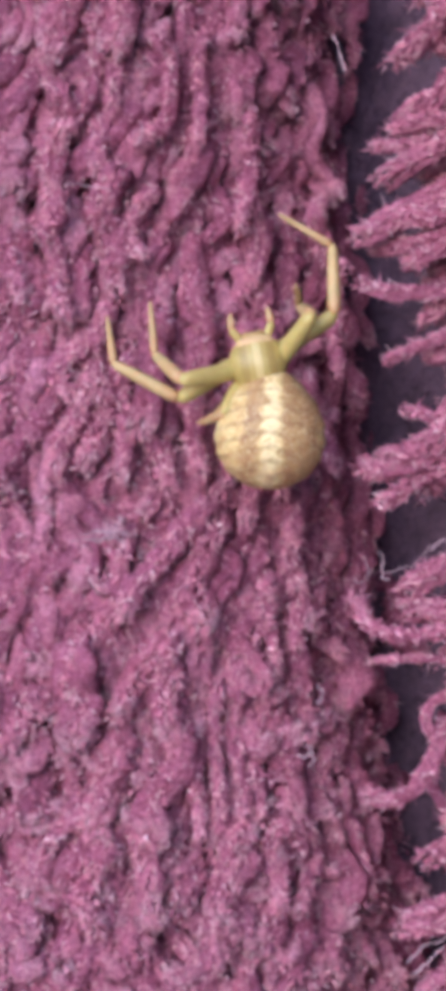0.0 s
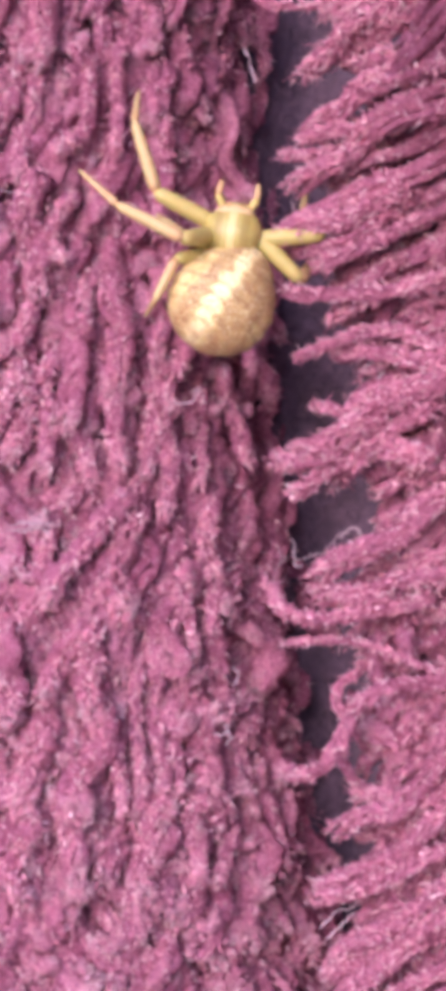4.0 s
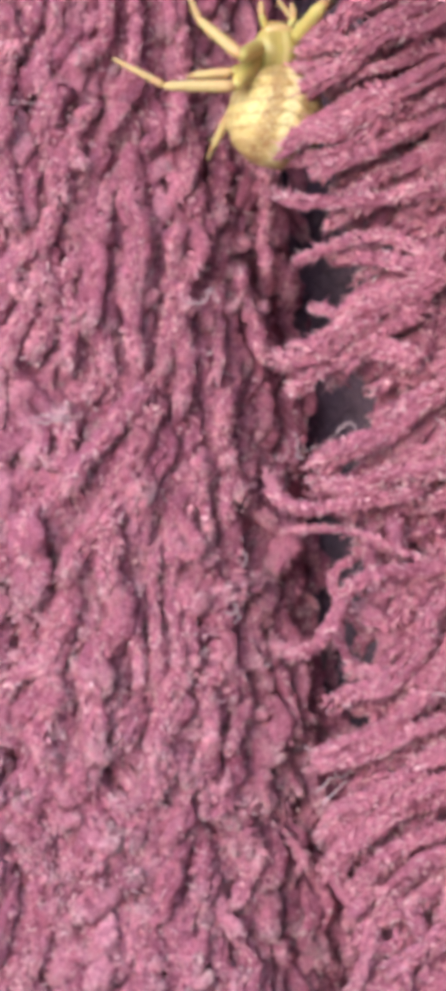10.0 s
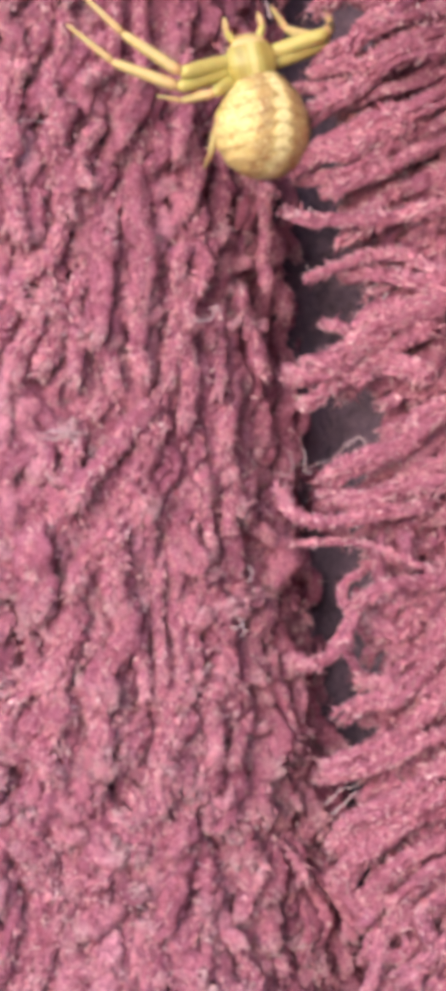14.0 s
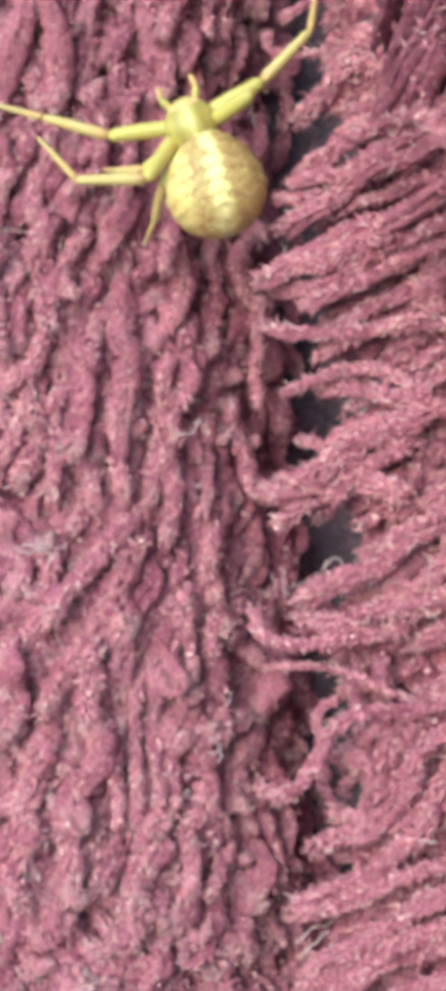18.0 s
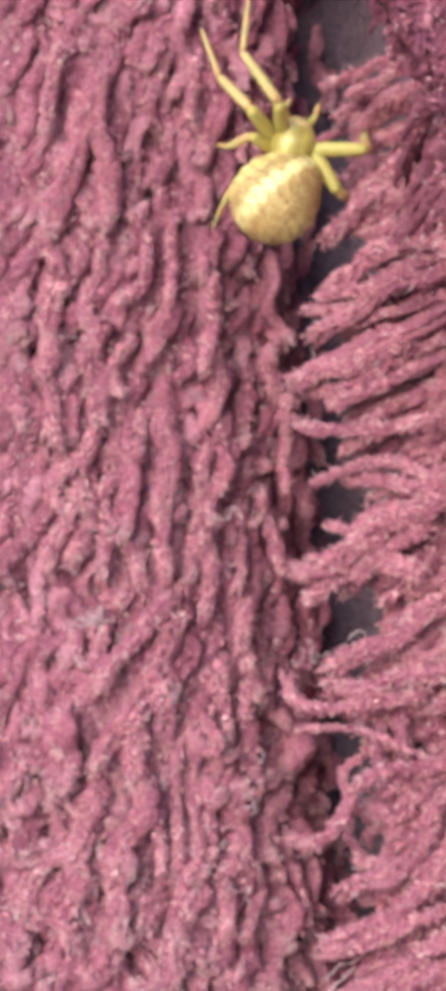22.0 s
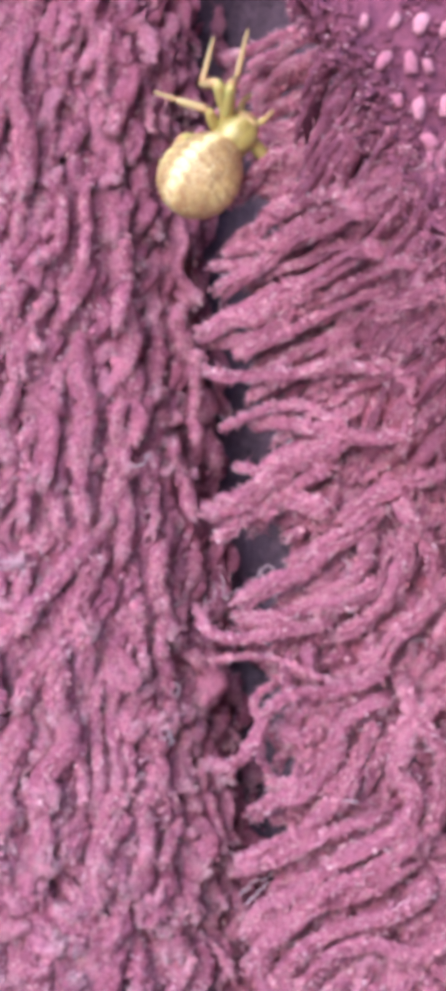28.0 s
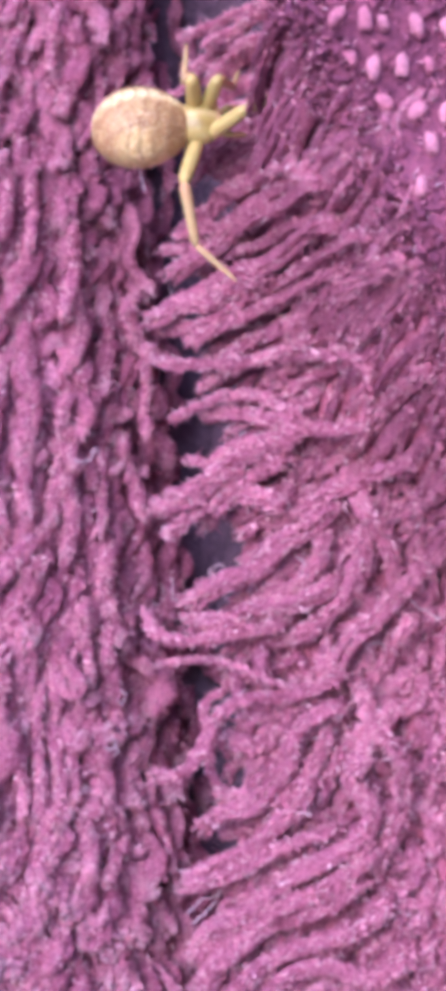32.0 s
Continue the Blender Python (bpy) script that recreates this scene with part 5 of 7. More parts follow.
    walk(legs['L1', 2], [
        (0, at(-6.87, 4.51, -0.25, -36.3, 0, -0.1)),
        (1, at(-2.34, 7.72, 3.16, 0.3, 0, 3.6)),
        (2, at(-5.63, 7.78, 1.65, 1.8, 0, 12.9)),
        (3, at(-5.4, 7.84, 1.93, -40.3, 0, 15)),
        (4, at(-5.45, 7.96, 0.99, -48.3, 0, 11.4)),
        (4.5, at(-5.66, 7.65, 0.09, -46.1, 0, -0.2)),
        (6.5, at(-3.99, 8.43, 0.03, -30.2, 0, -12.8)),
        (7, at(-4.51, 7.6, -0.77, -39.1, 0, -40.8)),
        (8, at(-3.85, 7.67, 0.39, -41.4, 0, -48.8)),
        (9, at(-5.5, 4.52, 0.71, -56.6, 0, -38.9)),
        (10, at(-4.33, 4.63, -0.57, -52, 0, -12.1)),
        (11, at(-3.28, 6.04, -0.69, -29.5, 0, -11.7)),
        (12, at(-2.93, 5.63, -1.69, -37.3, 0, -5.2)),
        (13, at(-6.48, 5.89, 0.44, -41.6, 0, 22.4)),
        (14, at(-6.51, 5.66, 0.89, -4.7, 0, 35.8)),
        (15, at(-5.32, 4.66, -2.12, -45.7, 0, 26.3)),
        (15.5, at(-3.99, 8.43, 0.03, -30.2, 0, -12.8)),
        (17.5, at(-3.99, 8.43, 0.03, -30.2, 0, -12.8)),
        (18, at(-7.02, 6.67, -0.47, -1.6, 0, 53)),
        (19, at(-5.23, 8.64, -0.25, 0, 0, 2.3)),
        (20, at(-5.3, 8.33, -0.09, -0.3, 0, -9.2)),
        (21, at(-2.98, 6.54, 0.8, 3.2, 0, 13)),
        (22, at(-2.91, 6.95, 3.79, 2.5, 0, 8.6)),
        (23, at(-3.65, 6.86, 1.64, -6.3, 0, 14.1)),
        (24, at(-3.28, 6.44, 0.81, -19.7, 0, 36.1)),
        (25, at(-3.14, 6.36, 0.06, -17.7, 0, 43)),
        (25.5, at(-3.99, 8.43, 0.03, -30.2, 0, -12.8)),
        (27.5, at(-4.57, 7.98, -0.64, 6.4, 0, 26.7)),
        (28, at(-3.77, 4.47, 0.14, 6.7, 0, 24.1)),
        (29, at(-3.5, 4.41, 0.1, 13.3, 0, 46.8)),
        (30, at(-3.33, 5.09, 1.25, 17.2, 0, 58)),
        (31, at(-2.51, 5.74, -0.06, -18.5, 0, 63.7)),
        (31.5, at(-2.23, 5.53, -0.18, -31.6, 0, 71)),
        (32, at(-2.25, 5.39, 0.06, -32.5, 0, 77.4)),
    ])
    walk(legs['L2', 0], [
        (0, at(-0.95, 3.1, -0.3, 37.6, 0, 91.6)),
        (0.5, at(-0.95, 3.1, -0.3, 54.7, -5.5, 56.4)),
        (1, at(-0.95, 3.1, -0.3, 71.9, 0, 21.1)),
        (1.5, at(-0.95, 3.1, -0.3, 67.2, -2.2, 72)),
        (2, at(-0.95, 3.1, -0.3, 62.6, 0, 123)),
        (3, at(-0.95, 3.1, -0.3, 70.5, 0, 128.5)),
        (4, at(-0.95, 3.1, -0.3, 68.2, 0, 125)),
        (4.5, at(-0.95, 3.1, -0.3, 51.1, 0, 125.3)),
        (6.5, at(-0.95, 3.1, -0.3, 30.5, 0, 74.8)),
        (7, at(-0.95, 3.1, -0.3, 45.7, 0, 130.8)),
        (8, at(-0.95, 3.1, -0.3, 39.6, 0, 130.1)),
        (9, at(-0.95, 3.1, -0.3, 16.4, 0, 140.8)),
        (10, at(-0.95, 3.1, -0.3, 31.2, 0, 131.9)),
        (11, at(-0.95, 3.1, -0.3, 17.8, 0, 97.3)),
        (12, at(-0.95, 3.1, -0.3, -3.3, 0, 97.1)),
        (13, at(-0.95, 3.1, -0.3, 28.7, 0, 91.9)),
        (14, at(-0.95, 3.1, -0.3, 20.2, 0, 99.8)),
        (15, at(-0.95, 3.1, -0.3, 33.1, 0, 104.6)),
        (15.5, at(-0.95, 3.1, -0.3, 30.5, 0, 74.8)),
        (17.5, at(-0.95, 3.1, -0.3, 30.5, 0, 74.8)),
        (18, at(-0.95, 3.1, -0.3, 34.1, 0, 129.3)),
        (19, at(-0.95, 3.1, -0.3, 0, 0, 72.5)),
        (20, at(-0.95, 3.1, -0.3, 1.9, 0, 75.4)),
        (21, at(-0.95, 3.1, -0.3, 45, 0, 115.2)),
        (22, at(-0.95, 3.1, -0.3, 66.6, 0, 44.8)),
        (23, at(-0.95, 3.1, -0.3, 65.5, 0, 30.3)),
        (24, at(-0.95, 3.1, -0.3, 66.8, 0, 26.1)),
        (25, at(-0.95, 3.1, -0.3, 65.9, 0, 26.4)),
        (25.5, at(-0.95, 3.1, -0.3, 30.5, 0, 74.8)),
        (27.5, at(-0.95, 3.1, -0.3, 64.9, 0, 58.9)),
        (28, at(-0.95, 3.1, -0.3, 60, 0, 0.2)),
        (28.5, at(-0.95, 3.1, -0.3, 65.6, 3.1, 58.1)),
        (29, at(-0.95, 3.1, -0.3, 71.2, 0, 116.1)),
        (30, at(-0.95, 3.1, -0.3, 68.6, 0, 53)),
        (31, at(-0.95, 3.1, -0.3, 85.2, 4, 90)),
        (31.5, at(-0.95, 3.1, -0.3, 90.7, 6.3, 90)),
        (32, at(-0.95, 3.1, -0.3, 94, -0.9, 90)),
    ])
    walk(legs['L2', 1], [
        (0, at(-3.72, 3.02, 1.83, -56.3, 0, 35.1)),
        (1, at(-1.34, 4.12, 3.03, -48.3, 0, 71.2)),
        (2, at(-2.3, 2.22, 2.81, 7.3, 0, 66.2)),
        (3, at(-1.86, 2.37, 3, 7.5, 0, 68.7)),
        (4, at(-2.01, 2.35, 2.95, -1.6, 0, 70.2)),
        (4.5, at(-2.74, 1.83, 2.42, -8.9, 0, 67.6)),
        (6.5, at(-3.86, 3.89, 1.48, -23.6, 0, 51.4)),
        (7, at(-2.8, 1.5, 2.2, -7.3, 0, 66.1)),
        (8, at(-3.01, 1.36, 1.93, -6.9, 0, 58.9)),
        (9, at(-3.07, 0.5, 0.69, -21.6, 0, 78.2)),
        (10, at(-3.18, 1.1, 1.51, -28, 0, 90.3)),
        (11, at(-4.26, 2.68, 0.77, -26.6, 0, 70.5)),
        (12, at(-4.42, 2.67, -0.5, -26.3, 0, 68.3)),
        (13, at(-4.02, 3, 1.38, -19.3, 0, 72.3)),
        (14, at(-4.19, 2.54, 0.91, -6.9, 0, 58.9)),
        (15, at(-3.79, 2.36, 1.61, -61.9, 0, 62.6)),
        (15.5, at(-3.86, 3.89, 1.48, -23.6, 0, 51.4)),
        (17.5, at(-3.86, 3.89, 1.48, -23.6, 0, 51.4)),
        (18, at(-3.19, 1.26, 1.66, -1.9, 0, 68.7)),
        (19, at(-4.29, 4.16, -0.3, 0, 0, 36.5)),
        (20, at(-4.34, 3.98, -0.18, 1.2, 0, 35.8)),
        (21, at(-3.19, 2.05, 2.18, 14, 0, 89.2)),
        (22, at(-1.93, 4.09, 2.91, -20.1, 0, 58.6)),
        (23, at(-1.68, 4.36, 2.88, -29.4, 0, 73.8)),
        (24, at(-1.56, 4.34, 2.92, -41.4, 0, 80.2)),
        (25, at(-1.58, 4.38, 2.9, -46.1, 0, 93.3)),
        (25.5, at(-3.86, 3.89, 1.48, -23.6, 0, 51.4)),
        (27.5, at(-2.22, 3.87, 2.87, 13.9, 0, 81.9)),
        (27.75, at(-1.59, 4.36, 2.8, -21.7, 5.4, 65.1)),
        (28, at(-0.96, 4.85, 2.73, -57.2, 0, 48.3)),
        (29, at(-1.97, 2.6, 3.01, -60.9, 0, 104.6)),
        (30, at(-1.97, 3.87, 2.96, -49.7, 0, 75.1)),
        (31, at(-1.24, 3.34, 3.18, -51.5, 0, 103.9)),
        (31.5, at(-0.91, 3.48, 3.18, -47.1, 0, 103.3)),
        (32, at(-0.71, 3.05, 3.19, -53.6, 0, 101.2)),
    ])
    walk(legs['L2', 2], [
        (0, at(-4.87, 4.65, -1.16, -27.4, 0, -4.4)),
        (1, at(-3.61, 4.89, 0.34, 2.2, 0, 25.9)),
        (2, at(-5.57, 3.66, 3.27, -22, 0, 52.7)),
        (3, at(-5.19, 3.67, 3.47, -7.1, 0, 60.8)),
        (4, at(-5.4, 3.57, 2.85, -21.9, 0, 55)),
        (4.5, at(-6.03, 3.18, 1.87, -22.2, 0, 40.7)),
        (6.5, at(-6.44, 5.95, 0.04, -27.5, 0, 15)),
        (7, at(-6.07, 2.95, 1.74, -22.9, 0, 22.5)),
        (8, at(-6.07, 3.21, 1.5, -1.9, 0, 13.5)),
        (9, at(-6.35, 1.18, -0.64, -16, 0, 45.2)),
        (10, at(-6.36, 1.08, -0.18, -24.8, 0, 60.4)),
        (11, at(-7.29, 3.75, -0.85, -24.2, 0, 57.5)),
        (12, at(-7.42, 3.86, -2.1, -24.3, 0, 58.3)),
        (13, at(-7.25, 4.03, 0.19, -45.3, 0, 50.7)),
        (14, at(-7.25, 4.39, 0.48, -5.2, 0, 40.2)),
        (15, at(-5.3, 3.14, -1.57, -43, 0, 41.6)),
        (15.5, at(-6.44, 5.95, 0.04, -27.5, 0, 15)),
        (17.5, at(-6.44, 5.95, 0.04, -27.5, 0, 15)),
        (18, at(-6.54, 2.57, 1.55, -0.7, 0, 20.9)),
        (19, at(-6.43, 7.05, -0.3, 0, 0, 14.6)),
        (20, at(-6.44, 6.9, -0.11, 0.6, 0, 16.7)),
        (21, at(-6.68, 2.1, 3.05, 9.1, 0, 40)),
        (22, at(-4.81, 5.84, 1.67, 9.2, 0, 34.3)),
        (23, at(-4.69, 5.23, 1.12, 9.4, 0, 35.2)),
        (24, at(-4.22, 4.8, 0.53, 11.1, 0, 43.2)),
        (25, at(-4.08, 4.23, 0.3, 12.4, 0, 50)),
        (25.5, at(-6.44, 5.95, 0.04, -27.5, 0, 15)),
        (27.5, at(-5.68, 4.36, 3.73, 13.7, 0, 77.3)),
        (28, at(-2.41, 6.15, -0.29, 7, 0, 25.4)),
        (29, at(-3.66, 2.16, -0.13, -36.5, 0, 77.6)),
        (30, at(-4.22, 4.47, 0.22, -36.7, 0, 74.1)),
        (31, at(-3.42, 2.81, 0.36, -20.1, 0, 99.7)),
        (31.5, at(-3.29, 2.92, 0.54, 3.5, 0, 80)),
        (32, at(-2.8, 2.63, 0.29, -6.4, 0, 83)),
    ])
    walk(legs['L3', 0], [
        (0, at(-0.95, 2.6, -0.35, 38.1, 0, 142.6)),
        (1, at(-0.95, 2.6, -0.35, 42.3, 0, 99.3)),
        (2, at(-0.95, 2.6, -0.35, 56.2, 0, 90.2)),
        (3, at(-0.95, 2.6, -0.35, 60.6, 0, 93.4)),
        (4, at(-0.95, 2.6, -0.35, 61.3, 0, 93.1)),
        (4.5, at(-0.95, 2.6, -0.35, 28.9, 0, 107.5)),
        (6.5, at(-0.95, 2.6, -0.35, 28.8, 0, 101)),
        (7, at(-0.95, 2.6, -0.35, 30, 0, 117.1)),
        (8, at(-0.95, 2.6, -0.35, 29.9, 0, 115.1)),
        (9, at(-0.95, 2.6, -0.35, -16.5, 0, 132.9)),
        (10, at(-0.95, 2.6, -0.35, 25.2, 0, 109.2)),
        (11, at(-0.95, 2.6, -0.35, -25.4, 0, 116.5)),
        (12, at(-0.95, 2.6, -0.35, -24.3, 0, 121.7)),
        (13, at(-0.95, 2.6, -0.35, 34.3, 0, 105.9)),
        (14, at(-0.95, 2.6, -0.35, 44, 0, 115.9)),
        (15, at(-0.95, 2.6, -0.35, 38, 0, 120.9)),
        (15.5, at(-0.95, 2.6, -0.35, 28.8, 0, 101)),
        (17.5, at(-0.95, 2.6, -0.35, 28.8, 0, 101)),
        (18, at(-0.95, 2.6, -0.35, 7.4, 0, 103.1)),
        (19, at(-0.95, 2.6, -0.35, 0, 0, 83.4)),
        (20, at(-0.95, 2.6, -0.35, 2, 0, 88.2)),
        (21, at(-0.95, 2.6, -0.35, 14, 0, 92.5)),
        (22, at(-0.95, 2.6, -0.35, 64.3, 0, 77.2)),
        (23, at(-0.95, 2.6, -0.35, 53.2, 0, 97.5)),
        (24, at(-0.95, 2.6, -0.35, 57.8, 0, 71.8)),
        (25, at(-0.95, 2.6, -0.35, 55.1, 0, 71)),
        (25.17, at(-0.95, 2.6, -0.35, 35.7, 46.7, 46.8)),
        (25.33, at(-0.95, 2.6, -0.35, -72.1, 46.7, -65.8)),
        (25.5, at(-0.95, 2.6, -0.35, -91.5, 0, -90)),
        (26.17, at(-0.95, 2.6, -0.35, -74.6, -45.7, -118.6)),
        (26.83, at(-0.95, 2.6, -0.35, 26.2, -45.7, 128.8)),
        (27.5, at(-0.95, 2.6, -0.35, 43.1, 0, 100.3)),
        (28, at(-0.95, 2.6, -0.35, 70.2, 0, 51.6)),
        (28.5, at(-0.95, 2.6, -0.35, 65.8, -1.8, 95.8)),
        (29, at(-0.95, 2.6, -0.35, 61.4, 0, 139.9)),
        (30, at(-0.95, 2.6, -0.35, 89.6, 4.7, 90)),
        (30.33, at(-0.95, 2.6, -0.35, 92.4, 56.7, 95.1)),
        (30.67, at(-0.95, 2.6, -0.35, -99.7, 52, -94.6)),
        (31, at(-0.95, 2.6, -0.35, -97.7, 0, -90)),
        (31.5, at(-0.95, 2.6, -0.35, -97.7, 0, -90)),
        (32, at(-0.95, 2.6, -0.35, -97.7, 0, -90)),
    ])
    walk(legs['L3', 1], [
        (0, at(-2.05, 1.16, 1.07, -61.5, 0, 100.2)),
        (1, at(-2.63, 2.33, 1.2, -56, 0, 91.7)),
        (2, at(-2.23, 2.6, 1.56, -17.8, 0, 49.7)),
        (3, at(-2.08, 2.53, 1.65, -24.3, 0, 58.6)),
        (4, at(-2.05, 2.54, 1.67, -33, 0, 58.4)),
        (4.5, at(-2.87, 2, 0.76, -51.5, 0, 51.1)),
        (6.5, at(-2.93, 2.21, 0.76, -32.7, 0, 67.7)),
        (7, at(-2.72, 1.69, 0.8, -57.4, 0, 53.1)),
        (8, at(-2.76, 1.76, 0.8, -59.3, 0, 49.6)),
        (9, at(-2.56, 1.1, -1, -61.2, 0, 41.3)),
        (10, at(-2.91, 1.91, 0.63, -27.9, 0, 95.1)),
        (11, at(-2.81, 1.67, -1.34, -42.3, 0, 96.6)),
        (12, at(-2.73, 1.5, -1.3, -31.2, 0, 94.9)),
        (13, at(-2.78, 2.08, 0.95, -59.5, 0, 132)),
        (14, at(-2.44, 1.88, 1.25, -39, 0, 87.2)),
        (15, at(-2.51, 1.67, 1.06, -13.9, 0, 84.4)),
        (15.5, at(-2.93, 2.21, 0.76, -32.7, 0, 67.7)),
        (17.5, at(-2.93, 2.21, 0.76, -32.7, 0, 67.7)),
        (18, at(-3.17, 2.08, -0.05, -36.6, 0, 63.2)),
        (19, at(-3.23, 2.86, -0.35, 0, 0, 68.9)),
        (20, at(-3.25, 2.67, -0.27, 1.9, 0, 68.3)),
        (21, at(-3.18, 2.5, 0.21, -37.1, 0, 63)),
        (22, at(-1.92, 2.82, 1.72, -29.1, 0, 113.7)),
        (23, at(-2.31, 2.42, 1.49, -39.6, 0, 101.5)),
        (24, at(-2.11, 2.98, 1.6, -40.9, 0, 106.6)),
        (25, at(-2.19, 3.03, 1.54, -42.9, 0, 115.6)),
        (25.5, at(-1.01, 2.6, -2.65, -74, 0, 90)),
        (26.5, at(-1.81, 2.45, -0.71, -30.7, 5.3, 103.3)),
        (27.5, at(-2.6, 2.3, 1.22, 12.6, 0, 116.6)),
        (28, at(-1.56, 3.08, 1.81, 14.8, 0, 112.8)),
        (29, at(-1.66, 1.76, 1.67, -9, 0, 140.1)),
        (30, at(-0.96, 2.79, 1.94, 9.7, 0, 151.9)),
        (30.5, at(-1.11, 2.69, -0.34, -29.1, 11.2, 120.9)),
        (31, at(-1.26, 2.6, -2.63, -68, 0, 90)),
        (31.5, at(-1.26, 2.6, -2.63, -68, 0, 90)),
        (32, at(-1.26, 2.6, -2.63, -68, 0, 90)),
    ])
    walk(legs['L3', 2], [
        (0, at(-2.99, 0.99, -0.69, -70.8, 0, 85.7)),
        (1, at(-3.75, 2.29, -0.46, -43.3, 0, 76.8)),
        (2, at(-3.68, 3.83, 0.95, -67.3, 0, 47.7)),
        (3, at(-3.63, 3.48, 0.83, -67, 0, 65.5)),
        (4, at(-3.48, 3.42, 0.58, -61.9, 0, 52.3)),
        (4.5, at(-3.84, 2.78, -0.8, -63.4, 0, 41.4)),
        (6.5, at(-4.49, 2.85, -0.32, -33.1, 0, 31.9)),
        (7, at(-3.59, 2.34, -0.89, -63.2, 0, 17.3)),
        (8, at(-3.53, 2.42, -0.92, -58.3, 0, -14.3)),
        (9, at(-3.2, 1.82, -2.75, -67.5, 0, -37.6)),
        (10, at(-4.67, 1.76, -0.31, -82.5, -0.7, -90)),
        (11, at(-4.28, 1.5, -2.68, -93.2, 1.1, -90)),
        (12, at(-4.44, 1.35, -2.33, -100.7, -0.7, -90)),
        (13, at(-3.53, 1.4, -0.78, -95.3, 9.2, -90)),
        (13.33, at(-3.68, 1.58, -0.52, -76.9, 28.4, -43.9)),
        (13.67, at(-3.84, 1.77, -0.27, -41.5, 23.2, 22.8)),
        (14, at(-3.99, 1.95, -0.01, -29.8, 0, 65.2)),
        (15, at(-4.44, 1.86, 0.58, -13.3, 0, 71.9)),
        (15.5, at(-4.49, 2.85, -0.32, -33.1, 0, 31.9)),
        (17.5, at(-4.49, 2.85, -0.32, -33.1, 0, 31.9)),
        (18, at(-4.6, 2.81, -1.24, -55.6, 0, 46.7)),
        (19, at(-5.1, 3.58, -0.35, 0, 0, 60.9)),
        (20, at(-5.11, 3.41, -0.2, 1.7, 0, 57.9)),
        (21, at(-4.6, 3.23, -1, -51.1, 0, 58.5)),
        (22, at(-3.52, 2.12, 0.75, -39.4, 0, 79.7)),
        (23, at(-3.83, 2.11, 0.22, -31.5, 0, 78.7)),
        (24, at(-3.56, 2.55, 0.29, -36.9, 0, 81.6)),
        (25, at(-3.52, 2.4, 0.18, -20.2, 0, 86.8)),
        (25.5, at(-1.56, 2.6, -4.57, -74, 0, 90)),
        (26.5, at(-2.96, 2.01, -1.46, -30.5, 4.5, 101.4)),
        (27.5, at(-4.35, 1.43, 1.66, 13, 0, 112.7)),
        (28, at(-3.34, 2.34, 2.33, 15.1, 0, 109.9)),
        (29, at(-2.93, 0.24, 1.36, 15, 0, 124.4)),
        (30, at(-1.89, 1.05, 2.28, 15.5, 0, 130.3)),
        (30.5, at(-1.95, 1.83, -1.1, -26.2, 7.8, 110.2)),
        (31, at(-2.01, 2.6, -4.48, -68, 0, 90)),
        (31.5, at(-2.01, 2.6, -4.48, -68, 0, 90)),
        (32, at(-2.01, 2.6, -4.48, -68, 0, 90)),
    ])
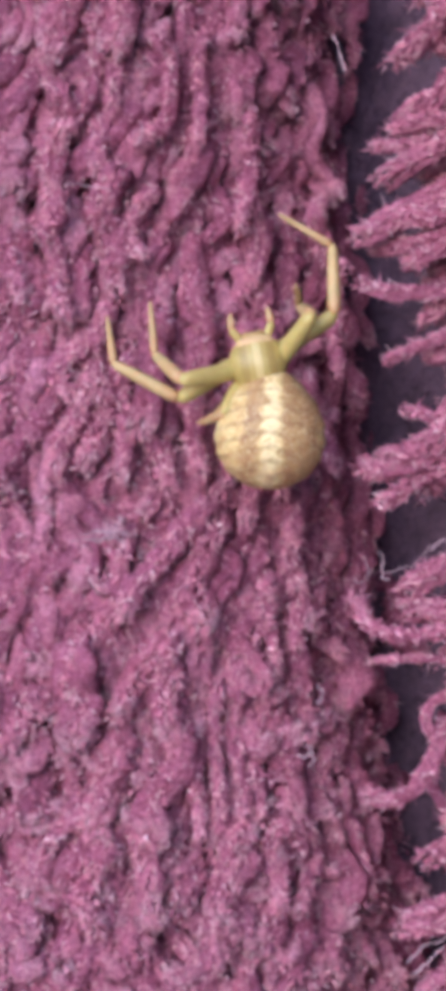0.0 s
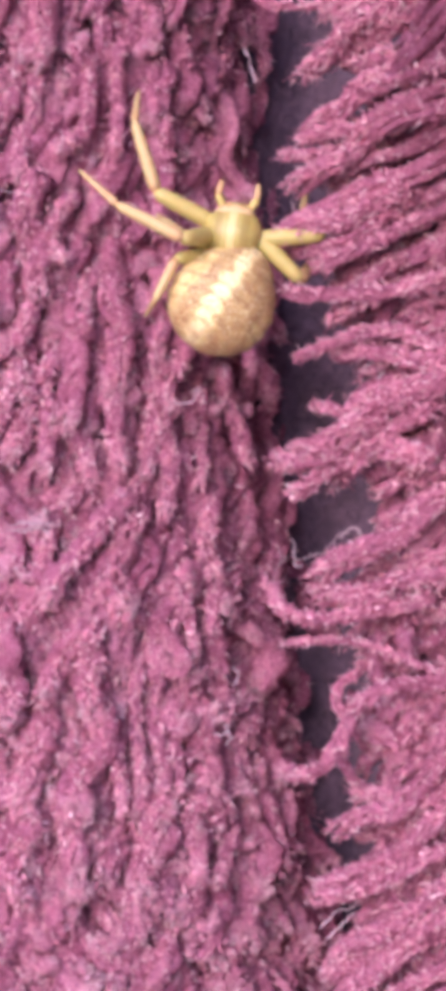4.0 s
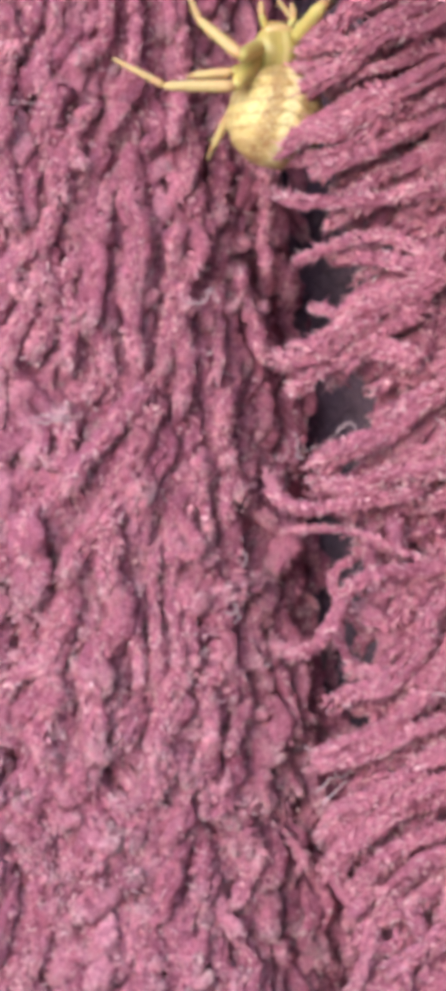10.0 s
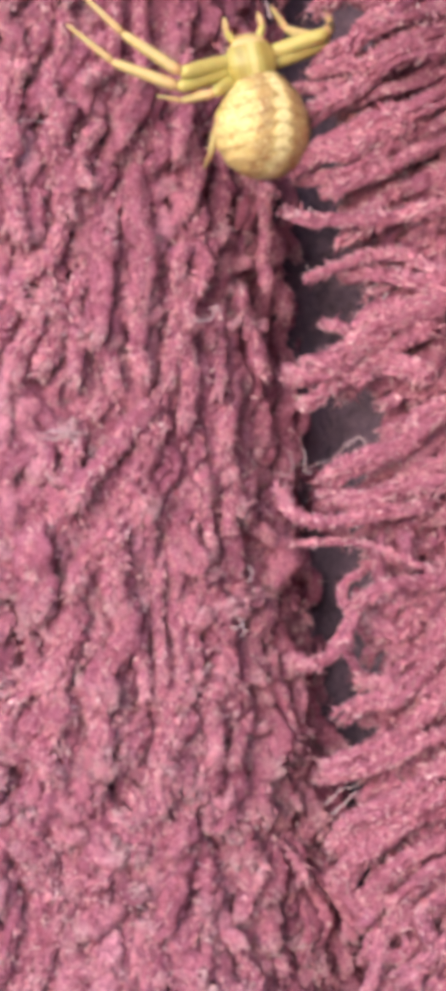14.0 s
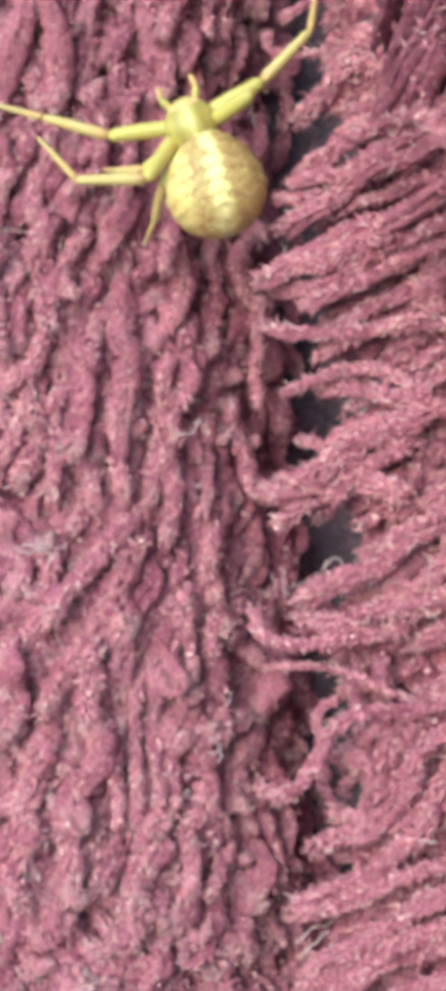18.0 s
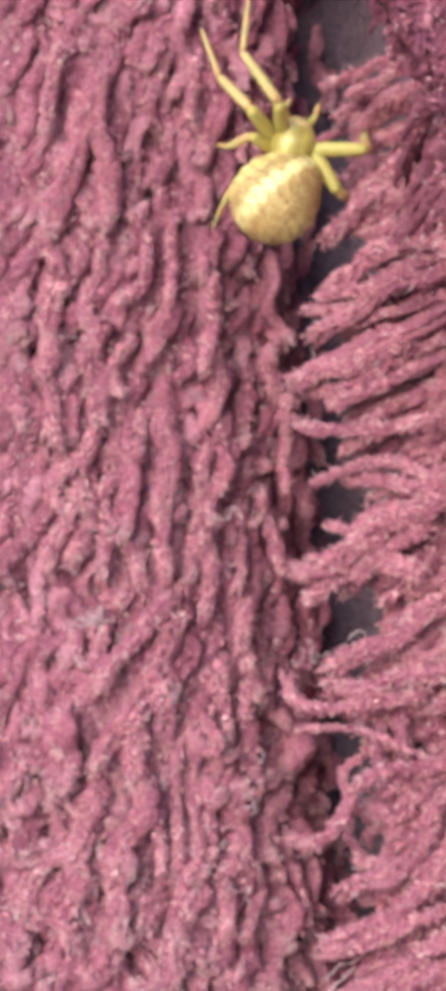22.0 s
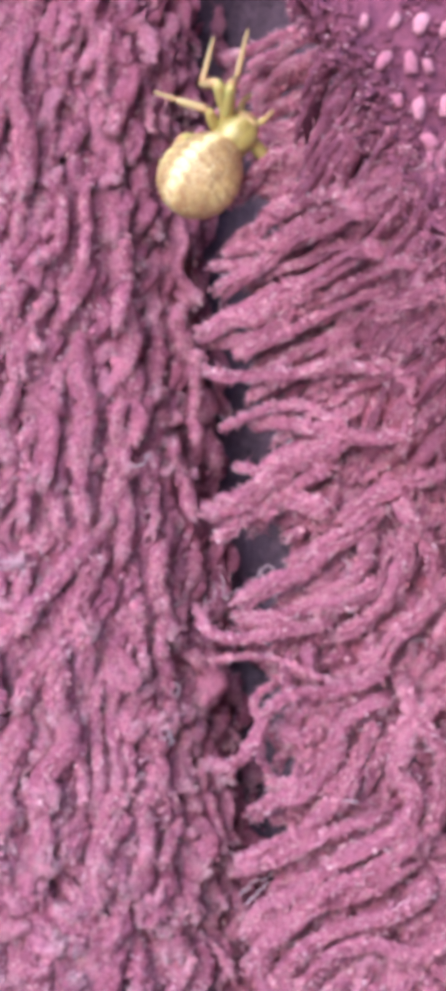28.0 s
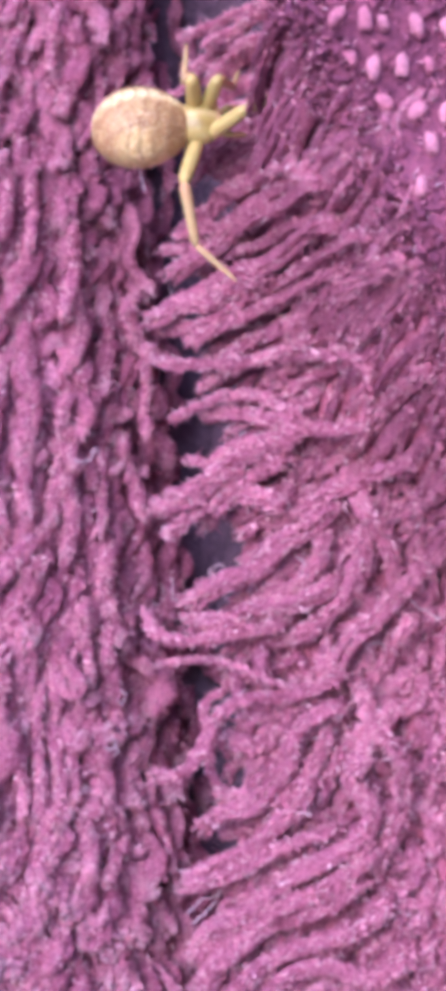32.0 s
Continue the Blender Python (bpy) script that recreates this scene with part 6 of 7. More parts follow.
    walk(legs['L4', 0], [
        (0, at(-0.80, 2.20, -0.40, -60, 0, 120)),
        (0.5, at(-0.80, 2.20, -0.40, -10, 0, 122)),
        (1, at(-0.8, 2.2, -0.4, 39.1, 0, 124.3)),
        (2, at(-0.8, 2.2, -0.4, 35, 0, 108.3)),
        (3, at(-0.8, 2.2, -0.4, 46.6, 0, 96.7)),
        (4, at(-0.8, 2.2, -0.4, 44.5, 0, 112.2)),
        (4.5, at(-0.8, 2.2, -0.4, 12.1, 0, 114.4)),
        (6.5, at(-0.8, 2.2, -0.4, 24.5, 0, 131.6)),
        (7, at(-0.8, 2.2, -0.4, -6.7, 0, 123.6)),
        (8, at(-0.8, 2.2, -0.4, -6.8, 0, 122)),
        (9, at(-0.8, 2.2, -0.4, -12.8, 0, 145.7)),
        (10, at(-0.8, 2.2, -0.4, -16, 0, 147.4)),
        (11, at(-0.8, 2.2, -0.4, -15.2, 0, 149.4)),
        (12, at(-0.8, 2.2, -0.4, -15.4, 0, 148.8)),
        (13, at(-0.8, 2.2, -0.4, 25.8, 0, 127.3)),
        (14, at(-0.8, 2.2, -0.4, 31.8, 0, 136.2)),
        (15, at(-0.8, 2.2, -0.4, 27.5, 0, 131)),
        (15.5, at(-0.8, 2.2, -0.4, 24.5, 0, 131.6)),
        (17.5, at(-0.8, 2.2, -0.4, 24.5, 0, 131.6)),
        (18, at(-0.8, 2.2, -0.4, 21.9, 0, 127.8)),
        (19, at(-0.8, 2.2, -0.4, 5.3, 0, 126.4)),
        (20, at(-0.8, 2.2, -0.4, 28.7, 0, 122.9)),
        (21, at(-0.8, 2.2, -0.4, 10.6, 0, 131.2)),
        (22, at(-0.8, 2.2, -0.4, 11.8, 0, 133)),
        (23, at(-0.8, 2.2, -0.4, 12.8, 0, 127.9)),
        (23.33, at(-0.8, 2.2, -0.4, -12.9, -30.2, 165.6)),
        (23.67, at(-0.8, 2.2, -0.4, -69.7, -26.6, -124.8)),
        (24, at(-0.8, 2.2, -0.4, -91.5, 5.9, -90)),
        (25, at(-0.8, 2.2, -0.4, -91.5, 5.9, -90)),
        (25.5, at(-0.8, 2.2, -0.4, -91.5, 5.9, -90)),
        (27.5, at(-0.8, 2.2, -0.4, -89.5, 5.9, -90)),
        (27.67, at(-0.8, 2.2, -0.4, -61.3, -32.3, -116.3)),
        (27.83, at(-0.8, 2.2, -0.4, 14.7, -36.2, 169.7)),
        (28, at(-0.8, 2.2, -0.4, 46.4, 0, 139.7)),
        (28.33, at(-0.8, 2.2, -0.4, 14.3, -37.3, 168.8)),
        (28.67, at(-0.8, 2.2, -0.4, -65, -33.2, -115.2)),
        (29, at(-0.8, 2.2, -0.4, -93.5, 6, -90)),
        (30, at(-0.8, 2.2, -0.4, -95.6, 6.1, -90)),
        (31, at(-0.8, 2.2, -0.4, -97.6, 6.2, -90)),
        (31.5, at(-0.8, 2.2, -0.4, -97.6, 6.2, -90)),
        (32, at(-0.8, 2.2, -0.4, -97.6, 6.2, -90)),
    ])
    walk(legs['L4', 1], [
        (0, at(-1.88, 1.58, -2.57, -75, 0, 110)),
        (0.5, at(-2.89, 0.90, -0.83, -20, 0, 125)),
        (1, at(-2.4, 1.11, 1.18, -63.6, 0, 120.6)),
        (1.5, at(-2.57, 1.33, 1.11, -30.8, 6.7, 143.2)),
        (2, at(-2.74, 1.56, 1.04, 2, 0, 165.7)),
        (3, at(-2.51, 2, 1.42, 2.9, 0, 159.1)),
        (4, at(-2.45, 1.53, 1.35, 2.7, 0, 160.7)),
        (4.5, at(-3.03, 1.19, 0.12, 1.3, 0, 160.6)),
        (6.5, at(-2.5, 0.69, 0.64, -21, 0, 153.3)),
        (7, at(-2.87, 0.83, -0.69, -29.9, 0, 144.6)),
        (8, at(-2.91, 0.89, -0.7, -6.4, 0, 126.7)),
        (9, at(-2.17, 0.19, -0.95, -51.8, 0, 173.2)),
        (10, at(-2.1, 0.18, -1.09, -34, 0, 165.3)),
        (11, at(-2.03, 0.12, -1.05, -33.1, 0, 162)),
        (12, at(-2.05, 0.14, -1.06, -52.3, 0, 178.1)),
        (13, at(-2.59, 0.84, 0.69, -50.1, 0, 164.7)),
        (14, at(-2.27, 0.67, 0.92, -36.8, 0, 158.4)),
        (15, at(-2.47, 0.74, 0.75, -42.8, 0, 164.6)),
        (15.5, at(-2.5, 0.69, 0.64, -21, 0, 153.3)),
        (17.5, at(-2.5, 0.69, 0.64, -21, 0, 153.3)),
        (18, at(-2.63, 0.78, 0.53, -42.6, 0, 140.4)),
        (19, at(-2.8, 0.72, -0.17, -14.7, 0, 152.1)),
        (20, at(-2.64, 1.01, 0.8, 0.8, 0, 157.6)),
        (20.5, at(-2.65, 0.79, 0.43, -31.8, 6.3, 136.4)),
        (21, at(-2.65, 0.58, 0.06, -64.4, 0, 115.1)),
        (22, at(-2.59, 0.53, 0.11, -31.9, 0, 146.6)),
        (23, at(-2.73, 0.7, 0.15, -23.5, 0, 152.5)),
        (23.5, at(-1.8, 1.58, -1.37, -48.3, 9.4, 111.3)),
        (24, at(-0.87, 2.46, -2.89, -73, 0, 70.1)),
        (25, at(-0.87, 2.46, -2.89, -73, 0, 70.1)),
        (25.5, at(-0.87, 2.46, -2.89, -73, 0, 70.1)),
        (27.5, at(-0.78, 2.46, -2.89, -74.9, 0, 67.5)),
        (27.75, at(-1.35, 1.67, -0.74, -62.9, 4.7, 110.1)),
        (28, at(-1.91, 0.89, 1.41, -50.9, 0, 152.6)),
        (28.5, at(-1.43, 1.67, -0.73, -61, 3.7, 112.3)),
        (29, at(-0.95, 2.46, -2.88, -71.1, 0, 72.1)),
        (30, at(-1.04, 2.46, -2.87, -69.2, 0, 73.7)),
        (31, at(-1.13, 2.47, -2.86, -67.3, 0, 75.1)),
        (31.5, at(-1.13, 2.47, -2.86, -67.3, 0, 75.1)),
        (32, at(-1.13, 2.47, -2.86, -67.3, 0, 75.1)),
    ])
    walk(legs['L4', 2], [
        (0, at(-2.44, 1.37, -4.79, -80, 0, 110)),
        (0.5, at(-4.66, -0.34, -1.62, -30, 0, 125)),
        (1, at(-3.28, 0.59, -0.89, -73.9, 0, 71.3)),
        (1.5, at(-3.3, -0.04, 0.11, -65.8, 2.8, 109.3)),
        (2, at(-3.31, -0.67, 1.12, -57.8, 0, 147.3)),
        (3, at(-3.33, -0.14, 1.53, -45.9, 0, 152.6)),
        (4, at(-3.21, -0.64, 1.46, -58.9, 0, 140.3)),
        (4.5, at(-3.79, -0.98, 0.18, -64.6, 0, 144.8)),
        (6.5, at(-3.46, -1.23, -0.18, -31.3, 0, 162.9)),
        (7, at(-4.02, -0.8, -1.84, -63, 0, 142.5)),
        (8, at(-4.74, -0.48, -0.95, -48.2, 0, 129.5)),
        (9, at(-2.34, -1.23, -2.76, -66.2, 0, -172)),
        (10, at(-2.58, -1.67, -2.37, -66.1, 0, -139.9)),
        (11, at(-2.63, -1.71, -2.31, -69.1, 0, -139.8)),
        (12, at(-2.1, -1.27, -2.88, -75.2, 0, -127.6)),
        (13, at(-2.98, -0.59, -1.08, -74.9, 0, -150.6)),
        (14, at(-2.95, -1.05, -0.46, -74.7, 0, 160.6)),
        (14.5, at(-2.93, -0.96, -0.63, -78.9, -8.8, -145.4)),
        (15, at(-2.92, -0.88, -0.81, -88.6, -10.5, -90)),
        (15.25, at(-3.19, -1.06, -0.5, -56.9, -19.7, -145.5)),
        (15.5, at(-3.46, -1.23, -0.18, -31.3, 0, 162.9)),
        (17.5, at(-3.46, -1.23, -0.18, -31.3, 0, 162.9)),
        (18, at(-3.71, -0.53, -1.03, -53.3, 0, 124.8)),
        (19, at(-3.85, -1.24, -0.76, -14, 0, 157.4)),
        (20, at(-3.52, -1.12, 0.83, -14.6, 0, 156.7)),
        (20.5, at(-3.53, -0.48, -0.59, 42.6, -13.6, 120.8)),
        (21, at(-3.55, 0.16, -2.01, 96.7, 9, 90)),
        (21.5, at(-3.61, -0.47, -1.56, 28.8, -16.1, 115.8)),
        (22, at(-3.67, -1.1, -1.1, -42.1, 0, 148.3)),
        (23, at(-3.7, -1.17, -0.76, -36.2, 0, 155.4)),
        (23.5, at(-2.6, 0.76, -2.92, -54.6, 7.2, 112.7)),
        (24, at(-1.5, 2.69, -5.09, -73, 0, 70.1)),
        (25, at(-1.5, 2.69, -5.09, -73, 0, 70.1)),
        (25.5, at(-1.5, 2.69, -5.09, -73, 0, 70.1)),
        (27.5, at(-1.33, 2.69, -5.11, -74.9, 0, 67.5)),
        (28, at(-2.58, -0.4, -0.37, -53.3, 0, 101.7)),
        (29, at(-1.66, 2.69, -5.06, -71.1, 0, 72.1)),
        (30, at(-1.83, 2.69, -5.02, -69.2, 0, 73.7)),
        (31, at(-1.99, 2.69, -4.99, -67.3, 0, 75.1)),
        (31.5, at(-1.99, 2.69, -4.99, -67.3, 0, 75.1)),
        (32, at(-1.99, 2.69, -4.99, -67.3, 0, 75.1)),
    ])
    walk(legs['R1', 0], [
        (0, at(0.8, 3.55, -0.25, 0, 0, -67.6)),
        (1, at(0.8, 3.55, -0.25, 40.6, 0, -106.2)),
        (2, at(0.8, 3.55, -0.25, -6.2, 0, -129.1)),
        (3, at(0.8, 3.55, -0.25, -6.4, 0, -127.2)),
        (4, at(0.8, 3.55, -0.25, -6.4, 0, -127.1)),
        (4.5, at(0.8, 3.55, -0.25, 16.7, 0, -92.4)),
        (6.5, at(0.8, 3.55, -0.25, 23.2, 0, -55.5)),
        (7, at(0.8, 3.55, -0.25, 6.9, 0, -120.8)),
        (8, at(0.8, 3.55, -0.25, 46.8, 0, -56.4)),
        (9, at(0.8, 3.55, -0.25, 49.8, 0, -62)),
        (10, at(0.8, 3.55, -0.25, 59.7, 0, -10)),
        (11, at(0.8, 3.55, -0.25, 54.3, 0, -19)),
        (12, at(0.8, 3.55, -0.25, 51.1, 0, -15.8)),
        (12.5, at(0.8, 3.55, -0.25, 32.5, 5.9, -50.7)),
        (13, at(0.8, 3.55, -0.25, 14, 0, -85.6)),
        (14, at(0.8, 3.55, -0.25, 7.9, 0, -80.8)),
        (15, at(0.8, 3.55, -0.25, 13.8, 0, -79)),
        (15.5, at(0.8, 3.55, -0.25, 23.2, 0, -55.5)),
        (17.5, at(0.8, 3.55, -0.25, 23.2, 0, -55.5)),
        (18, at(0.8, 3.55, -0.25, 2, 0, -82.1)),
        (19, at(0.8, 3.55, -0.25, 0, 0, -90.2)),
        (20, at(0.8, 3.55, -0.25, -2, 0, -90.1)),
        (21, at(0.8, 3.55, -0.25, -10.5, 0, -131.9)),
        (22, at(0.8, 3.55, -0.25, -11.3, 0, -135.6)),
        (23, at(0.8, 3.55, -0.25, 12.5, 0, -133.6)),
        (24, at(0.8, 3.55, -0.25, -10.9, 0, -137.6)),
        (25, at(0.8, 3.55, -0.25, 18.4, 0, -127.6)),
        (25.5, at(0.8, 3.55, -0.25, 23.2, 0, -55.5)),
        (27.5, at(0.80, 3.55, -0.25, -50, 0, -100)),
        (28, at(0.80, 3.55, -0.25, -50, 0, -100)),
        (28.4, at(0.80, 3.55, -0.25, -8, 0, -112)),
        (29, at(0.8, 3.55, -0.25, 40.2, 0, -123.6)),
        (30, at(0.8, 3.55, -0.25, 46.9, 0, -123.9)),
        (30.5, at(0.8, 3.55, -0.25, 55.9, 3.3, -84.4)),
        (31, at(0.8, 3.55, -0.25, 65, 0, -44.9)),
        (31.5, at(0.8, 3.55, -0.25, 48.5, 0, -9.4)),
        (32, at(0.8, 3.55, -0.25, 46.7, 0, -5.1)),
    ])
    walk(legs['R1', 1], [
        (0, at(4.04, 4.88, -0.25, -16.4, 0, -9.8)),
        (0.5, at(3.69, 3.85, 0.89, -41.3, 10.5, -55.2)),
        (1, at(3.35, 2.81, 2.03, -66.2, 0, -100.6)),
        (2, at(3.5, 1.36, -0.63, -57.2, 0, -85.9)),
        (3, at(3.57, 1.45, -0.64, -66.6, 0, -48.9)),
        (4, at(3.57, 1.45, -0.64, -68.1, 0, -10.3)),
        (4.5, at(4.15, 3.41, 0.76, -59.1, 0, 22.1)),
        (6.5, at(3.45, 5.37, 1.13, -58.1, 0, -5.3)),
        (7, at(3.79, 1.77, 0.17, 4.4, 0, -33.6)),
        (8, at(2.8, 4.87, 2.3, -59.7, 0, -58.1)),
        (9, at(2.79, 4.61, 2.42, -58.9, 0, -71.9)),
        (10, at(1.11, 5.29, 2.77, -49.8, 0, -68)),
        (11, at(1.47, 5.48, 2.59, -55.4, 0, -71.8)),
        (12, at(1.4, 5.66, 2.47, -55.8, 0, -71.2)),
        (13, at(4.19, 3.81, 0.59, -54.1, 0, -60.2)),
        (14, at(4.22, 4.1, 0.23, -65.7, 0, -52.7)),
        (15, at(4.14, 4.2, 0.58, -57, 0, -55.3)),
        (15.5, at(3.45, 5.37, 1.13, -58.1, 0, -5.3)),
        (17.5, at(3.45, 5.37, 1.13, -58.1, 0, -5.3)),
        (17.75, at(3.86, 4.7, 0.5, -28.2, -8.3, -35.6)),
        (18, at(4.26, 4.03, -0.13, 1.8, 0, -65.8)),
        (19, at(4.3, 3.54, -0.25, 0, 0, -52.9)),
        (20, at(4.3, 3.54, -0.37, -1.5, 0, -50.5)),
        (21, at(3.36, 1.25, -0.89, -31.7, 0, -25.6)),
        (21.5, at(3.28, 1.17, -0.91, -55.9, 8.4, -57.5)),
        (22, at(3.2, 1.1, -0.94, -80.9, 2.4, -90)),
        (23, at(3.27, 1.19, 0.51, -92.3, -3.6, -90)),
        (24, at(3.12, 1.01, -0.91, -44.2, 0, -32.5)),
        (25, at(3.43, 1.52, 0.85, -71.2, 0, 29.5)),
        (25.5, at(3.45, 5.37, 1.13, -58.1, 0, -5.3)),
        (27.5, at(3.02, 3.16, -2.93, -68, 0, -75)),
        (28, at(3.02, 3.16, -2.93, -68, 0, -75)),
        (28.4, at(4.01, 2.25, -0.74, -20, 0, -75)),
        (29, at(3.03, 2.07, 2.01, -22.3, 0, 15.9)),
        (30, at(2.79, 2.21, 2.3, -10.4, 0, 32)),
        (30.5, at(2.31, 3.41, 2.61, -54.4, 29.2, -27.9)),
        (31, at(1.84, 4.6, 2.92, -101, 3.5, -90)),
        (31.17, at(1.62, 5.01, 2.74, -56, 17.2, -77.5)),
        (31.33, at(1.4, 5.42, 2.55, 4, 15.4, -54.2)),
        (31.5, at(1.18, 5.84, 2.37, 48.2, 0, -44.1)),
        (32, at(1.01, 5.94, 2.3, 51.8, 0, -40.8)),
    ])
    walk(legs['R1', 2], [
        (0, at(4.63, 8.28, -1.27, 0, 0, 49)),
        (0.5, at(4.7, 5.41, -1.27, -26.3, 9.2, 10.9)),
        (1, at(4.78, 2.54, -1.27, -52.6, 0, -27.2)),
        (1.5, at(5.11, 2.02, -2.46, -8.5, -8.8, -48.8)),
        (2, at(5.45, 1.49, -3.65, 35.5, 0, -70.4)),
        (3, at(4.65, 2.39, -3.94, 64.1, 0, -55.4)),
        (3.5, at(4.23, 2.58, -3.96, -1.3, -22.1, -21.6)),
        (4, at(3.81, 2.77, -3.98, -66.6, 0, 12.3)),
        (4.5, at(3.46, 5.12, -2.33, -72, 0, 3.8)),
        (6.5, at(3.62, 7.26, -1.93, -44.2, 0, 48.3)),
        (7, at(5.77, 4.76, 0.45, -3.2, 0, 23.6)),
        (8, at(4.34, 5.83, -0.81, 2.8, 0, -20.2)),
        (9, at(4.56, 5.18, -0.66, -35.3, 0, -31.3)),
        (10, at(3.26, 6.16, 0.02, -44.5, 0, -31.6)),
        (11, at(3.41, 6.12, -0.37, -62.8, 0, -33.2)),
        (12, at(3.31, 6.32, -0.5, -61.6, 0, -37.1)),
        (13, at(6.02, 4.86, -2.32, -33.3, 0, -19.1)),
        (14, at(5.4, 5, -3.05, -44.4, 0, -7)),
        (15, at(5.75, 5.31, -2.44, 1.8, 0, -7.1)),
        (15.5, at(3.62, 7.26, -1.93, -44.2, 0, 48.3)),
        (17.5, at(3.62, 7.26, -1.93, -44.2, 0, 48.3)),
        (17.75, at(5.59, 6.38, -0.97, -36.4, -2.8, 9)),
        (18, at(7.55, 5.5, -0.01, -28.6, 0, -30.3)),
        (19, at(7.17, 5.71, -0.25, 0, 0, 19.2)),
        (20, at(7.08, 5.83, -0.47, 0.7, 0, 19.6)),
        (21, at(4.68, 4.02, -2.78, 9.7, 0, 43.4)),
        (21.5, at(4.23, 2.63, -3.64, -34, 38.4, -18.4)),
        (22, at(3.77, 1.25, -4.49, -89.1, 12, -90)),
        (22.5, at(3.45, 1.11, -3.79, -77.9, 10.3, -31.1)),
        (23, at(3.13, 0.96, -3.08, -73.4, 0, 25.9)),
        (24, at(4.5, 3.19, -3.43, -55.5, 0, 33.4)),
        (25, at(2.86, 2.53, -2.55, -58.1, 0, 42)),
        (25.5, at(3.62, 7.26, -1.93, -44.2, 0, 48.3)),
        (27.5, at(4.32, 3.51, -6.27, -78, 0, -70)),
        (28, at(4.32, 3.51, -6.27, -78, 0, -70)),
        (28.4, at(7.28, 3.13, -1.97, -40, 0, -60)),
        (29, at(2.11, 5.28, 0.64, 5.7, 0, 17.8)),
        (30, at(0.91, 5.22, 1.65, 12.2, 0, 36.3)),
        (31, at(1.16, 4.81, -0.6, -44.5, 0, 68.1)),
        (31.25, at(2, 6.19, 2.23, -17.8, -10.3, 26.5)),
        (31.5, at(2.85, 7.56, 5.05, 8.9, 0, -15.2)),
        (32, at(2.47, 7.62, 5.13, 7.6, 0, -22.6)),
    ])
    walk(legs['R2', 0], [
        (0, at(0.95, 3.1, -0.3, 41.8, 0, -46.1)),
        (1, at(0.95, 3.1, -0.3, -2.7, 0, -79)),
        (2, at(0.95, 3.1, -0.3, -2.7, 0, -79)),
        (3, at(0.95, 3.1, -0.3, -2.7, 0, -79)),
        (4, at(0.95, 3.1, -0.3, -2.7, 0, -79)),
        (4.5, at(0.95, 3.1, -0.3, -2.7, 0, -79)),
        (6.5, at(0.95, 3.1, -0.3, -2.7, 0, -79)),
        (7, at(0.95, 3.1, -0.3, -2.7, 0, -79)),
        (8, at(0.95, 3.1, -0.3, 71, 0, -78)),
        (9, at(0.95, 3.1, -0.3, -2.7, 0, -79)),
        (10, at(0.95, 3.1, -0.3, -2.7, 0, -79)),
        (11, at(0.95, 3.1, -0.3, -2.7, 0, -79)),
        (12, at(0.95, 3.1, -0.3, -2.7, 0, -79)),
        (12.5, at(0.95, 3.1, -0.3, 36.2, 1.1, -75.8)),
        (13, at(0.95, 3.1, -0.3, 75.1, 0, -72.6)),
        (13.5, at(0.95, 3.1, -0.3, 36.2, 1.1, -75.8)),
        (14, at(0.95, 3.1, -0.3, -2.7, 0, -79)),
        (14.33, at(0.95, 3.1, -0.3, 13.3, 36.9, -40.9)),
        (14.67, at(0.95, 3.1, -0.3, 81.8, 39.8, 49.7)),
        (15, at(0.95, 3.1, -0.3, 101.1, 4, 90)),
        (15.17, at(0.95, 3.1, -0.3, 81.8, 39.8, 49.7)),
        (15.33, at(0.95, 3.1, -0.3, 13.3, 36.9, -40.9)),
        (15.5, at(0.95, 3.1, -0.3, -2.7, 0, -79)),
        (17.5, at(0.95, 3.1, -0.3, -2.7, 0, -79)),
        (18, at(0.95, 3.1, -0.3, 47.4, 0, -88.8)),
        (19, at(0.95, 3.1, -0.3, 59.6, 0, -42.5)),
        (20, at(0.95, 3.1, -0.3, 57.2, 0, -41.7)),
        (21, at(0.95, 3.1, -0.3, -2.7, 0, -79)),
        (22, at(0.95, 3.1, -0.3, -2.7, 0, -79)),
        (23, at(0.95, 3.1, -0.3, -2.7, 0, -79)),
        (23.33, at(0.95, 3.1, -0.3, -13.4, -22.8, -29.6)),
        (23.67, at(0.95, 3.1, -0.3, -50.2, -22.8, 51.4)),
        (24, at(0.95, 3.1, -0.3, -60.9, 0, 100.8)),
        (25, at(0.95, 3.1, -0.3, -60.9, 0, 100.8)),
        (25.5, at(0.95, 3.1, -0.3, -60.9, 0, 100.8)),
        (27.5, at(0.95, 3.1, -0.3, -62.6, 0, 101.5)),
        (28, at(0.95, 3.1, -0.3, -60.9, 0, 100.8)),
        (29, at(0.95, 3.1, -0.3, -59.2, 0, 100.1)),
        (30, at(0.95, 3.1, -0.3, -57.4, 0, 99.6)),
        (30.33, at(0.95, 3.1, -0.3, -37.6, 27.7, 139.7)),
        (30.67, at(0.95, 3.1, -0.3, 10.6, 27.7, -151.2)),
        (31, at(0.95, 3.1, -0.3, 30.5, 0, -111.1)),
        (31.5, at(0.95, 3.1, -0.3, 17.7, 0, -106.1)),
        (32, at(0.95, 3.1, -0.3, 12, 0, -107.4)),
    ])
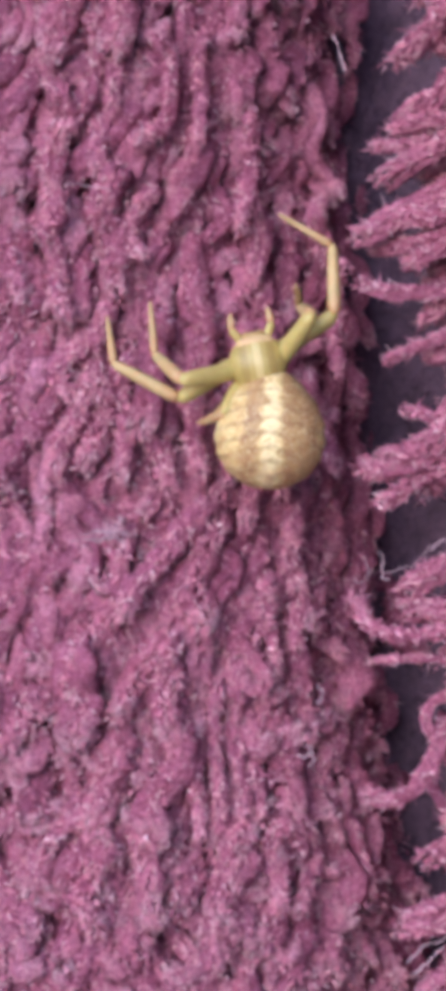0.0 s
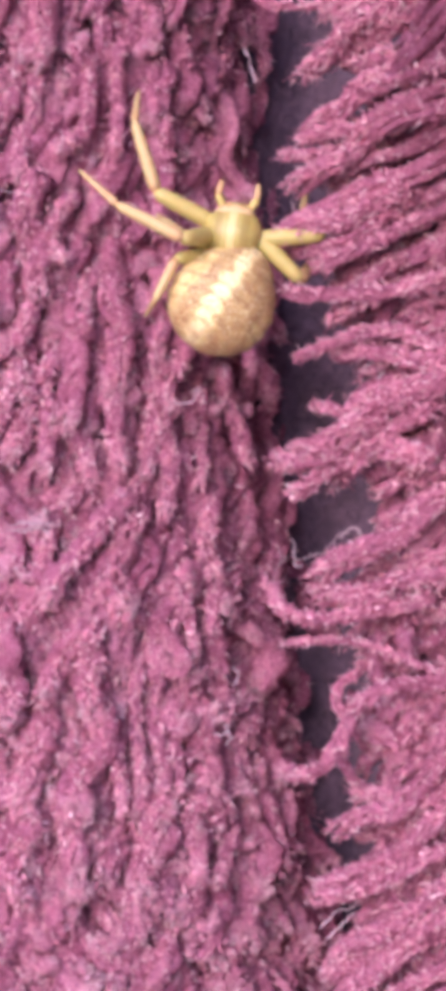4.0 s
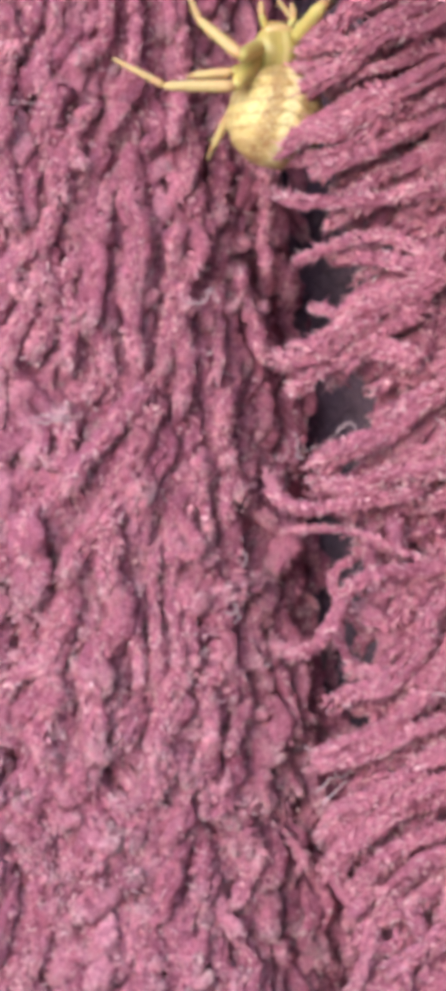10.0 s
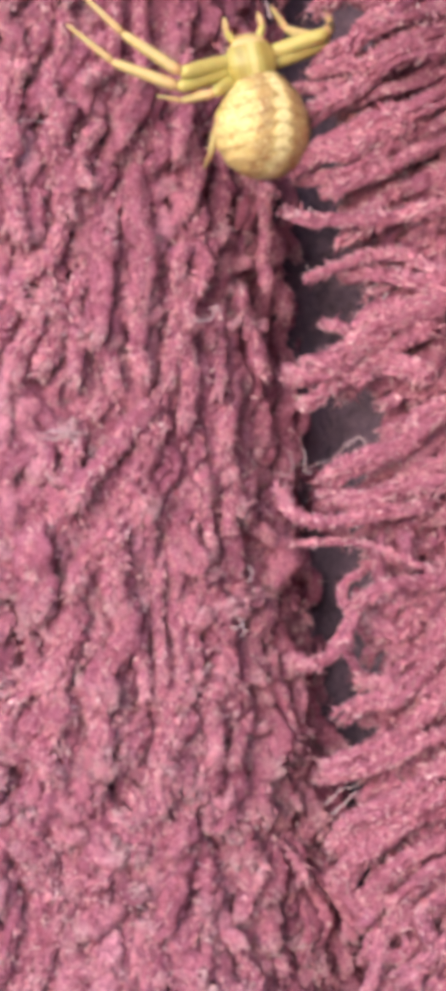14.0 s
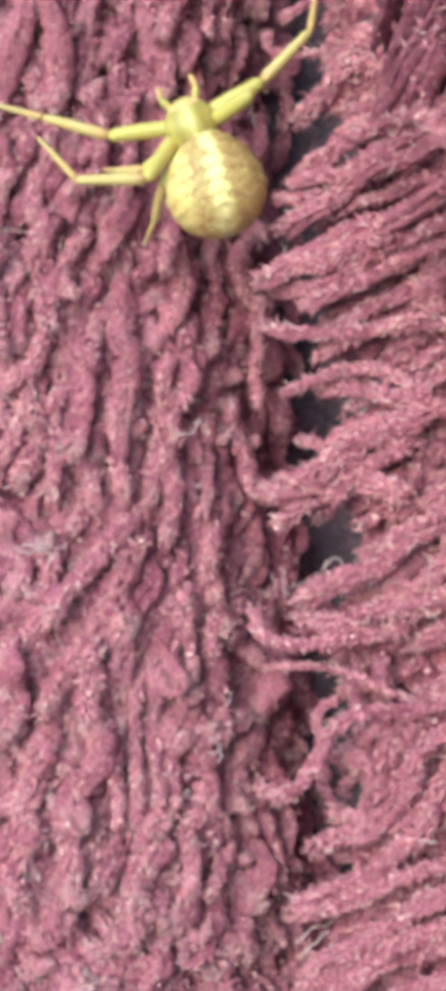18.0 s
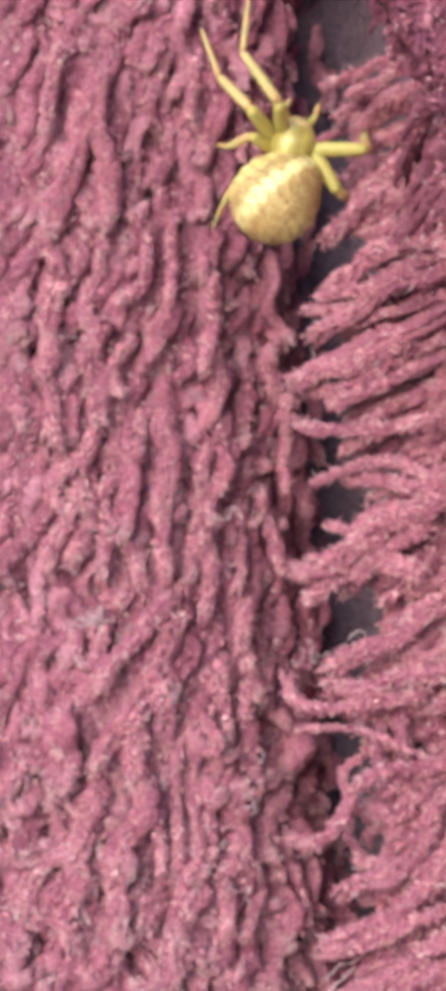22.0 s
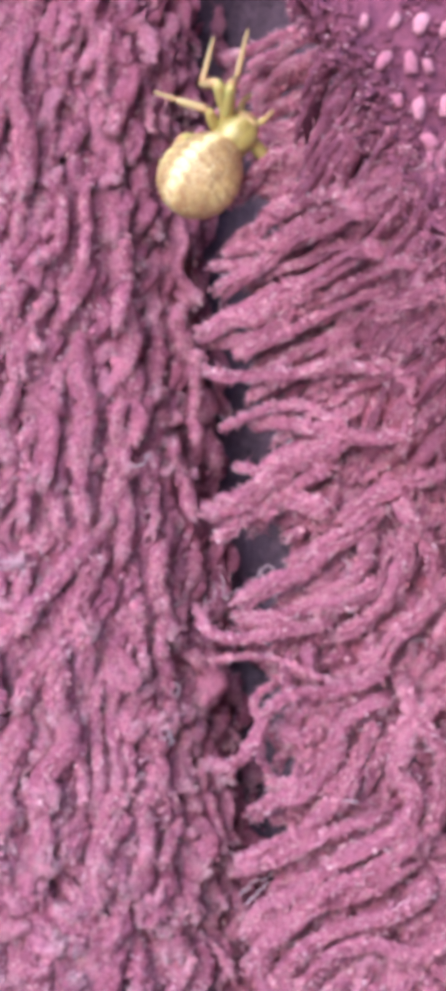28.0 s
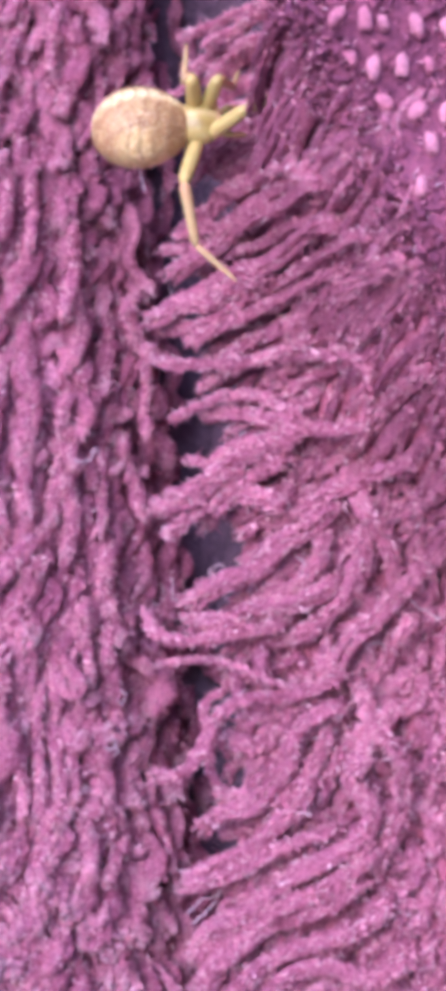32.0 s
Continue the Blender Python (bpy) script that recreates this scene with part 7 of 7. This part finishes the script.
    walk(legs['R2', 1], [
        (0, at(2.83, 4.91, 2.03, -95, 12.5, -90)),
        (0.5, at(3.61, 4.34, 0.78, -71.3, 18.6, -21.4)),
        (1, at(4.38, 3.77, -0.47, -56.7, 0, 43.3)),
        (2, at(4.38, 3.77, -0.47, -56.7, 0, 43.3)),
        (3, at(4.38, 3.77, -0.47, -56.7, 0, 43.3)),
        (4, at(4.38, 3.77, -0.47, -56.7, 0, 43.3)),
        (4.5, at(4.38, 3.77, -0.47, -56.7, 0, 43.3)),
        (6.5, at(4.38, 3.77, -0.47, -56.7, 0, 43.3)),
        (7, at(4.38, 3.77, -0.47, -56.7, 0, 43.3)),
        (7.5, at(3.22, 3.55, 1.27, -65.8, 14.3, -22)),
        (8, at(2.06, 3.34, 3.01, -82.9, 11.5, -90)),
        (8.5, at(3.22, 3.55, 1.27, -65.8, 14.3, -22)),
        (9, at(4.38, 3.77, -0.47, -56.7, 0, 43.3)),
        (10, at(4.38, 3.77, -0.47, -56.7, 0, 43.3)),
        (11, at(4.38, 3.77, -0.47, -56.7, 0, 43.3)),
        (12, at(4.38, 3.77, -0.47, -56.7, 0, 43.3)),
        (12.5, at(3.1, 3.57, 1.31, -63.3, -4.1, 106.3)),
        (13, at(1.81, 3.37, 3.08, -69.9, 0, 169.3)),
        (13.5, at(3.1, 3.57, 1.31, -63.3, -4.1, 106.3)),
        (14, at(4.38, 3.77, -0.47, -56.7, 0, 43.3)),
        (14.5, at(3, 3.56, 1.33, -75.6, 3.2, -24.1)),
        (15, at(1.62, 3.34, 3.13, -86.1, -13, -90)),
        (15.25, at(3, 3.56, 1.33, -75.6, 3.2, -24.1)),
        (15.5, at(4.38, 3.77, -0.47, -56.7, 0, 43.3)),
        (17.5, at(4.38, 3.77, -0.47, -56.7, 0, 43.3)),
        (17.75, at(3.85, 3.46, 0.9, -76.4, 15.8, -22.8)),
        (18, at(3.32, 3.15, 2.27, -98.8, 3.9, -90)),
        (19, at(2.15, 4.41, 2.72, -101.5, -0.1, -90)),
        (20, at(2.21, 4.52, 2.64, -103, -3.3, -90)),
        (20.5, at(3.3, 4.14, 1.09, -81, 13.7, -23.8)),
        (21, at(4.38, 3.77, -0.47, -56.7, 0, 43.3)),
        (22, at(4.38, 3.77, -0.47, -56.7, 0, 43.3)),
        (23, at(4.38, 3.77, -0.47, -56.7, 0, 43.3)),
        (24, at(-0.72, 2.78, -3.36, -73, 0, 109.9)),
        (25, at(-0.72, 2.78, -3.36, -73, 0, 109.9)),
        (25.5, at(-0.72, 2.78, -3.36, -73, 0, 109.9)),
        (27.5, at(-0.63, 2.78, -3.41, -74.9, 0, 112.5)),
        (28, at(-0.72, 2.78, -3.36, -73, 0, 109.9)),
        (29, at(-0.82, 2.78, -3.31, -71.1, 0, 107.9)),
        (30, at(-0.91, 2.79, -3.25, -69.2, 0, 106.3)),
        (30.33, at(0.65, 2.53, -1.67, -67.8, 2.7, 158.4)),
        (30.67, at(2.21, 2.27, -0.1, -63.8, 2.7, -130.6)),
        (31, at(3.77, 2.02, 1.47, -62.3, 0, -78.5)),
        (31.5, at(4.15, 2.17, 0.77, -22, 0, -89.5)),
        (32, at(4.22, 2.08, 0.43, -43.2, 0, -82.2)),
    ])
    walk(legs['R2', 2], [
        (0, at(2.52, 5.69, -1.47, 74.7, 0, 9.3)),
        (0.5, at(2.77, 5.45, -2.47, 10.6, 1.7, 6.5)),
        (1, at(3.03, 5.21, -3.47, -53.4, 0, 3.7)),
        (2, at(3.03, 5.21, -3.47, -53.4, 0, 3.7)),
        (3, at(3.03, 5.21, -3.47, -53.4, 0, 3.7)),
        (4, at(3.03, 5.21, -3.47, -53.4, 0, 3.7)),
        (4.5, at(3.03, 5.21, -3.47, -53.4, 0, 3.7)),
        (6.5, at(3.03, 5.21, -3.47, -53.4, 0, 3.7)),
        (7, at(3.03, 5.21, -3.47, -53.4, 0, 3.7)),
        (8, at(2.51, 4.05, -0.49, -65.4, 0, -33)),
        (9, at(3.03, 5.21, -3.47, -53.4, 0, 3.7)),
        (10, at(3.03, 5.21, -3.47, -53.4, 0, 3.7)),
        (11, at(3.03, 5.21, -3.47, -53.4, 0, 3.7)),
        (12, at(3.03, 5.21, -3.47, -53.4, 0, 3.7)),
        (13, at(1.58, 2.15, -0.3, -69.4, 0, -57.4)),
        (14, at(3.03, 5.21, -3.47, -53.4, 0, 3.7)),
        (15, at(1.87, 2.53, -0.37, -73.4, 0, -46.5)),
        (15.5, at(3.03, 5.21, -3.47, -53.4, 0, 3.7)),
        (17.5, at(3.03, 5.21, -3.47, -53.4, 0, 3.7)),
        (18, at(2.77, 3.39, -1.27, -70.5, 0, -45.7)),
        (19, at(1.43, 4.4, -0.81, -69.7, 0, -17.3)),
        (20, at(1.4, 4.31, -0.86, -69.8, 0, -7.9)),
        (21, at(3.03, 5.21, -3.47, -53.4, 0, 3.7)),
        (22, at(3.03, 5.21, -3.47, -53.4, 0, 3.7)),
        (23, at(3.03, 5.21, -3.47, -53.4, 0, 3.7)),
        (23.5, at(0.66, 3.82, -5.14, -63.2, -4.9, 56.8)),
        (24, at(-1.71, 2.42, -6.8, -73, 0, 109.9)),
        (25, at(-1.71, 2.42, -6.8, -73, 0, 109.9)),
        (25.5, at(-1.71, 2.42, -6.8, -73, 0, 109.9)),
        (27.5, at(-1.49, 2.42, -6.88, -74.9, 0, 112.5)),
        (28, at(-1.71, 2.42, -6.8, -73, 0, 109.9)),
        (29, at(-1.92, 2.43, -6.71, -71.1, 0, 107.9)),
        (30, at(-2.13, 2.43, -6.62, -69.2, 0, 106.3)),
        (30.5, at(1.64, 2.39, -4.16, -58.3, -4, 65.9)),
        (31, at(5.4, 2.35, -1.71, -47.3, 0, 25.6)),
        (31.25, at(6.45, 2.28, -1.15, -32.4, -5.2, -12.7)),
        (31.5, at(7.49, 2.2, -0.58, -17.4, 0, -51)),
        (32, at(6.82, 2.43, -2.03, -15.9, 0, -44.8)),
    ])
    walk(legs['R3', 0], [
        (0, at(0.95, 2.6, -0.35, -104, 0, -90)),
        (8, at(0.95, 2.6, -0.35, -96.4, 0, -90)),
        (12, at(0.95, 2.6, -0.35, -76, 0, -90)),
        (20, at(0.95, 2.6, -0.35, -74.1, 0, 90)),
        (24, at(0.95, 2.6, -0.35, -61.3, 0, 90)),
        (28, at(0.95, 2.6, -0.35, -61.3, 0, 90)),
        (30, at(0.95, 2.6, -0.35, -57.8, 0, 90)),
        (32, at(0.95, 2.6, -0.35, -56, 0, 90)),
    ])
    walk(legs['R3', 1], [
        (0, at(0.39, 2.6, -2.58, -90, 0, -90)),
        (8, at(0.69, 2.6, -2.64, -82, 0, -90)),
        (12, at(1.5, 2.6, -2.58, -62, 0, -90)),
        (20, at(0.32, 2.6, -2.56, -92, 0, -90)),
        (24, at(-0.15, 2.6, -2.37, -74, 0, 90)),
        (28, at(-0.15, 2.6, -2.37, -74, 0, 90)),
        (30, at(-0.28, 2.6, -2.3, -70, 0, 90)),
        (32, at(-0.34, 2.6, -2.26, -68, 0, 90)),
    ])
    walk(legs['R3', 2], [
        (0, at(0.39, 2.6, -4.58, -90, 0, -90)),
        (8, at(0.97, 2.6, -4.62, -82, 0, -90)),
        (12, at(2.44, 2.6, -4.35, -62, 0, -90)),
        (20, at(0.25, 2.6, -4.56, -92, 0, -90)),
        (24, at(-0.7, 2.6, -4.29, -74, 0, 90)),
        (28, at(-0.7, 2.6, -4.29, -74, 0, 90)),
        (30, at(-0.96, 2.6, -4.18, -70, 0, 90)),
        (32, at(-1.08, 2.6, -4.11, -68, 0, 90)),
    ])
    walk(legs['R4', 0], [
        (0, at(0.8, 2.2, -0.4, -74.9, 0, 68.2)),
        (8, at(0.8, 2.2, -0.4, -96.4, 5.8, -90)),
        (12, at(0.8, 2.2, -0.4, -74.7, 0, -65.5)),
        (20, at(0.8, 2.2, -0.4, -73.2, 0, 70.7)),
        (24, at(0.8, 2.2, -0.4, -60.9, 0, 79.2)),
        (28, at(0.8, 2.2, -0.4, -60.9, 0, 79.2)),
        (30, at(0.8, 2.2, -0.4, -57.4, 0, 80.4)),
        (32, at(0.8, 2.2, -0.4, -55.7, 0, 80.9)),
    ])
    walk(legs['R4', 1], [
        (0, at(0.2, 2.44, -2.81, -90, 5.7, -90)),
        (8, at(0.52, 2.45, -2.87, -82, 5.8, -90)),
        (12, at(1.4, 2.47, -2.81, -61.5, 0, -78)),
        (20, at(0.12, 2.44, -2.79, -92, 5.7, -90)),
        (24, at(-0.39, 2.43, -2.58, -73, 0, 70.1)),
        (28, at(-0.39, 2.43, -2.58, -73, 0, 70.1)),
        (30, at(-0.53, 2.42, -2.51, -69.2, 0, 73.7)),
        (32, at(-0.59, 2.42, -2.47, -67.3, 0, 75.1)),
    ])
    walk(legs['R4', 2], [
        (0, at(0.2, 2.67, -5.1, -90, 5.7, -90)),
        (8, at(0.84, 2.68, -5.14, -82, 5.8, -90)),
        (12, at(2.47, 2.7, -4.83, -61.5, 0, -78)),
        (20, at(0.04, 2.67, -5.08, -92, 5.7, -90)),
        (24, at(-1.03, 2.66, -4.78, -73, 0, 70.1)),
        (28, at(-1.03, 2.66, -4.78, -73, 0, 70.1)),
        (30, at(-1.31, 2.65, -4.66, -69.2, 0, 73.7)),
        (32, at(-1.45, 2.65, -4.59, -67.3, 0, 75.1)),
    ])


motions()
